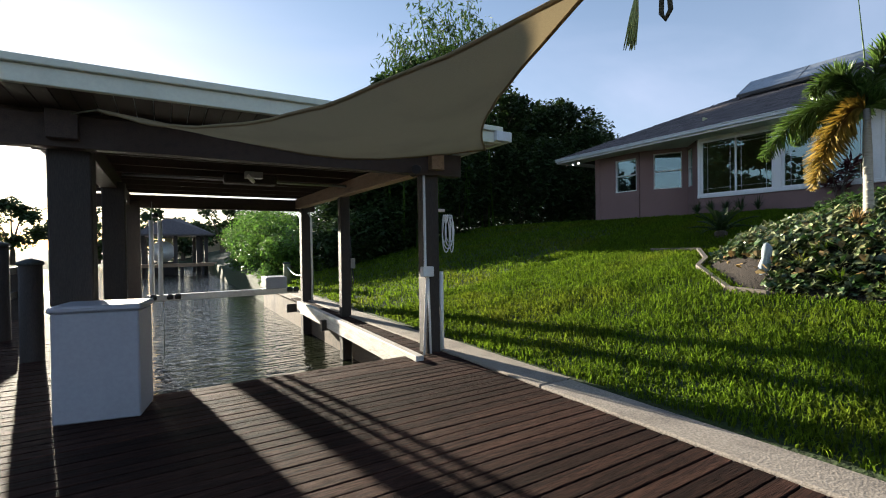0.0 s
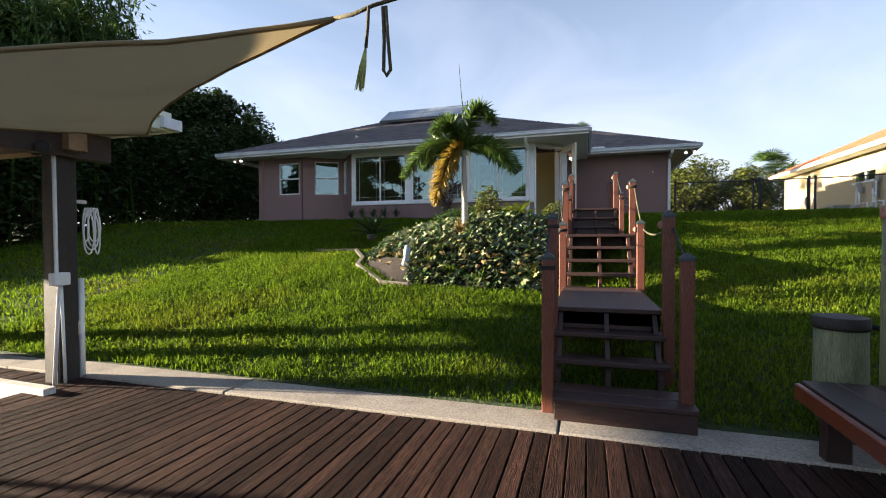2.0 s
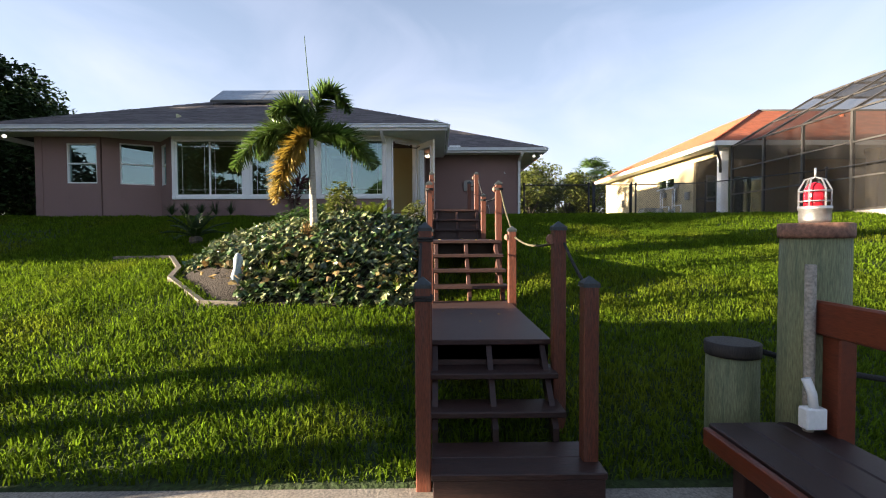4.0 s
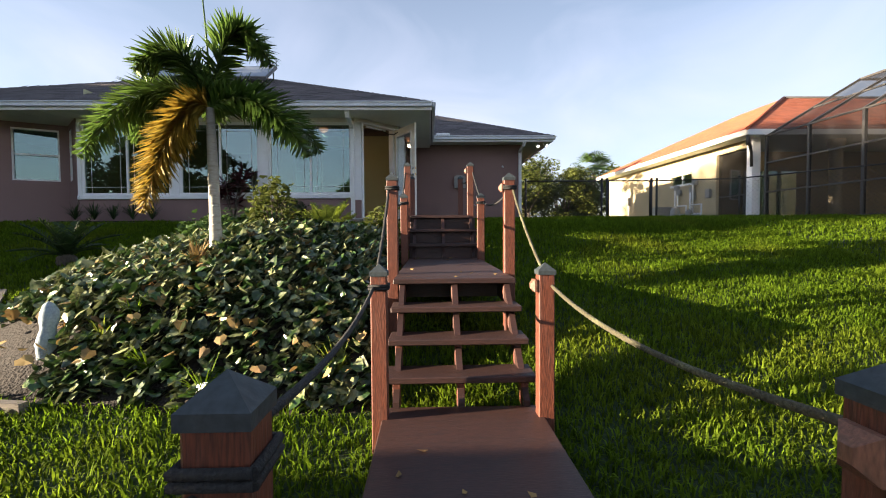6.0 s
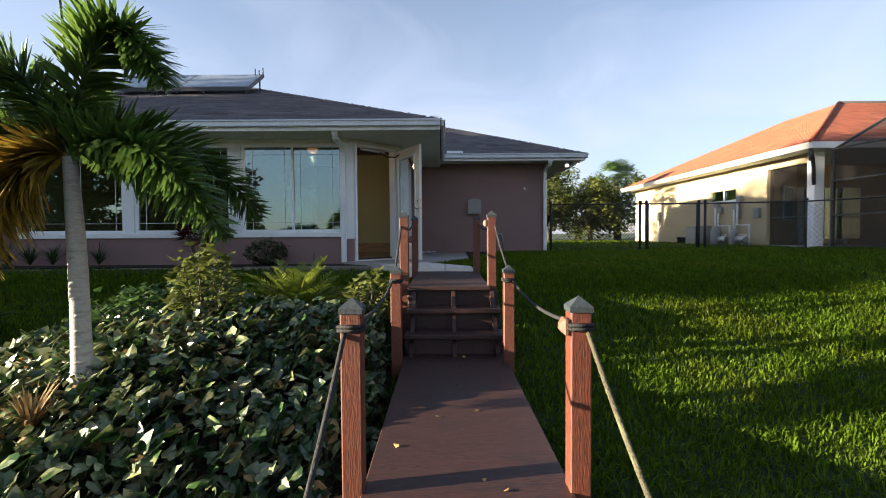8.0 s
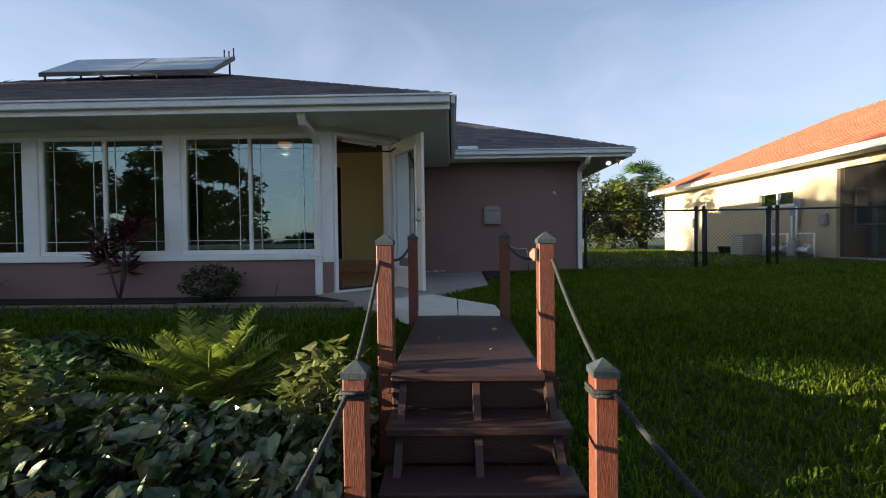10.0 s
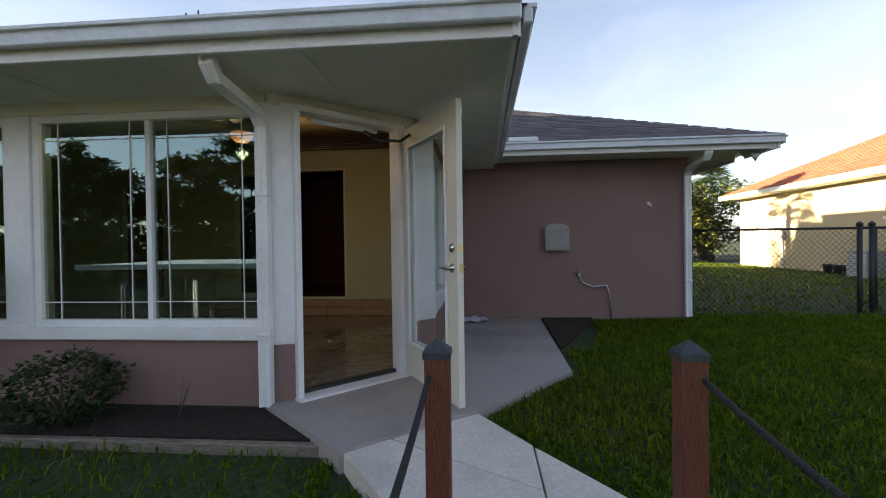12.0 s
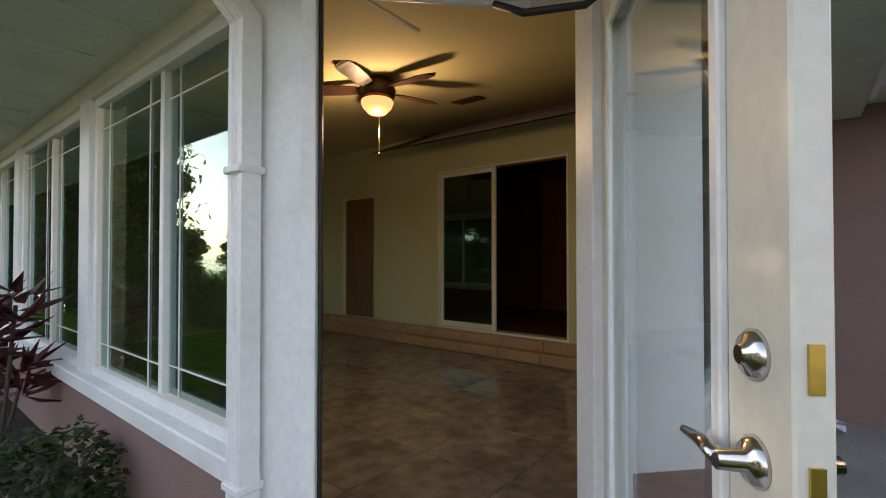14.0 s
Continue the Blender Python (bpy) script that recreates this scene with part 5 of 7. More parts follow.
box("case", 1.08, 1.17, 8.96, 9.08, 0.95, 1.15, GREYBOX, hookup, bevel=0.008)
tube("cable", [(1.12, 9.0, 0.96), (1.14, 8.98, 0.7), (1.10, 8.98, 0.5), (1.09, 9.0, 0.75), (1.09, 9.0, 1.6)], 0.014, BLACK, hookup)

# shelter light, fan unit and rods under the roof
ceil_lamp = thing("tube_light", (-1.0, 8.0, 2.5), "white tube light hung below the shelter roof", "light")
tube("tube", [(-0.72, 8.7, 2.50), (-1.02, 7.4, 2.44)], 0.03, WHITE, ceil_lamp)
box("ballast", -0.98, -0.72, 7.95, 8.1, 2.50, 2.60, STEEL, ceil_lamp)
hoist = thing("lift_motor", (-0.95, 8.0, 2.5), "dark lift drive unit under the shelter roof", "motor")
box("gearbox", -1.25, -0.45, 8.25, 8.5, 2.44, 2.60, CREO, hoist, bevel=0.02)
tube("drive_shaft", [(-2.6, 8.38, 2.50), (0.8, 8.38, 2.50)], 0.022, STEEL, hoist)

# boat lift in the slip
lift = thing("boat_lift", (-0.9, 11.8, -0.9), "galvanised boat lift cradle with a white bunk", "boat lift")
box("cradle_beam", -2.42, 0.72, 11.72, 11.88, 0.26, 0.40, STEEL, lift, bevel=0.01)
box("cradle_beam", -2.42, 0.72, 7.9, 8.05, -0.9, -0.75, STEEL, lift, bevel=0.01)
box("bunk", -0.06, 0.43, 11.6, 12.2, 0.40, 0.68, WHITEPLASTIC, lift, "white carpeted bunk", 0.02)
for x in (-2.32, -2.16):
    tube("guide_pole", [(x, 11.8, 0.3), (x, 11.8, 2.0)], 0.045, WHITE, lift)
turned("pole_cap", (-2.24, 11.8, 2.05), [(0.03, 0), (0.07, 0.04), (0.05, 0.1), (0.01, 0.12)], BLACK, lift)
for x in (-2.3, -2.0, -1.85, 0.5, 0.65):
    turned("roller", (x, 11.66, 0.36), [(0.045, -0.06), (0.06, -0.04), (0.06, 0.04), (0.045, 0.06)], BLACK, lift, axis=(1, 0, 0))
tube("lift_cable", [(-2.12, 11.75, 0.26), (-2.12, 11.75, -0.85)], 0.008, STEEL, lift)
tube("lift_cable", [(-2.30, 11.8, 2.4), (-2.30, 11.8, 0.4)], 0.008, STEEL, lift)
for y in (11.9, 12.0):
    tube("side_conduit", [(1.13, y + 0.05, 0.0), (1.13, y + 0.05, 2.1), (1.05, y, 2.25)], 0.02, WHITE, lift)

# finger pier railing, far pilings, chain bollards
rail = thing("pier_railing", (-3.7, 9, 0), "dark timber railing along the finger pier", "railing")
for y in (5.9, 7.95, 10.1, 12.6):
    box("rail_post", -4.75, -4.55, y - 0.1, y + 0.1, -0.3, 1.02, CREO, rail, bevel=0.01)
for z in (0.45, 0.93):
    box("rail_bar", -4.70, -4.62, 5.8, 12.8, z, z + 0.14, CREO, rail)
pile_row = ((-3.55, 7.95, 0.13, 1.25), (-4.3, 9.9, 0.14, 1.5))
for x, y, r, h in pile_row:
    p = thing("mooring_pile", (x, y, -3), "dark round mooring pile beside the pier", "piling", "mooring piles")
    tube("shaft", [(x, y, -3), (x, y, h)], [r, r * 0.94], CREO, p, sides=14)
    turned("cap", (x, y, h), [(r + 0.01, -0.03), (r + 0.01, 0.01), (0.02, 0.06)], CAPMETAL, p)
for y in (14.0, 17.0):
    b = thing("bollard", (1.5, y, 0), "weathered round timber bollard with draped chain", "bollard", "bollards")
    tube("shaft", [(1.62, y, -0.1), (1.62, y, 0.78)], [0.12, 0.115], PILE, b, sides=14)
    turned("cap", (1.62, y, 0.78), [(0.13, 0), (0.13, 0.03), (0.1, 0.05)], CAPMETAL, b)
chain = thing("bollard_chain", (1.6, 14, 0.4), "white chain hanging between shelter and bollard", "chain")
tube("links", sag((1.1, 12.1, 0.65), (1.62, 14.0, 0.7), 0.2, 12), 0.018, WHITE, chain)
tube("links", sag((1.62, 14.0, 0.7), (1.62, 17.0, 0.7), 0.25, 12), 0.018, WHITE, chain)

# pilings with the red lamp, bench
def piling(x, y, r, z0, z1, label, capmat):
    ob = thing("piling", (x, y, z0), label, "piling", "dock pilings")
    bm = bmesh.new()
    add_tube(bm, [(x, y, z0), (x, y, (z0 + z1) / 2), (x, y, z1 - 0.09)], [r * 1.03, r, r * 0.98], 20)
    part("shaft", bm, PILE, ob)
    turned("top_band", (x, y, z1 - 0.09), [(r * 1.03, 0), (r * 1.05, 0.02), (r * 1.05, 0.085), (r * 0.97, 0.09)], capmat, ob, "rust-brown band at the top", 20)
    return ob


piling(1.36, -1.78, 0.18, -0.2, 1.66, "thick greenish timber piling behind the bench", PILETOP)
piling(1.72, -1.52, 0.165, -0.2, 0.86, "short thick greenish timber piling by the lawn", CREO)
beacon = thing("beacon_lamp", (1.34, -1.76, 1.66), "red caged beacon lamp on top of a piling", "lamp")
bx, by, bz = 1.34, -1.76, 1.66
turned("lamp_base", (bx, by, bz), [(0.075, 0), (0.08, 0.02), (0.08, 0.075), (0.085, 0.08), (0.085, 0.10)], STEEL, beacon)
turned("red_globe", (bx, by, bz + 0.10), [(0.055, 0), (0.058, 0.06), (0.05, 0.11), (0.03, 0.135), (0.005, 0.145)], REDLENS, beacon, "red glass globe")
for k in range(6):
    a = k * math.pi / 3
    tube("cage_wire", [(bx + math.cos(a) * 0.078, by + math.sin(a) * 0.078, bz + 0.09), (bx + math.cos(a) * 0.078, by + math.sin(a) * 0.078, bz + 0.2), (bx + math.cos(a) * 0.05, by + math.sin(a) * 0.05, bz + 0.26), (bx, by, bz + 0.275)], 0.005, STEEL, beacon, sides=5)
for z in (0.13, 0.19):
    tube("cage_ring", [(bx + math.cos(t) * 0.08, by + math.sin(t) * 0.08, bz + z) for t in [2 * math.pi * m / 14 for m in range(15)]], 0.004, STEEL, beacon, sides=5)
tube("cage_finial", [(bx, by, bz + 0.27), (bx, by, bz + 0.33)], 0.006, STEEL, beacon)
feed = thing("pile_conduit", (1.16, -1.62, 0.4), "grey pipe and white switch box on the piling", "conduit")
tube("pipe", [(1.19, -1.62, 0.0), (1.19, -1.62, 1.42)], 0.028, CONCRETE, feed)
box("switch_box", 1.10, 1.17, -1.66, -1.54, 0.50, 0.62, WHITE, feed, bevel=0.008)
tube("fitting", [(1.13, -1.60, 0.62), (1.13, -1.59, 0.70), (1.15, -1.57, 0.78)], 0.024, WHITE, feed)
line = thing("dock_line", (1.7, -2.5, 0.6), "dark mooring rope strung from the short piling", "rope")
tube("strand", sag((1.72, -1.68, 0.80), (1.2, -3.9, 0.80), 0.18, 14), 0.02, DARKROPE, line)

bench = thing("bench", (-0.4, -1.45, 0), "long red-brown stained dock bench with a plank back", "bench")
for k in range(3):
    y0 = -1.12 - 0.205 * k
    box("seat_plank", -2.6, 1.32, y0 - 0.2, y0, 0.42, 0.462, BENCHTOP, bench, bevel=0.008)
box("seat_apron", -2.6, 1.30, -1.115, -1.075, 0.335, 0.445, BENCHW, bench, "glossy red-brown front board", 0.008)
box("seat_apron_end", 1.28, 1.32, -1.7, -1.12, 0.335, 0.418, BENCHW, bench, bevel=0.006)
for x in (1.10, -0.35, -2.0):
    box("leg", x - 0.05, x + 0.05, -1.30, -1.16, 0, 0.42, BENCHTOP, bench, bevel=0.006)
    box("back_post", x - 0.02, x + 0.10, -1.80, -1.70, 0.0, 1.03, BENCHW, bench, bevel=0.008)
box("back_board", -2.6, 1.25, -1.70, -1.655, 1.02, 1.215, BENCHW, bench, "red-brown back plank", 0.012)


# ---- neighbour's house, pool cage, fence ----
NZ = HOUSE_Z + 0.05
nb = thing("neighbour_house", (24, -16, NZ), "cream stucco house with an orange shingle hip roof", "house")
NX0, NX1, NY, NE = 17.1, 30.6, -11.0, 5.10
# garden wall with its small high window
NW0, NW1, NWZ0, NWZ1 = 20.9, 22.6, 3.95, 4.35
for a, b, z0, z1 in ((19.2, NW0, NZ - 0.4, NE), (NW1, NX1 - 0.6, NZ - 0.4, NE), (NW0, NW1, NZ - 0.4, NWZ0), (NW0, NW1, NWZ1, NE)):
    box("wall", a, b, NY - 0.2, NY, z0, z1, CREAM, nb, "sunlit cream stucco wall", 0)
box("window_frame", NW0 - 0.05, NW1 + 0.05, NY - 0.05, NY + 0.02, NWZ0 - 0.09, NWZ0, WHITE, nb)
box("window_pane", NW0, NW1, NY - 0.12, NY - 0.11, NWZ0, NWZ1, GLASS, nb, bevel=0)
box("window_bar", (NW0 + NW1) / 2 - 0.02, (NW0 + NW1) / 2 + 0.02, NY - 0.1, NY - 0.05, NWZ0, NWZ1, WHITE, nb)
turned("round_window", (28.3, NY, 3.9), [(0.34, 0), (0.34, 0.05), (0.26, 0.05), (0.26, 0.01)], WHITE, nb, axis=(0, 1, 0), sides=24)
box("end_wall", NX1 - 0.8, NX1 - 0.6, -22, NY - 0.2, NZ - 0.4, NE, CREAM, nb)
box("porch_inner_wall", 19.95, 20.1, -22, NY - 1.5, NZ - 0.4, NE, CREAM, nb, "cream wall inside the screened porch")
slab_between("porch_angled_wall", (19.25, NY - 0.2), (20.0, NY - 1.55), 0.12, NZ - 0.4, NE, CREAM, nb, "cream angled wall inside the porch", 0)
slab_between("porch_window_frame", (19.40, NY - 0.62), (19.74, NY - 1.24), 0.05, NZ + 0.85, NZ + 2.05, WHITE, nb, "white window frame", side=-0.07)
slab_between("porch_window", (19.43, NY - 0.67), (19.71, NY - 1.19), 0.05, NZ + 0.9, NZ + 2.0, GLASS, nb, bevel=0, side=-0.078)
box("porch_lintel", NX0 + 0.2, 19.2, NY - 0.2, NY, NE - 0.28, NE, CREAM, nb)
box("porch_column", NX0 + 0.05, NX0 + 0.35, NY - 0.28, NY + 0.02, NZ - 0.2, NE, WHITE, nb, "white porch column", 0.01)
for y in (-14.2, -17.4):
    turned("round_column", (NX0 + 0.3, y, NZ), [(0.26, 0), (0.26, 0.12), (0.2, 0.16), (0.2, NE - NZ - 0.3), (0.27, NE - NZ - 0.2), (0.27, NE - NZ)], CREAM, nb)
box("porch_screen", NX0 + 0.35, 19.2, NY - 0.12, NY - 0.11, NZ, NE - 0.28, PORCHSCREEN, nb, "dark insect screen", 0)
box("porch_screen_bar", NX0 + 0.35, 19.2, NY - 0.14, NY - 0.09, NZ + 0.9, NZ + 0.95, BRONZE, nb)
french = hang("french_door", None, (19.85, -13.6, NZ), nb, "white glazed double door")
for y in (-14.3, -13.5, -12.7):
    box("door_stile", 19.84, 19.945, y - 0.09, y + 0.09, NZ, NZ + 2.05, WHITE, french)
for y0, y1 in ((-14.21, -13.59), (-13.41, -12.79)):
    box("door_pane", 19.85, 19.17, y0, y1, NZ + 0.2, NZ + 1.95, GLASS, french, bevel=0)
    for k in range(1, 3):
        yy = y0 + (y1 - y0) * k / 3
        box("glazing_bar", 19.845, 19.868, yy - 0.012, yy + 0.012, NZ + 0.2, NZ + 1.95, WHITE, french, bevel=0)
prism("eave_soffit", [(NX0 - 0.5, NY + 0.6), (NX1, NY + 0.6), (NX1, -22), (NX0 - 0.5, -22)], NE, NE + 0.03, SOFFIT, nb)
slab_between("fascia", (NX0 - 0.5, NY + 0.6), (NX1, NY + 0.6), 0.06, NE, NE + 0.19, CREAMW, nb, "cream gutter board")
slab_between("fascia", (NX0 - 0.5, -22), (NX0 - 0.5, NY + 0.6), 0.06, NE, NE + 0.19, WHITE, nb)
slab_between("fascia", (NX1, -22), (NX1, NY + 0.6), 0.06, NE, NE + 0.19, CREAMW, nb)
NH, NS, NR = 5.6, 0.47, NE + 0.19
na, nc = NX0 - 0.53, NX1 + 0.03
ny = NY + 0.63
nroof = hang("roof", None, (24, -16, NR), nb, "orange shingle hip roof")
for cs in ([(na, ny, NR), (nc, ny, NR), (nc - NH, ny - NH, NR + NH * NS), (na + NH, ny - NH, NR + NH * NS)],
           [(na, ny, NR), (na + NH, ny - NH, NR + NH * NS), (na + NH, ny - 16, NR + NH * NS), (na, ny - 16, NR)],
           [(nc, ny, NR), (nc, ny - 16, NR), (nc - NH, ny - 16, NR + NH * NS), (nc - NH, ny - NH, NR + NH * NS)],
           [(na + NH, ny - NH, NR + NH * NS), (nc - NH, ny - NH, NR + NH * NS), (nc - NH, ny - 16, NR + NH * NS), (na + NH, ny - 16, NR + NH * NS)]):
    bm = bmesh.new()
    bm.faces.new([bm.verts.new((x, y, z - 0.02)) for x, y, z in cs])
    part("roof_deck", bm, ORANGE, nroof)
tagged(hang("side_shingles", roof_courses("side_shingles", (nc, ny), (na, ny), (0, -NH), NH * NS, NH, NH, NR, ORANGE, 0.2, 0.33, 0.012, 6), (0, 0, 0), nroof), kind="stuff")
tagged(hang("front_shingles", roof_courses("front_shingles", (na, ny), (na, ny - 16), (NH, 0), NH * NS, NH, 0, NR, ORANGE, 0.2, 0.33, 0.012, 7), (0, 0, 0), nroof), kind="stuff")
tube("hip_cap", [(na, ny, NR + 0.02), (na + NH, ny - NH, NR + NH * NS + 0.03)], 0.06, ORANGE, nroof, sides=6)
tube("ridge_cap", [(na + NH, ny - NH, NR + NH * NS + 0.03), (na + NH, ny - 16, NR + NH * NS + 0.03)], 0.06, BRONZE, nroof, sides=6)
turned("vent_stub", (na + NH + 0.3, ny - NH - 0.8, NR + NH * NS), [(0.05, -0.1), (0.05, 0.14), (0.08, 0.16)], WHITE, nroof)
turned("vent_stub", (na + 4.3, ny - NH - 3.2, NR + 4.3 * NS), [(0.12, -0.1), (0.12, 0.1), (0.05, 0.18)], ORANGE, nroof)
turned("gutter_elbow", (NX0 - 0.46, NY + 0.56, NE - 0.35), [(0.05, 0), (0.05, 0.35)], BRONZE, nb)
tube("downpipe", [(NX0 - 0.46, NY + 0.56, NE), (NX0 - 0.4, NY + 0.45, NE - 0.3), (NX0 + 0.0, NY + 0.1, NE - 0.5), (NX0 + 0.0, NY + 0.08, NE - 1.0)], 0.05, BRONZE, nb)
# low garden wall behind the cage
box("plinth", 9.6, 12.3, -14.2, -13.8, NZ - 0.3, NZ + 0.35, CREAM, nb, "sunlit cream low wall")
box("plinth_cap", 9.5, 12.4, -14.25, -13.75, NZ + 0.351, NZ + 0.41, WHITE, nb)
for k in range(3):
    box("porch_step", 12.3, 13.2, -14.2 + 0.3 * k, -13.9 + 0.3 * k, NZ - 0.2, NZ + 0.34 - 0.11 * k, SLAB, nb)

cage = thing("pool_cage", (12, -13, NZ), "dark bronze screened pool enclosure beside the house", "pool cage")
CY, CX0, CX1, CH = -11.05, 6.2, 16.6, 5.05
posts = [CX1 - 1.75 * k for k in range(7)]
for k, x in enumerate(posts):
    box("upright", x - 0.04, x + 0.04, CY - 0.06, CY + 0.02, NZ - 0.5, CH, BRONZE, cage, bevel=0)
    tube("rafter", [(x, CY, CH), (x, CY - 3.2, CH + 1.9), (x, CY - 9, CH + 1.9)], 0.05, BRONZE, cage, sides=4)
for z in (NZ + 0.02, NZ + 0.92, CH - 0.9, CH):
    tube("girt", [(CX0, CY, z), (CX1, CY, z)], 0.035, BRONZE, cage, sides=4)
tube("roof_purlin", [(CX0, CY - 3.2, CH + 1.9), (CX1, CY - 3.2, CH + 1.9)], 0.05, BRONZE, cage, sides=4)
tube("roof_purlin", [(CX0, CY - 1.6, CH + 0.95), (CX1, CY - 1.6, CH + 0.95)], 0.035, BRONZE, cage, sides=4)
for cs in ([(CX0, CY - 0.01, NZ), (CX1, CY - 0.01, NZ), (CX1, CY - 0.01, CH), (CX0, CY - 0.01, CH)], [(CX0, CY - 0.01, CH), (CX1, CY - 0.01, CH), (CX1, CY - 3.2, CH + 1.9), (CX0, CY - 3.2, CH + 1.9)], [(CX0, CY - 3.2, CH + 1.9), (CX1, CY - 3.2, CH + 1.9), (CX1, CY - 9, CH + 1.9), (CX0, CY - 9, CH + 1.9)], [(CX0, CY, NZ), (CX0, CY, CH), (CX0, CY - 3.2, CH + 1.9), (CX0, CY - 9, CH + 1.9), (CX0, CY - 9, NZ)]):
    bm = bmesh.new()
    bm.faces.new([bm.verts.new(c) for c in cs])
    part("screen_panel", bm, SCREEN, cage, "dark insect screen")
box("cage_far_wall", CX0, 19.2, -20.2, -20.0, NZ - 0.3, NE, CREAM, nb, "shaded cream wall")
prism("pool_deck", [(CX0, CY), (19.2, CY), (19.2, -20), (CX0, -20)], NZ - 0.3, NZ + 0.005, PATIO, nb)

units = ((21.3, 0.75), (20.2, 0.6))
for x, s in units:
    ac = thing("pool_pump", (x, NY + 0.5, NZ), "white and grey pump and filter by the cream wall", "pump", "pool equipment")
    turned("filter_tank", (x, NY + 0.5, NZ - 0.1), [(0.2 * s, 0), (0.26 * s, 0.1), (0.26 * s, 0.75 * s), (0.2 * s, 0.95 * s), (0.06, 1.02 * s)], GREYBOX, ac)
    turned("motor", (x - 0.45, NY + 0.5, NZ + 0.18), [(0.1, -0.25), (0.13, -0.2), (0.13, 0.2), (0.08, 0.25)], STEEL, ac, axis=(1, 0, 0))
    tube("pipe", [(x - 0.7, NY + 0.4, NZ - 0.1), (x - 0.7, NY + 0.4, NZ + 0.7), (x, NY + 0.4, NZ + 0.7), (x, NY + 0.4, NZ + 0.4)], 0.035, WHITE, ac)
    box("control_box", x - 0.75, x - 0.45, NY + 0.01, NY + 0.12, NZ + 0.95, NZ + 1.3, GREYBOX, ac, bevel=0.01)
cond = thing("air_conditioner", (22.3, NY + 0.6, NZ), "grey slatted air conditioner unit by the cream wall", "air conditioner")
box("case", 22.0, 22.7, NY + 0.25, NY + 0.95, NZ - 0.1, NZ + 0.72, GREYBOX, cond, bevel=0.02)
for k in range(9):
    box("slat", 21.985, 22.7, NY + 0.955, NY + 0.97, NZ + 0.02 + k * 0.07, NZ + 0.05 + k * 0.07, STEEL, cond, bevel=0)
for x, h in ((20.75, 1.25), (20.55, 1.55), (21.75, 1.2), (21.95, 1.4)):
    stand = thing("pipe_stand", (x, NY + 0.15, NZ), "white plumbing riser with a grey valve box", "pipe", "plumbing risers")
    tube("riser", [(x, NY + 0.15, NZ - 0.1), (x, NY + 0.15, NZ + h), (x + 0.12, NY + 0.06, NZ + h + 0.06)], 0.035, WHITE, stand)
    box("valve_box", x - 0.14, x + 0.14, NY + 0.01, NY + 0.13, NZ + h, NZ + h + 0.26, GREYBOX, stand, bevel=0.012)
    tube("cross_pipe", [(x, NY + 0.15, NZ + 0.35), (x - 0.5, NY + 0.15, NZ + 0.35), (x - 0.5, NY + 0.15, NZ - 0.1)], 0.03, WHITE, stand)
for k in range(4):
    x = 22.95 + 0.42 * k
    pot = thing("flower_pot", (x, NY + 0.4, NZ), "small dark flower pot by the cream wall", "pot", "flower pots")
    turned("pot", (x, NY + 0.4, NZ - 0.05), [(0.10, 0), (0.14, 0.24), (0.16, 0.25), (0.16, 0.30), (0.12, 0.30)], BLACK, pot)
meter = thing("electric_meter", (27, NY, 3.4), "grey electric meter and pipe on the cream wall", "meter")
box("case", 26.9, 27.15, NY, NY + 0.14, 3.3, 3.75, GREYBOX, meter, bevel=0.01)
tube("pipe", [(27.02, NY + 0.06, 3.3), (27.02, NY + 0.06, NZ - 0.1)], 0.03, WHITE, meter)

# chain-link fence with a gate
def link_panel(name, p, q, z0, z1, parent, pitch=0.085):
    """Crossed wires between two posts."""
    p, q = Vector((*p, 0)), Vector((*q, 0))
    d = (q - p)
    ln = d.length
    d = d / ln
    nrm = Vector((-d.y, d.x, 0))
    hgt = z1 - z0
    verts, quads = [], []
    w = 0.004
    s = -hgt
    while s < ln:
        for sg in (1, -1):
            a, b = (s, s + hgt) if sg == 1 else (s + hgt, s)
            za, zb = z0, z1
            t0, t1 = 0.0, 1.0
            lo, hi = min(a, b), max(a, b)
            ta = (0 - a) / (b - a)
            tb = (ln - a) / (b - a)
            t0, t1 = max(0, min(ta, tb)), min(1, max(ta, tb))
            if t1 - t0 > 0.02:
                e0, e1 = p + d * (a + (b - a) * t0), p + d * (a + (b - a) * t1)
                e0.z, e1.z = z0 + hgt * t0, z0 + hgt * t1
                k = len(verts)
                for off in (nrm * w, -nrm * w * 0.5 + d * w, -nrm * w * 0.5 - d * w):
                    verts += [tuple(e0 + off), tuple(e1 + off)]
                quads += [(k, k + 1, k + 3, k + 2), (k + 2, k + 3, k + 5, k + 4), (k + 4, k + 5, k + 1, k)]
        s += pitch
    return tagged(hang(name, mesh_of(name, verts, quads, BLACK), (0, 0, 0), parent), kind="stuff")


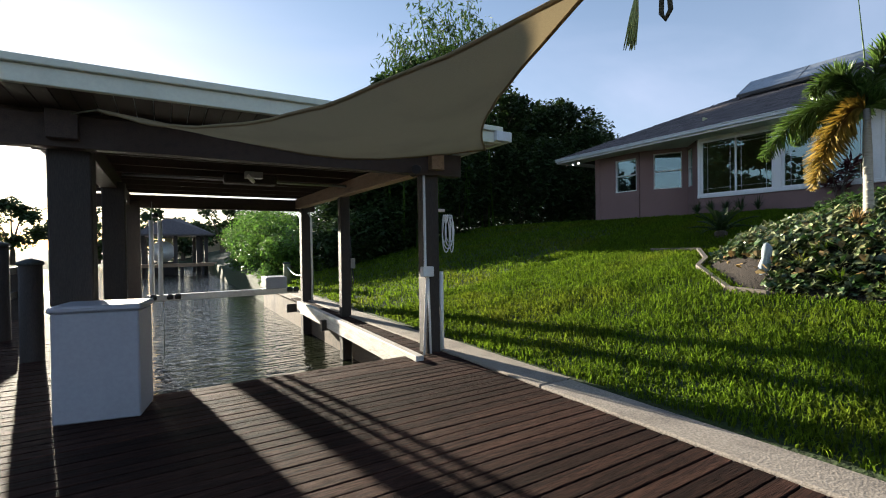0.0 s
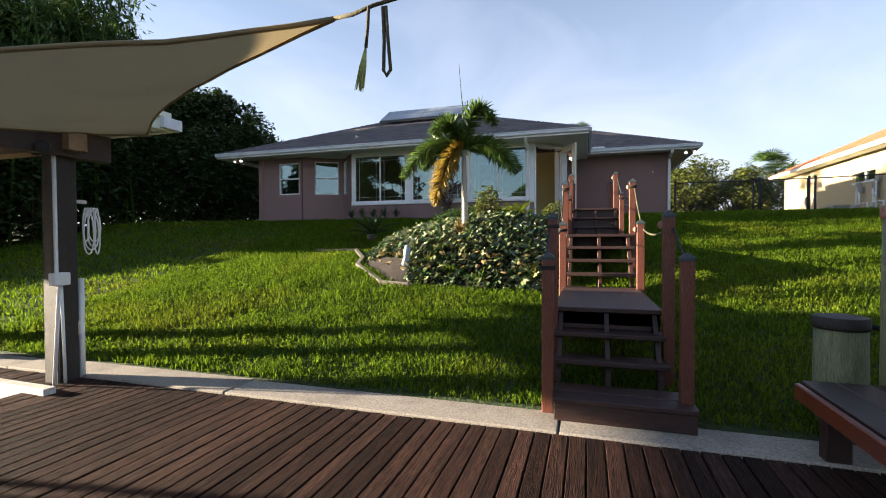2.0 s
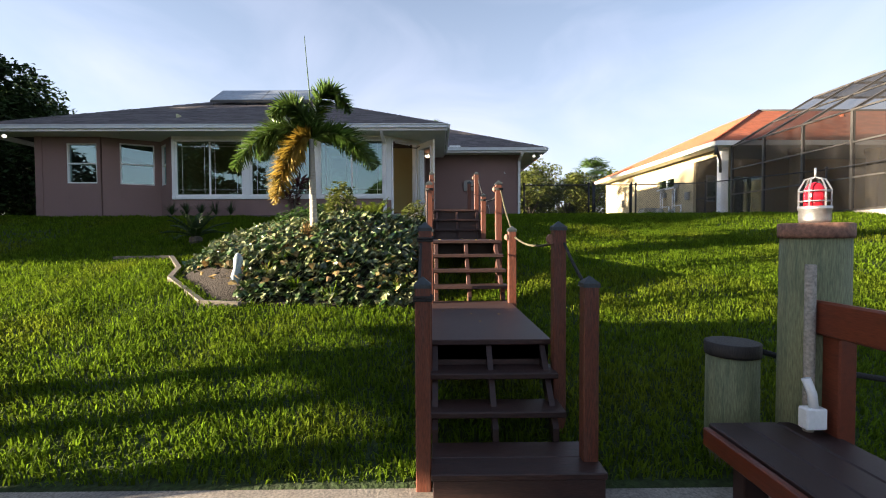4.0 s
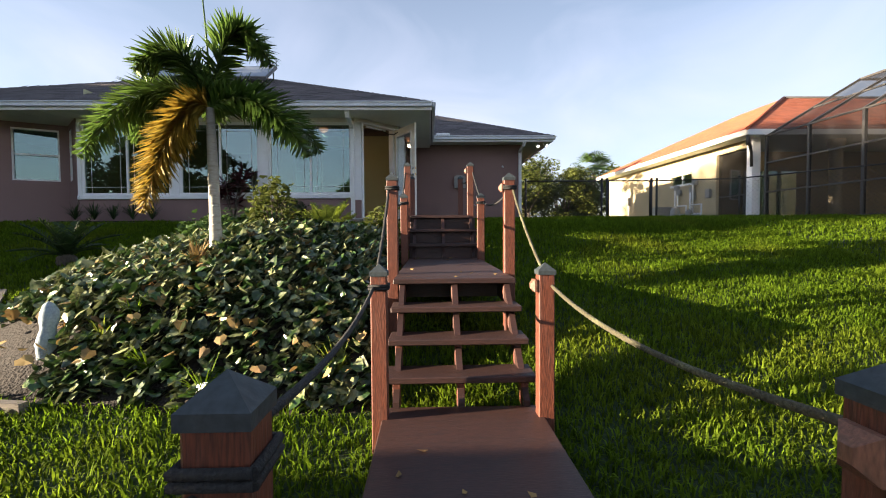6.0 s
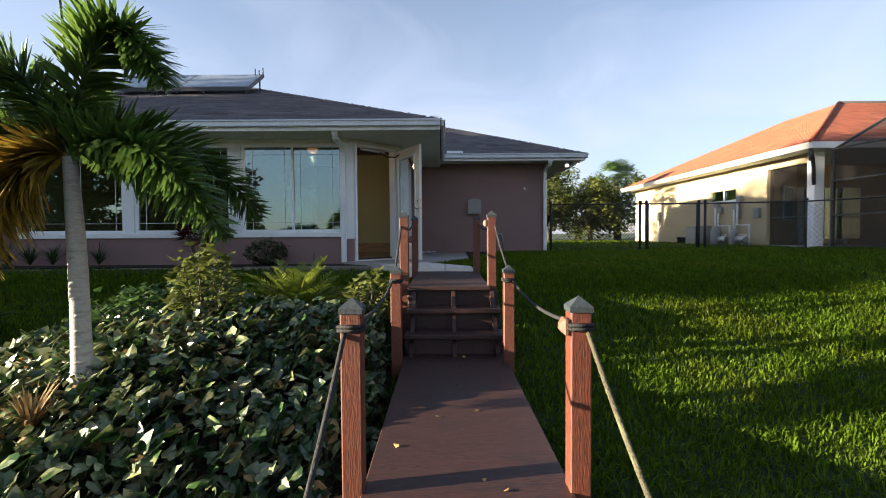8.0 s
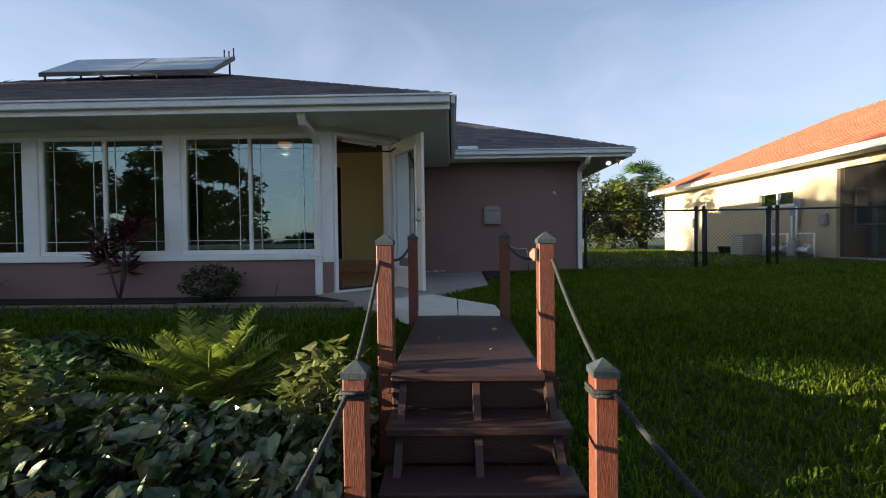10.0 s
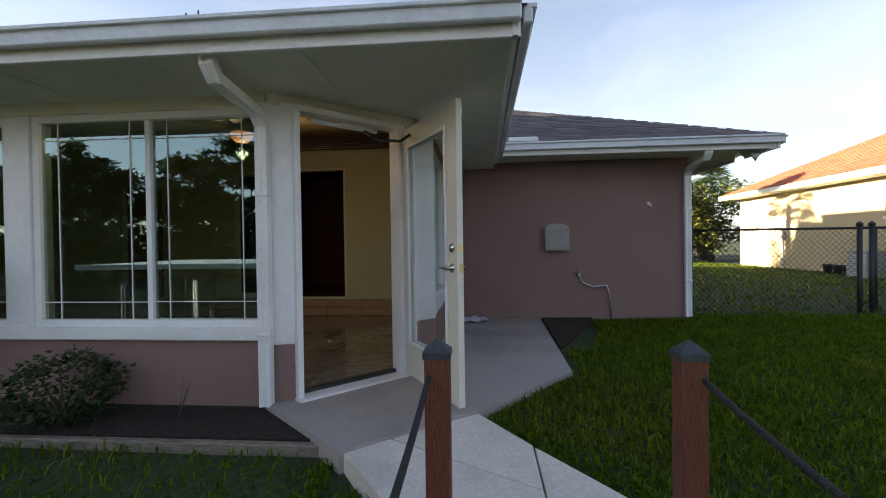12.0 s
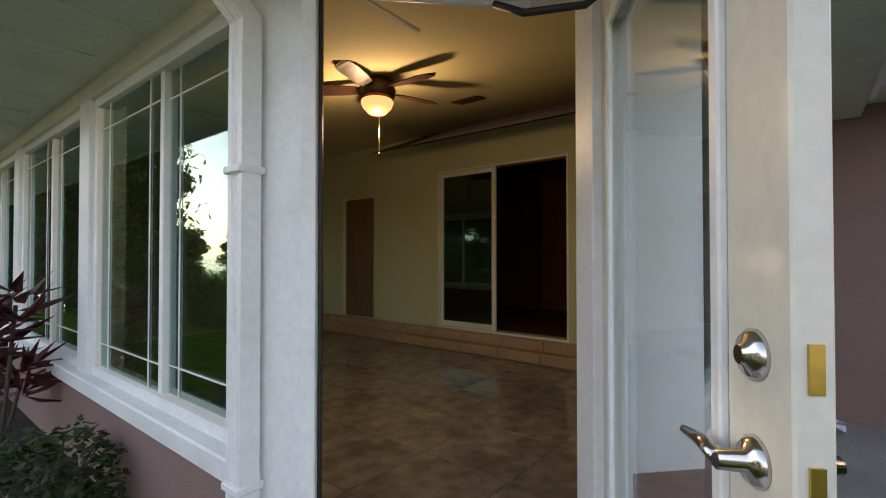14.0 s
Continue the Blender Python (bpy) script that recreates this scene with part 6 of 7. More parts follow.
fence = thing("chain_link_fence", (16, -6, NZ), "black chain-link fence with a gate across the lawn", "fence")
fence_line = ((15.80, -2.72), (15.80, -5.15), (15.80, -5.32), (15.80, -6.75), (15.80, -6.92), (15.2, -9.2), (12.0, -10.9), (7.0, -10.95))
FT = 3.50
for k, (x, y) in enumerate(fence_line):
    tube("fence_post", [(x, y, NZ - 0.4), (x, y, FT + 0.03)], 0.035 if k < 5 else 0.025, BLACK, fence)
    turned("post_cap", (x, y, FT + 0.03), [(0.045, -0.02), (0.045, 0.02), (0.01, 0.05)], BLACK, fence, sides=10)
for a, b in zip(fence_line, fence_line[1:]):
    tube("top_rail", [(*a, FT - 0.02), (*b, FT - 0.02)], 0.02, BLACK, fence, sides=6)
    if math.hypot(a[0] - b[0], a[1] - b[1]) > 0.3:
        link_panel("fence_net", a, b, NZ - 0.1, FT - 0.02, fence, 0.085 if a[0] > 15 and a[1] > -8 else 0.13)
for y in (-5.32, -6.75):
    tube("gate_stile", [(15.80, y + (0.05 if y < -6 else -0.05), NZ + 0.02), (15.80, y + (0.05 if y < -6 else -0.05), FT)], 0.022, BLACK, fence)


# ---- plants ----
rng = np.random.default_rng(11)


def inside_walk(x, y):
    """Where no grass grows: stairs, paving, beds and houses."""
    on = (x > 1.3) & (x < 1.6) & (np.abs(y) < 0.5)
    on |= (x > 10.0) & (x < 12.6) & (y > -0.25 - (x - 11.5) * 0.1) & (y < 1.3) & (y > 0.5 - (x - 11.5) * 0.85 - 0.05)
    on |= (x > 11.5) & (y > -0.38) & (y < 1.3) & (y > 0.5 - (x - 11.5) * 0.85)
    on |= (x > 11.5) & (y > -1.0 + 0.25 * np.clip(14.5 - x, 0, 3)) & (y < 0.4) & (x > 13.2)
    on |= (x > 11.0) & (y > 1.3) & (y < 8.2)
    on |= (x > 11.5) & (y > 8) & (y < 11.8)
    on |= (x > 15.1) & (y > -2.5) & (y < 12)
    on |= bed_height(x, y) > 0.02
    on |= (x > 17) & (y < -10.9)
    on |= (x < 17.2) & (y < -11.05)
    return on


def bed_height(x, y):
    """Heap of groundcover round the small palm."""
    x, y = np.asarray(x, float), np.asarray(y, float)
    left = np.interp(x, [4.2, 4.6, 5.6, 6.7, 8.6, 9.3], [1.3, 3.5, 4.5, 4.9, 4.4, 2.0])
    front = np.interp(y, [0.6, 1.3, 3.3, 3.6, 6], [4.36, 4.30, 4.50, 4.62, 6.5])
    inside = np.minimum.reduce([smooth(0, 0.8, x - front), smooth(0, 0.7, left - y), smooth(0.0, 0.25, y - 0.70), smooth(0, 0.9, 8.75 - x)])
    return inside


# lawn grass: bent tapering blades, thicker near the walk
def blades(count, x0, x1, y0, y1, tall, wide):
    x, y = rng.uniform(x0, x1, count), rng.uniform(y0, y1, count)
    keep = ~inside_walk(x, y) & (x > 1.47)
    patch = np.array([noise.noise((a * 1.7, b * 1.7, 0)) for a, b in zip(x[keep], y[keep])])
    x, y = x[keep], y[keep]
    n = len(x)
    z = land(x, y) - 0.01
    az = rng.uniform(0, 2 * np.pi, n)
    lean = rng.uniform(0.15, 1.0, n)
    hgt = tall * rng.uniform(0.55, 1.25, n) * (1 + 0.45 * patch)
    wid = wide * rng.uniform(0.7, 1.3, n)
    d = np.stack([np.cos(az), np.sin(az), np.zeros(n)], 1)
    s = np.stack([-np.sin(az), np.cos(az), np.zeros(n)], 1) * wid[:, None]
    p0 = np.stack([x, y, z], 1)
    p1 = p0 + d * (hgt * lean * 0.35)[:, None] + np.array([0, 0, 1]) * (hgt * 0.62)[:, None]
    p2 = p0 + d * (hgt * lean * 1.0)[:, None] + np.array([0, 0, 1]) * (hgt * (1.05 - 0.35 * lean))[:, None]
    v = np.stack([p0 - s * 0.6, p0 + s * 0.6, p1 - s, p1 + s, p2], 1).reshape(-1, 3)
    k = (np.arange(n) * 5)[:, None]
    tris = np.concatenate([k + [0, 1, 3], k + [0, 3, 2], k + [2, 3, 4]], 1).reshape(-1, 3)
    return v, tris


def joined(lists):
    vs, fs, off = [], [], 0
    for v, f in lists:
        vs.append(v)
        fs.append(f + off)
        off += len(v)
    return np.concatenate(vs), np.concatenate(fs)


gv, gf = joined([blades(270000, 1.45, 10.5, -6, 8.5, 0.095, 0.0058), blades(110000, 9.5, 15.5, -6.0, 1.4, 0.075, 0.0060), blades(55000, 1.45, 14, 8.5, 18, 0.10, 0.010),
                 blades(60000, 1.45, 16.0, -11, -5.5, 0.10, 0.009), blades(12000, 9.0, 11.1, 1.2, 12.5, 0.075, 0.006), blades(14000, 15.5, 34, -11, -2.6, 0.08, 0.014)])
lawn = new("lawn_grass", mesh_of("lawn_grass", gv, gf, GRASS))
tagged(lawn, "thick bright green lawn grass on the slope", "grass", kind="stuff")

# the bed: mulch mound, edging, heart-leaved groundcover
bx, by = np.meshgrid(np.arange(4.2, 9.6, 0.15), np.arange(0.6, 6.6, 0.15), indexing="ij")
hb = bed_height(bx, by)
core = np.exp(-(((bx - 6.6) / 1.9) ** 2 + ((by - 2.2) / 1.5) ** 2))
bz = land(bx, by) - 0.05 + 0.07 * (hb > 0.01) + hb * (0.10 + 0.38 * core)
bi, bj = bx.shape
bed = new("garden_bed", mesh_of("garden_bed", np.stack([bx, by, bz], -1).reshape(-1, 3), [(i * bj + j, (i + 1) * bj + j, (i + 1) * bj + j + 1, i * bj + j + 1) for i in range(bi - 1) for j in range(bj - 1)], MULCH, True))
tagged(bed, "raised mulch garden bed around a small palm", "flower bed", kind="structure")


def bed_top(x, y):
    c = math.exp(-(((x - 6.6) / 1.9) ** 2 + ((y - 2.2) / 1.5) ** 2))
    return float(land(x, y)) + 0.02 + float(bed_height(x, y)) * (0.10 + 0.38 * c)


edging = thing("bed_edging", (5.0, 4.0, 0.7), "low weathered timber edging round the garden bed", "edging")
edge_line = [(4.46, 3.05), (4.50, 3.55), (5.45, 4.5), (5.95, 4.65), (6.7, 5.2), (6.7, 6.2)]
for (ax, ay), (cx, cy) in zip(edge_line, edge_line[1:]):
    za, zb = float(land(ax, ay)), float(land(cx, cy))
    bm = bmesh.new()
    d = Vector((cx - ax, cy - ay, zb - za)).normalized()
    s = Vector((-d.y, d.x, 0)).normalized() * 0.035
    for p, z in ((Vector((ax, ay, 0)), za), (Vector((cx, cy, 0)), zb)):
        for o in (-s, s):
            for h in (-0.08, 0.075):
                bm.verts.new((p.x + o.x, p.y + o.y, z + h))
    bm.verts.ensure_lookup_table()
    for f in ((0, 1, 3, 2), (4, 6, 7, 5), (0, 4, 5, 1), (2, 3, 7, 6), (0, 2, 6, 4), (1, 5, 7, 3)):
        bm.faces.new([bm.verts[i] for i in f])
    part("edge_timber", bm, OLDTIMBER, edging)

HEART_V = [(0, 0.06, 0), (0.28, -0.08, 0.05), (0.50, 0.22, 0.07), (0.30, 0.66, 0.02), (0, 1.0, -0.10), (-0.30, 0.66, 0.02), (-0.50, 0.22, 0.07), (-0.28, -0.08, 0.05), (0, 0.45, -0.05)]
HEART_F = [(0, 1, 8), (1, 2, 8), (2, 3, 8), (3, 4, 8), (4, 5, 8), (5, 6, 8), (6, 7, 8), (7, 0, 8)]
n = 17000
px, py = rng.uniform(4.3, 9.3, n), rng.uniform(0.7, 4.6, n)
mask = (bed_height(px, py) > 0.04) & ~((py > 3.2) & (px < 5.0 + 0.5 * (py - 3.0)))
px, py = px[mask], py[mask]
n = len(px)
hgt = rng.uniform(0.02, 0.24, n) * (0.35 + 0.65 * bed_height(px, py))
pz = np.array([bed_top(a, b) for a, b in zip(px, py)]) + hgt
fr = turns(rng, n, (-0.9, 1.35))
# two in five leaves turn their faces to the low light
lit = rng.uniform(size=n) < 0.4
face = np.stack([rng.normal(-0.35, 0.35, n), rng.normal(0.75, 0.3, n), rng.normal(0.75, 0.25, n)], 1)
face /= np.linalg.norm(face, axis=1)[:, None]
tip = np.cross(face, rng.normal(size=(n, 3)))
tip /= np.linalg.norm(tip, axis=1)[:, None]
fr[lit] = np.stack([np.cross(tip, face), tip, face], 2)[lit]
v, f = scatter(HEART_V, HEART_F, np.stack([px, py, pz], 1), fr, rng.uniform(0.045, 0.12, n))
tagged(new("groundcover", mesh_of("groundcover", v, f, IVY)), "dense heart-leaved green groundcover filling the garden bed", "groundcover", kind="stuff")
n = 300
px, py = rng.uniform(4.4, 7.6, n), rng.uniform(0.8, 4.2, n)
mask = bed_height(px, py) > 0.1
px, py = px[mask], py[mask]
v, f = scatter(HEART_V, HEART_F, np.stack([px, py, [bed_top(a, b) + 0.2 for a, b in zip(px, py)]], 1), turns(rng, len(px), (0.2, 1.2)), rng.uniform(0.05, 0.12, len(px)))
tagged(new("withered_leaves", mesh_of("withered_leaves", v, f, DRY)), "withered tan leaves among the groundcover", "leaves", kind="stuff")


def strap_tuft(name, x, y, z, count, length, width, mat, label, category, spread=0.8, up=0.9):
    """A tuft of arching strap leaves."""
    ob = thing(name, (x, y, z), label, category)
    vs, fs = [], []
    for k in range(count):
        a = rng.uniform(0, 2 * np.pi)
        ln = length * rng.uniform(0.6, 1.1)
        out, rise = spread * rng.uniform(0.3, 1.0), up * rng.uniform(0.7, 1.1)
        d, s = np.array([math.cos(a), math.sin(a), 0]), np.array([-math.sin(a), math.cos(a), 0])
        b = len(vs)
        for i in range(5):
            t = i / 4
            p = np.array([x, y, z]) + d * (ln * out * t) + np.array([0, 0, ln * (rise * t - 0.75 * out * t * t)])
            w = width * (1 - t) ** 0.6 * (0.5 + t if t < 0.5 else 1)
            vs += [p - s * w, p + s * w]
        fs += [(b + 2 * i, b + 2 * i + 1, b + 2 * i + 3, b + 2 * i + 2) for i in range(4)]
    hang("leaves", mesh_of("leaves", vs, fs, mat), (0, 0, 0), ob).location = -Vector((x, y, z))
    return ob


for x, y, m in ((4.7, 1.0, SAGO), (4.55, 1.9, GRASS), (5.0, 2.9, SAGO), (5.15, 2.75, GRASS), (4.75, 2.4, GRASS)):
    strap_tuft("strap_grass", x, y, bed_top(x, y), 40, 0.42, 0.008, m, "tuft of arching yellow-green strap leaves in the bed", "plant")
strap_tuft("dry_tuft", 5.9, 2.6, bed_top(5.9, 2.6) + 0.1, 60, 0.38, 0.012, DRY, "tuft of dry tan stems below the palm", "plant", 0.7, 1.0)
strap_tuft("dry_tuft", 5.2, 3.3, bed_top(5.2, 3.3), 40, 0.3, 0.016, DRY, "tuft of brown fallen leaves beside the statue", "plant", 1.0, 0.6)
for x, y in ((1.75, 0.35), (1.8, -0.1), (2.6, 0.2), (2.9, -0.2), (4.5, 0.2), (4.55, -0.15)):
    strap_tuft("stray_grass", x, y, float(land(x, y)), 9, 0.34, 0.006, GRASS, "long stray grass blades below the stairs", "grass", 0.9, 0.9)
for y in (6.2, 6.6, 7.0, 7.4, 7.8):
    strap_tuft("border_grass", 11.25, y, HOUSE_Z, 60, 0.55, 0.010, DARKLEAF, "dark tufted border grass under the window", "plant", 0.7, 1.0)


def frond(base, az, length, lift, droop, pairs, leaf_len, leaf_w, rows=1, vee=0.5, curl=0.18):
    """Rachis points and leaflets of a feather frond: rows > 1 gives a bushy foxtail."""
    d = np.array([math.cos(az), math.sin(az), 0])
    s = np.array([-math.sin(az), math.cos(az), 0])
    pts = []
    for i in range(pairs + 1):
        t = i / pairs
        pts.append(np.array(base) + d * length * (t * math.cos(lift) + 0.10 * t * t) + np.array([0, 0, length * (t * math.sin(lift) - droop * t * t)]))
    vs, fs = [], []
    for i in range(2, pairs + 1):
        t = i / pairs
        tan = pts[i] - pts[i - 1]
        tan = tan / np.linalg.norm(tan)
        up = np.cross(tan, s)
        up = up if up[2] > 0 else -up
        ll = leaf_len * (math.sin(math.pi * min(1, 0.18 + 0.82 * t)) ** 0.5 * 0.85 + 0.15)
        for r in range(rows):
            for sd in (-1, 1):
                ang = vee if rows == 1 else rng.uniform(-1.3, 1.3)
                out = s * sd * math.cos(ang) + up * math.sin(ang)
                ldir = out * 0.85 + tan * (0.55 + rng.uniform(-0.15, 0.15))
                ldir = ldir / np.linalg.norm(ldir)
                wdir = np.cross(ldir, up)
                wdir = wdir / (np.linalg.norm(wdir) + 1e-9)
                l2 = ll * rng.uniform(0.8, 1.1)
                p = pts[i] + tan * rng.uniform(-0.01, 0.01)
                m1 = p + ldir * l2 * 0.5 + np.array([0, 0, -0.05 * l2])
                e = p + ldir * l2 + np.array([0, 0, -curl * l2])
                b = len(vs)
                vs += [p - wdir * leaf_w * 0.5, p + wdir * leaf_w * 0.5, m1 - wdir * leaf_w, m1 + wdir * leaf_w, e - wdir * leaf_w * 0.15, e + wdir * leaf_w * 0.15]
                fs += [(b, b + 1, b + 3, b + 2), (b + 2, b + 3, b + 5, b + 4)]
    return pts, vs, fs


def feather_palm(name, x, y, z, label, category, trunk, trunk_r, fronds, mat, pairs, leaf_len, leaf_w, rows, rach=0.012):
    ob = thing(name, (x, y, z), label, category)
    top = Vector((x, y, z + trunk))
    if trunk > 0.3:
        pts = [(x + 0.05 * math.sin(3 * k / 8), y + 0.03 * math.sin(2 * k / 8), z - 0.1 + (trunk + 0.1) * k / 8) for k in range(9)]
        rs = [trunk_r * (1.35 - 0.35 * min(1, k / 4)) if k < 6 else trunk_r * (0.95 - 0.12 * (k - 6)) for k in range(9)]
        tube("trunk", pts, rs, PALMTRUNK, ob, "smooth pale grey ringed trunk", 14)
        for k in range(9):
            zz = z + 0.08 + k * 0.1
            turned("trunk_ring", (pts[1][0] - 0.005, pts[1][1], zz), [(trunk_r * 1.30 - 0.012 * k * 0.5, 0), (trunk_r * 1.33 - 0.012 * k * 0.5, 0.006), (trunk_r * 1.30 - 0.012 * k * 0.5, 0.012)], PALMTRUNK, ob, sides=14)
        top = Vector(pts[-1])
    else:
        turned("trunk", (x, y, z - 0.05), [(0.10, 0), (0.13, 0.06), (0.12, trunk + 0.05), (0.05, trunk + 0.1)], BARK, ob)
    for az, ln, lift, droop, m in fronds:
        pts, vs, fs = frond(top, az, ln, lift, droop, pairs, leaf_len, leaf_w, rows)
        tube("rachis", [tuple(p) for p in pts[::max(1, pairs // 8)]], rach, m, ob, sides=5)
        tagged(hang("frond", mesh_of("frond", np.array(vs) - np.array([x, y, z]), fs, m), (x, y, z), ob), kind="stuff")
    return ob


feather_palm("foxtail_palm", 6.22, 2.56, 1.30, "young foxtail palm with bushy fronds and a pale trunk", "palm", 1.90, 0.055,
             [(radians(-92), 2.6, 1.42, 0.82, PALMLEAF), (radians(122), 1.75, 1.30, 0.80, PALMLEAF), (radians(96), 1.53, 0.78, 1.03, PALMLEAF), (radians(72), 1.45, 0.92, 0.98, PALMLEAF),
              (radians(-97), 1.15, 0.62, 1.02, PALMLEAF), (radians(-65), 1.35, 0.75, 0.95, PALMLEAF), (radians(132), 0.66, 0.55, 2.15, OLDFROND), (radians(118), 0.60, 0.35, 1.95, OLDFROND), (radians(20), 1.5, 1.1, 0.85, PALMLEAF)],
             PALMLEAF, 46, 0.31, 0.015, 7)
spear = thing("palm_spear", (6.25, 2.56, 3.2), "thin unopened spear leaf above the palm", "palm leaf")
tube("spear", [(6.25, 2.58, 3.2), (6.25, 2.62, 4.0), (6.25, 2.69, 4.9)], [0.014, 0.009, 0.004], PALMLEAF, spear, sides=6)


def sago(x, y, z, size, mat, count, label):
    fr = []
    for k in range(count):
        ring = k / count
        fr.append((2.4 * k, size * rng.uniform(0.85, 1.1), 1.32 - 1.0 * ring, 0.20 + 0.22 * ring, mat))
    return feather_palm("sago_palm", x, y, z, label, "palm", 0.16, 0.1, fr, mat, 34, 0.19 * size, 0.0075, 1, 0.009)


sago(8.68, 1.95, 1.58, 0.86, SAGO, 46, "sunlit yellow-green sago palm beside the stairs")
sago(7.9, 5.4, 1.42, 0.75, DARKLEAF, 18, "dark green sago palm in the mulch bed")


def shrub(name, x, y, z, r, h, count, leaf, mat, label, category="shrub", stems=6):
    ob = thing(name, (x, y, z), label, category)
    for k in range(stems):
        a = k * 2.4
        bm = bmesh.new()
        add_tube(bm, [(x, y, z - 0.05), (x + math.cos(a) * r * 0.3, y + math.sin(a) * r * 0.3, z + h * 0.4), (x + math.cos(a) * r * 0.6, y + math.sin(a) * r * 0.6, z + h * 0.8)], [0.015, 0.01, 0.005], 5)
        part("stem", bm, BARK, ob)
    u = rng.normal(size=(count, 3))
    u /= np.linalg.norm(u, axis=1)[:, None]
    u *= rng.uniform(0.45, 1.0, count)[:, None] ** 0.5
    lump = 1 + 0.3 * np.array([noise.noise(tuple(w * 2.3)) for w in u])
    pts = np.stack([x + u[:, 0] * r * lump, y + u[:, 1] * r * lump, z + h * 0.52 + u[:, 2] * h * 0.5 * lump], 1)
    v, f = scatter(LEAF_V, LEAF_F, pts, turns(rng, count, (-0.6, 0.9)), leaf * rng.uniform(0.6, 1.2, count))
    hang("foliage", mesh_of("foliage", v - np.array([x, y, z]), f, mat), (x, y, z), ob)
    return ob


shrub("croton_shrub", 7.4, 2.35, 1.5, 0.30, 1.15, 800, 0.10, YARDLEAF, "upright yellow-green shrub behind the palm")
shrub("bed_shrub", 8.1, 2.75, 1.55, 0.45, 0.75, 900, 0.10, LEAF, "leafy green shrub in the bed")
shrub("bed_shrub", 8.15, 1.0, 1.55, 0.26, 0.75, 420, 0.11, YARDLEAF, "pale leafy sprigs beside the stairs")
shrub("bed_shrub", 7.7, 3.2, 1.5, 0.5, 0.7, 900, 0.11, LEAF, "low leafy green shrub in the bed")
shrub("bed_shrub", 9.3, 3.5, 1.7, 0.5, 0.45, 700, 0.11, LEAF, "low leafy green shrub in the bed")
shrub("window_bush", 11.28, 3.3, 2.15, 0.36, 0.48, 1500, 0.05, DARKLEAF, "small round dark bush below the window")
ti = thing("ti_plant", (11.32, 4.55, HOUSE_Z), "dark red-leaved ti plant below the window", "plant")
for k in range(5):
    a = k * 1.3
    sx, sy, hh = 11.3 + 0.12 * math.cos(a), 4.5 + 0.22 * math.sin(a), 0.45 + 0.12 * k
    tube("cane", [(11.32, 4.52, HOUSE_Z - 0.05), (sx, sy, HOUSE_Z + hh)], 0.011, BARK, ti, sides=6)
    m = 26
    fr = turns(rng, m, (-0.9, 0.5))
    v, f = scatter(LEAF_V, LEAF_F, np.stack([np.full(m, sx), np.full(m, sy), HOUSE_Z + hh + rng.uniform(-0.12, 0.10, m)], 1), fr, np.stack([rng.uniform(0.08, 0.11, m), rng.uniform(0.26, 0.38, m), rng.uniform(0.2, 0.3, m)], 1))
    hang("leaf_head", mesh_of("leaf_head", v - np.array([11.32, 4.55, HOUSE_Z]), f, TILEAF), (11.32, 4.55, HOUSE_Z), ti)
strap_tuft("bed_sprig", 11.3, 2.5, HOUSE_Z, 4, 0.4, 0.006, BARK, "few bare stalks in the mulch bed", "plant", 0.4, 1.0)

# statue, stone and border things in the bed
statue = thing("garden_statue", (4.98, 3.3, 0.80), "small weathered pale blue garden statue in the mulch", "statue")
bm = bmesh.new()
prof = [(0.0, 0.11), (0.10, 0.11), (0.11, 0.085), (0.17, 0.08), (0.24, 0.10), (0.30, 0.085), (0.35, 0.07), (0.42, 0.09), (0.47, 0.085), (0.52, 0.05), (0.54, 0.01)]
rings = []
for hh, r in [(h * 1.1, w * 0.78) for h, w in prof]:
    rings.append([bm.verts.new((4.98 + math.cos(t) * r * (1 + 0.12 * noise.noise((math.cos(t) * 2, math.sin(t) * 2, hh * 7))), 3.3 + 0.02 * math.sin(hh * 9) + math.sin(t) * r * 0.9, 0.78 + hh)) for t in [2 * math.pi * k / 18 for k in range(18)]])
for a, b in zip(rings, rings[1:]):
    for k in range(18):
        bm.faces.new((a[k], a[(k + 1) % 18], b[(k + 1) % 18], b[k])).smooth = True
bm.faces.new(rings[-1])
part("figure", bm, STATUE, statue)


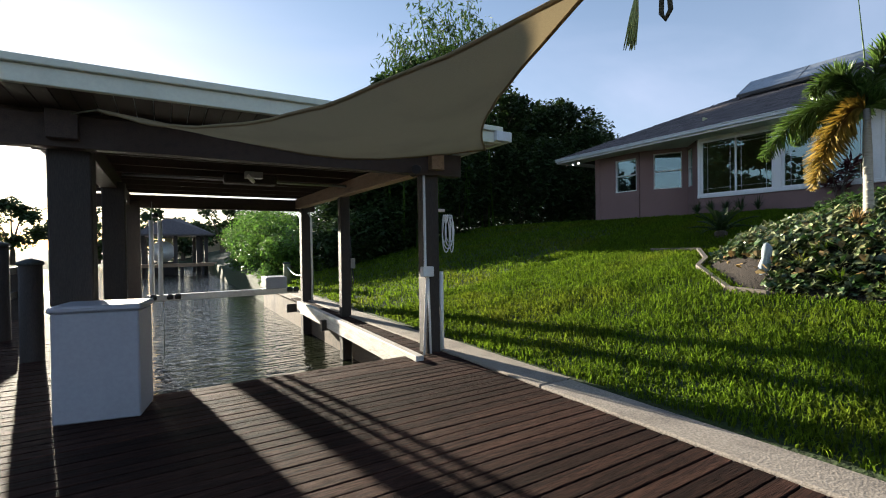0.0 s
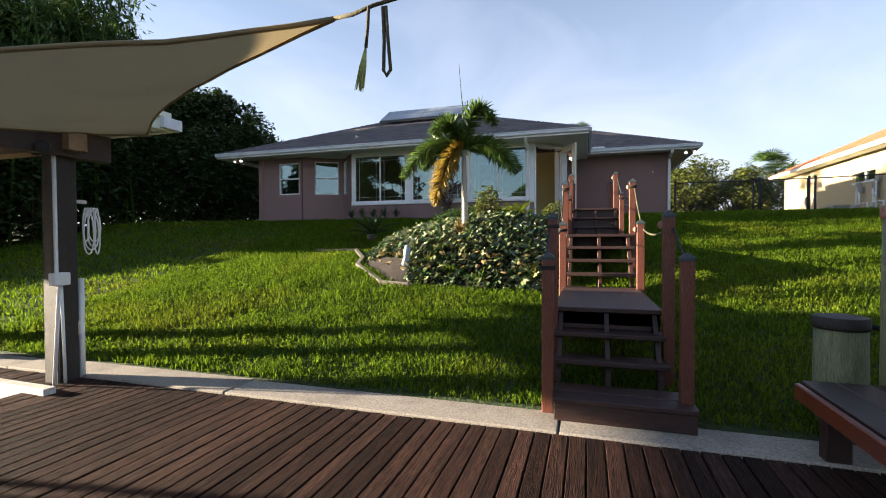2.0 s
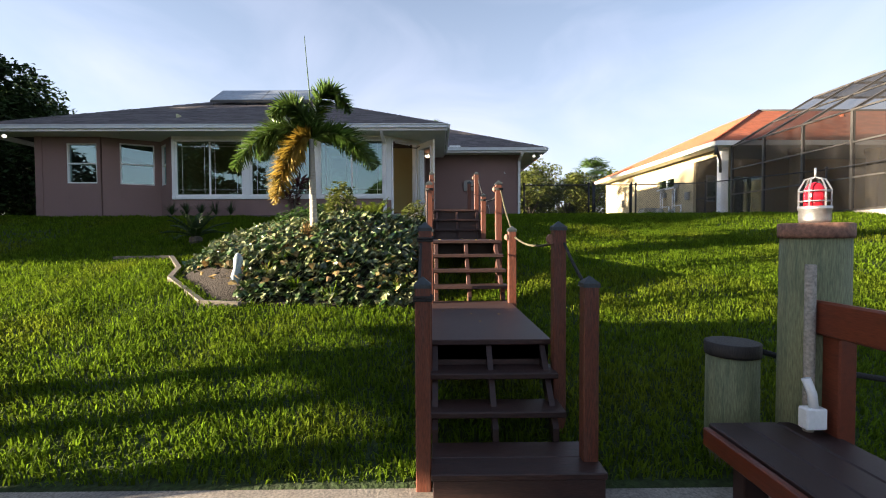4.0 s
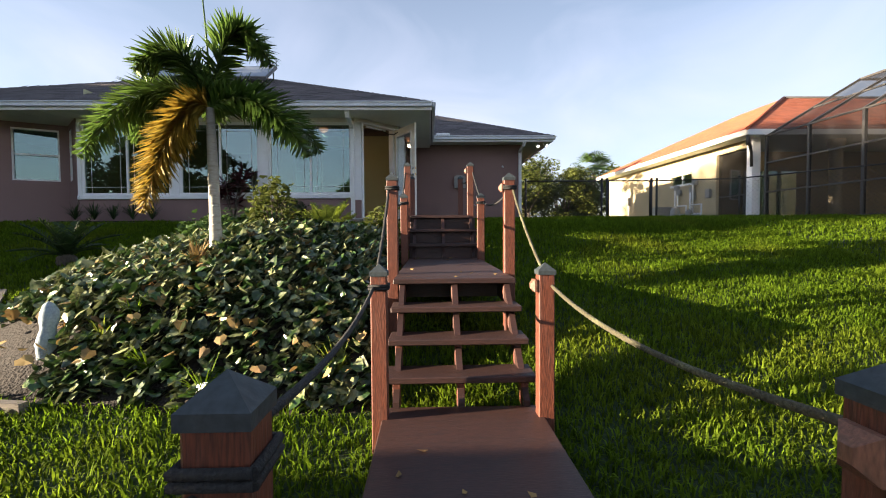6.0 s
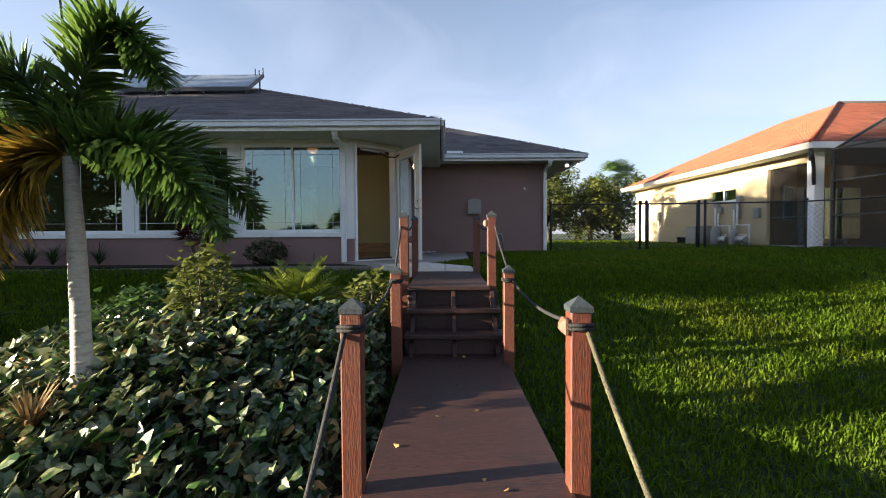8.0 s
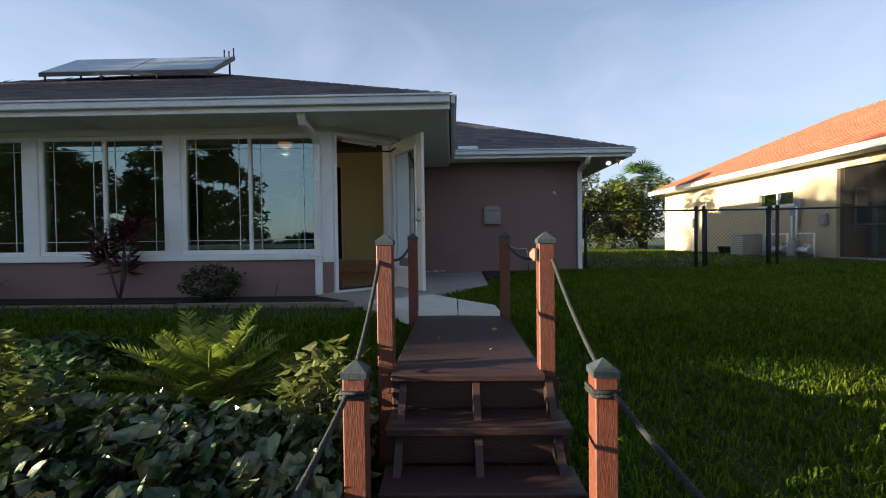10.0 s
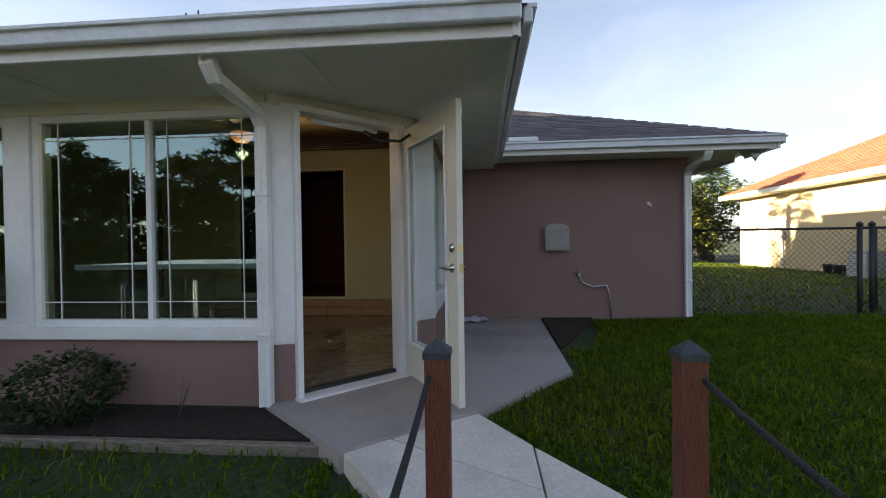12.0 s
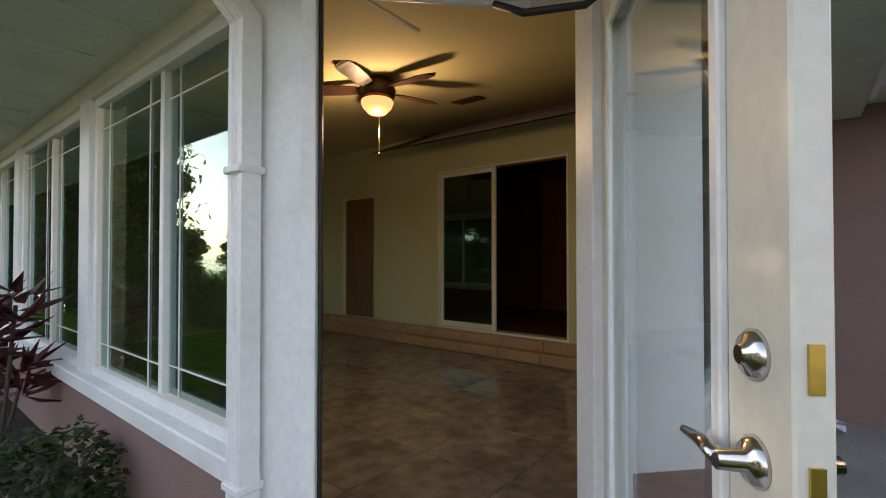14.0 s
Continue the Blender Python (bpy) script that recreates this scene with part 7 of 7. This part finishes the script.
# trees
def tree(name, x, y, z, h, r, count, leaf, mat, label, category="tree", trunk_r=0.16, low=0.25, clumps=26, seed=0, limbs=7):
    """Tapered trunk, limbs to clumps of small leaves with gaps between."""
    g = np.random.default_rng(100 + seed)
    ob = thing(name, (x, y, z), label, category)
    bm = bmesh.new()
    fork = z + h * max(low, 0.22)
    add_tube(bm, [(x, y, z - 0.3), (x + 0.1, y, (z + fork) / 2), (x + 0.05, y + 0.1, fork)], [trunk_r * 1.3, trunk_r, trunk_r * 0.8], 10)
    cen = g.normal(size=(clumps, 3))
    cen /= np.linalg.norm(cen, axis=1)[:, None]
    cen *= (g.uniform(0.25, 1.0, clumps) ** 0.4)[:, None]
    mid = z + h * (1 + low) / 2
    cen = np.stack([x + cen[:, 0] * r * 0.8, y + cen[:, 1] * r * 0.8, mid + cen[:, 2] * h * (1 - low) / 2 * 0.86], 1)
    for c in cen[:limbs]:
        add_tube(bm, [(x + 0.05, y + 0.1, fork - 0.1), tuple((np.array([x, y, fork]) + c) / 2 + [0, 0, 0.3]), tuple(c)], [trunk_r * 0.6, trunk_r * 0.35, trunk_r * 0.1], 6)
    part("trunk", bm, BARK, ob)
    per = count // clumps
    pts = []
    for c in cen:
        cr = r * g.uniform(0.22, 0.42)
        u = g.normal(size=(per, 3))
        u /= np.linalg.norm(u, axis=1)[:, None]
        u *= (g.uniform(0.15, 1.0, per) ** 0.45)[:, None]
        pts.append(c + u * cr * np.array([1, 1, 0.75]))
    pts = np.concatenate(pts)
    n = len(pts)
    v, f = scatter(LEAF_V, LEAF_F, pts, turns(g, n, (-0.4, 1.1)), leaf * g.uniform(0.6, 1.3, n))
    hang("crown", mesh_of("crown", v - np.array([x, y, z]), f, mat), (x, y, z), ob)
    return ob


k = 0
for x, y, h, r in ((5.8, 19.6, 3.8, 2.0), (7.6, 19.0, 8.8, 2.6), (9.8, 20.5, 10.2, 3.0), (12.0, 19.3, 9.2, 2.8), (14.5, 20.6, 8.4, 3.0), (17.5, 19.6, 8.0, 3.0), (20.5, 20.5, 7.4, 2.8)):
    tree("hedge_tree", x, y, float(land(x, y)), h, r, 12000, 0.25, DARKLEAF, "tall dark broadleaf tree in the boundary row", trunk_r=0.18, low=0.02, clumps=46, seed=k)
    k += 1
for i in range(10):
    x = 4.4 + i * 1.7
    shrub("hedge_shrub", x, 17.9 + 0.4 * math.sin(i * 2.1), float(land(x, 17.9)) - 0.2, 1.5, (2.2 if i < 2 else 5.2) + 0.5 * math.sin(i), 4200, 0.22, DARKLEAF, "dense dark boundary hedge shrub", "hedge", 8)
for i in range(7):
    x = 5.5 + i * 2.4
    shrub("hedge_shrub", x, 20.6, float(land(x, 20.6)) - 0.2, 1.9, (3.0 if i < 1 else 4.6) + 0.5 * math.sin(i * 1.7), 3000, 0.30, DARKLEAF, "dense dark boundary hedge shrub", "hedge", 8)


# Extra shrub, added to block sun through a hedge gap onto the door
shrub("hedge_shrub", 8.3, 18.4, 1.4, 1.7, 7.4, 6500, 0.24, DARKLEAF, "tall dense dark hedge shrub added to keep sun off the door", "hedge", 8)


def bamboo(x, y, z, h, seed):
    """Tall clump with feathery tops."""
    g = np.random.default_rng(seed)
    ob = thing("bamboo_clump", (x, y, z), "tall feathery bamboo clump above the dark trees", "bamboo")
    pts = []
    for c in range(9):
        bm = bmesh.new()
        bx_, by_ = x + g.uniform(-0.9, 0.9), y + g.uniform(-0.7, 0.7)
        hh, lx, ly = h * g.uniform(0.72, 1.0), g.uniform(-1.2, 1.2), g.uniform(-0.8, 0.8)
        add_tube(bm, [(bx_, by_, z), (bx_ + lx * 0.3, by_ + ly * 0.3, z + hh * 0.6), (bx_ + lx, by_ + ly, z + hh)], [0.045, 0.035, 0.008], 6)
        part("cane", bm, BRIGHTLEAF, ob)
        for m in range(330):
            t = g.uniform(0.5, 1.0)
            q = np.array([bx_ + lx * t * t, by_ + ly * t * t, z + hh * t])
            pts.append(q + g.normal(size=3) * np.array([0.46, 0.46, 0.3]) * (1.2 - 0.6 * t))
    pts = np.array(pts)
    v, f = scatter(LEAF_V, LEAF_F, pts, turns(g, len(pts), (0.1, 1.3)), np.stack([np.full(len(pts), 0.12), g.uniform(0.22, 0.4, len(pts)), np.full(len(pts), 0.2)], 1))
    hang("foliage", mesh_of("foliage", v - np.array([x, y, z]), f, LEAF), (x, y, z), ob)


bamboo(8.6, 17.6, 1.6, 10.8, 7)
bamboo(6.9, 17.8, 1.3, 9.4, 8)
bamboo(10.3, 17.8, 1.9, 11.6, 9)

# canal bank bushes beyond the slip
for i, (x, y, h, r) in enumerate(((2.3, 19.6, 3.0, 1.5), (2.6, 22.6, 3.6, 1.8), (2.8, 26.0, 4.6, 2.1), (2.9, 29.5, 4.8, 2.2), (3.4, 33.5, 5.0, 2.3))):
    tree("bank_tree", x, y, -0.75, h, r, 8500, 0.15, BRIGHTLEAF, "bright green leafy tree leaning over the canal bank", trunk_r=0.1, low=0.0, clumps=40, seed=30 + i)
for i in range(26):
    y = -50 + i * 5.2 + 2 * math.sin(i * 3)
    x = -43 + 3 * math.sin(i * 1.7)
    tall = 15.5 if y > 27 else 3.6
    tree("far_tree", x, y, -0.2, tall * (1 + 0.3 * math.sin(i * 2.3) ** 2), 5.4 if y > 27 else 3.2, 5000, 0.78 if y > 27 else 0.5, DARKLEAF, "dark tree on the far canal bank", trunk_r=0.25, low=0.02, clumps=26, seed=50 + i, limbs=4)
for i in range(15):
    y = 22 + 4.6 * i
    shrub("far_hedge", -47 + 1.5 * math.sin(i * 1.9), y, -0.4, 4.2, 6.0 if y > 27 else 3.4, 1600, 0.7, DARKLEAF, "dense dark hedge on the far canal bank", "hedge", 4)
for i in range(16):
    x = -44 + i * 4.4
    tree("far_tree", x, 71 + 4 * math.sin(i * 2.2), -0.1, 6.0 + 3.0 * math.sin(i * 1.9) ** 2, 3.2, 1300, 0.6, DARKLEAF, "dark tree on the far canal bank", trunk_r=0.25, low=0.05, clumps=16, seed=90 + i, limbs=4)
# trees between and behind the two houses
for i, (x, y, h, r) in enumerate(((26.5, -5.6, 3.4, 1.9), (27.5, -8.2, 3.2, 1.9), (30, -6.0, 4.6, 2.2), (33, -9.0, 4.4, 2.2), (28.5, -4.0, 4.2, 2.0), (36, -6.5, 5.4, 2.6), (34, -3, 5.2, 2.4), (28, -10.0, 3.8, 2.2), (33, -11.5, 4.4, 2.5))):
    tree("yard_tree", x + 5, y * 1.12, HOUSE_Z, h * 1.25, r * 1.2, 3800, 0.24, YARDLEAF, "sunlit rounded green tree behind the fence", trunk_r=0.15, low=0.04, clumps=24, seed=120 + i)


def fan_palm(x, y, z, h, r, seed):
    g = np.random.default_rng(seed)
    ob = thing("cabbage_palm", (x, y, z), "cabbage palm with a round crown behind the houses", "palm", "cabbage palms")
    tube("trunk", [(x, y, z - 0.2), (x + 0.1, y, z + h * 0.6), (x, y, z + h)], [0.2, 0.17, 0.15], BARK, ob, sides=10)
    vs, fs = [], []
    for k in range(34):
        a, el = g.uniform(0, 6.28), g.uniform(-0.5, 1.3)
        d = np.array([math.cos(a) * math.cos(el), math.sin(a) * math.cos(el), math.sin(el)])
        c = np.array([x, y, z + h]) + d * r * 0.5
        s = np.cross(d, [0, 0, 1.0])
        s /= np.linalg.norm(s) + 1e-9
        u = np.cross(s, d)
        for q in np.linspace(-1.25, 1.25, 13):
            e = d * math.cos(q) + s * math.sin(q)
            tip = c + e * r * 0.62 + np.array([0, 0, -0.18 * r])
            w = np.cross(e, u) * 0.045
            b = len(vs)
            vs += [c, c + e * r * 0.35 - w, c + e * r * 0.35 + w, tip]
            fs += [(b, b + 1, b + 3, b + 2)]
    hang("crown", mesh_of("crown", np.array(vs) - np.array([x, y, z]), fs, LEAF), (x, y, z), ob)


fan_palm(24.5, 1.0, HOUSE_Z, 4.6, 1.5, 3)
fan_palm(35.5, -12.0, HOUSE_Z, 4.0, 1.9, 4)

# boathouse across the canal
bh = thing("far_boathouse", (-1.2, 44, -1), "grey boathouse with a hipped roof across the canal", "boathouse")
for x in (-3.5, -1.3, 0.3, 0.9):
    for y in (43.2, 49):
        box("post", x - 0.13, x + 0.13, y - 0.13, y + 0.13, -2, 2.5, CREO, bh)
bm = bmesh.new()
a = [bm.verts.new(p) for p in ((-4.1, 42.4, 2.5), (1.4, 42.4, 2.5), (1.4, 49.6, 2.5), (-4.1, 49.6, 2.5), (-1.9, 45, 3.9), (-0.8, 47, 3.9), (-4.1, 42.4, 2.35), (1.4, 42.4, 2.35), (1.4, 49.6, 2.35), (-4.1, 49.6, 2.35))]
for q in ((0, 1, 4), (1, 2, 5, 4), (2, 3, 5), (3, 0, 4, 5), (6, 7, 1, 0), (7, 8, 2, 1), (8, 9, 3, 2), (9, 6, 0, 3), (9, 8, 7, 6)):
    bm.faces.new([a[i] for i in q])
part("roof", bm, SHINGLE, bh)
box("dock_edge", -4.2, 1.6, 42.2, 43.0, -0.15, 0.12, BEAMW, bh)
for x in (-3.9, -2.4, -0.9, 0.6):
    tube("dock_pile", [(x, 42.4, -2), (x, 42.4, -0.15)], 0.12, CREO, bh)
boat = thing("moored_boat", (-2.2, 45.5, 0), "white covered boat on a lift", "boat")
turned("hull", (-2.2, 43.4, 1.05), [(0.05, 0), (0.55, 0.5), (0.9, 1.5), (0.95, 4.2), (0.7, 4.6)], WHITE, boat, axis=(0, 1, 0))
box("cradle", -3.0, -1.4, 44.5, 45.0, -0.9, 0.2, CREO, boat)
far_house = thing("far_house", (4, 82, 0), "low house with a grey roof across the canal", "house")
box("wall", -2, 12, 80, 86, -0.2, 2.8, CREAM, far_house)
prism("roof", [(-3, 79), (13, 79), (13, 87), (-3, 87)], 2.8, 3.0, SHINGLE, far_house)
bm = bmesh.new()
a = [bm.verts.new(p) for p in ((-3, 79, 3.0), (13, 79, 3.0), (13, 87, 3.0), (-3, 87, 3.0), (1, 83, 4.9), (9, 83, 4.9))]
for q in ((0, 1, 5, 4), (1, 2, 5), (2, 3, 4, 5), (3, 0, 4)):
    bm.faces.new([a[i] for i in q])
part("roof_slope", bm, SHINGLE, far_house)


# fallen leaves on the landings and the deck
lx = np.concatenate([rng.uniform(5.0, 7.6, 12), rng.uniform(2.2, 4.1, 5), rng.uniform(8.3, 9.9, 5)])
lz = np.concatenate([np.full(12, MID), np.full(5, LOW), np.full(5, TOP)]) + 0.008
ly = rng.uniform(-0.25, 0.5, len(lx))
v, f = scatter(LEAF_V, LEAF_F, np.stack([lx, ly, lz], 1), turns(rng, len(lx), (-0.05, 0.05)), rng.uniform(0.03, 0.06, len(lx)))
tagged(new("fallen_leaves", mesh_of("fallen_leaves", v, f, DRY)), "few dry leaves fallen on the stair landings", "leaves", kind="stuff")
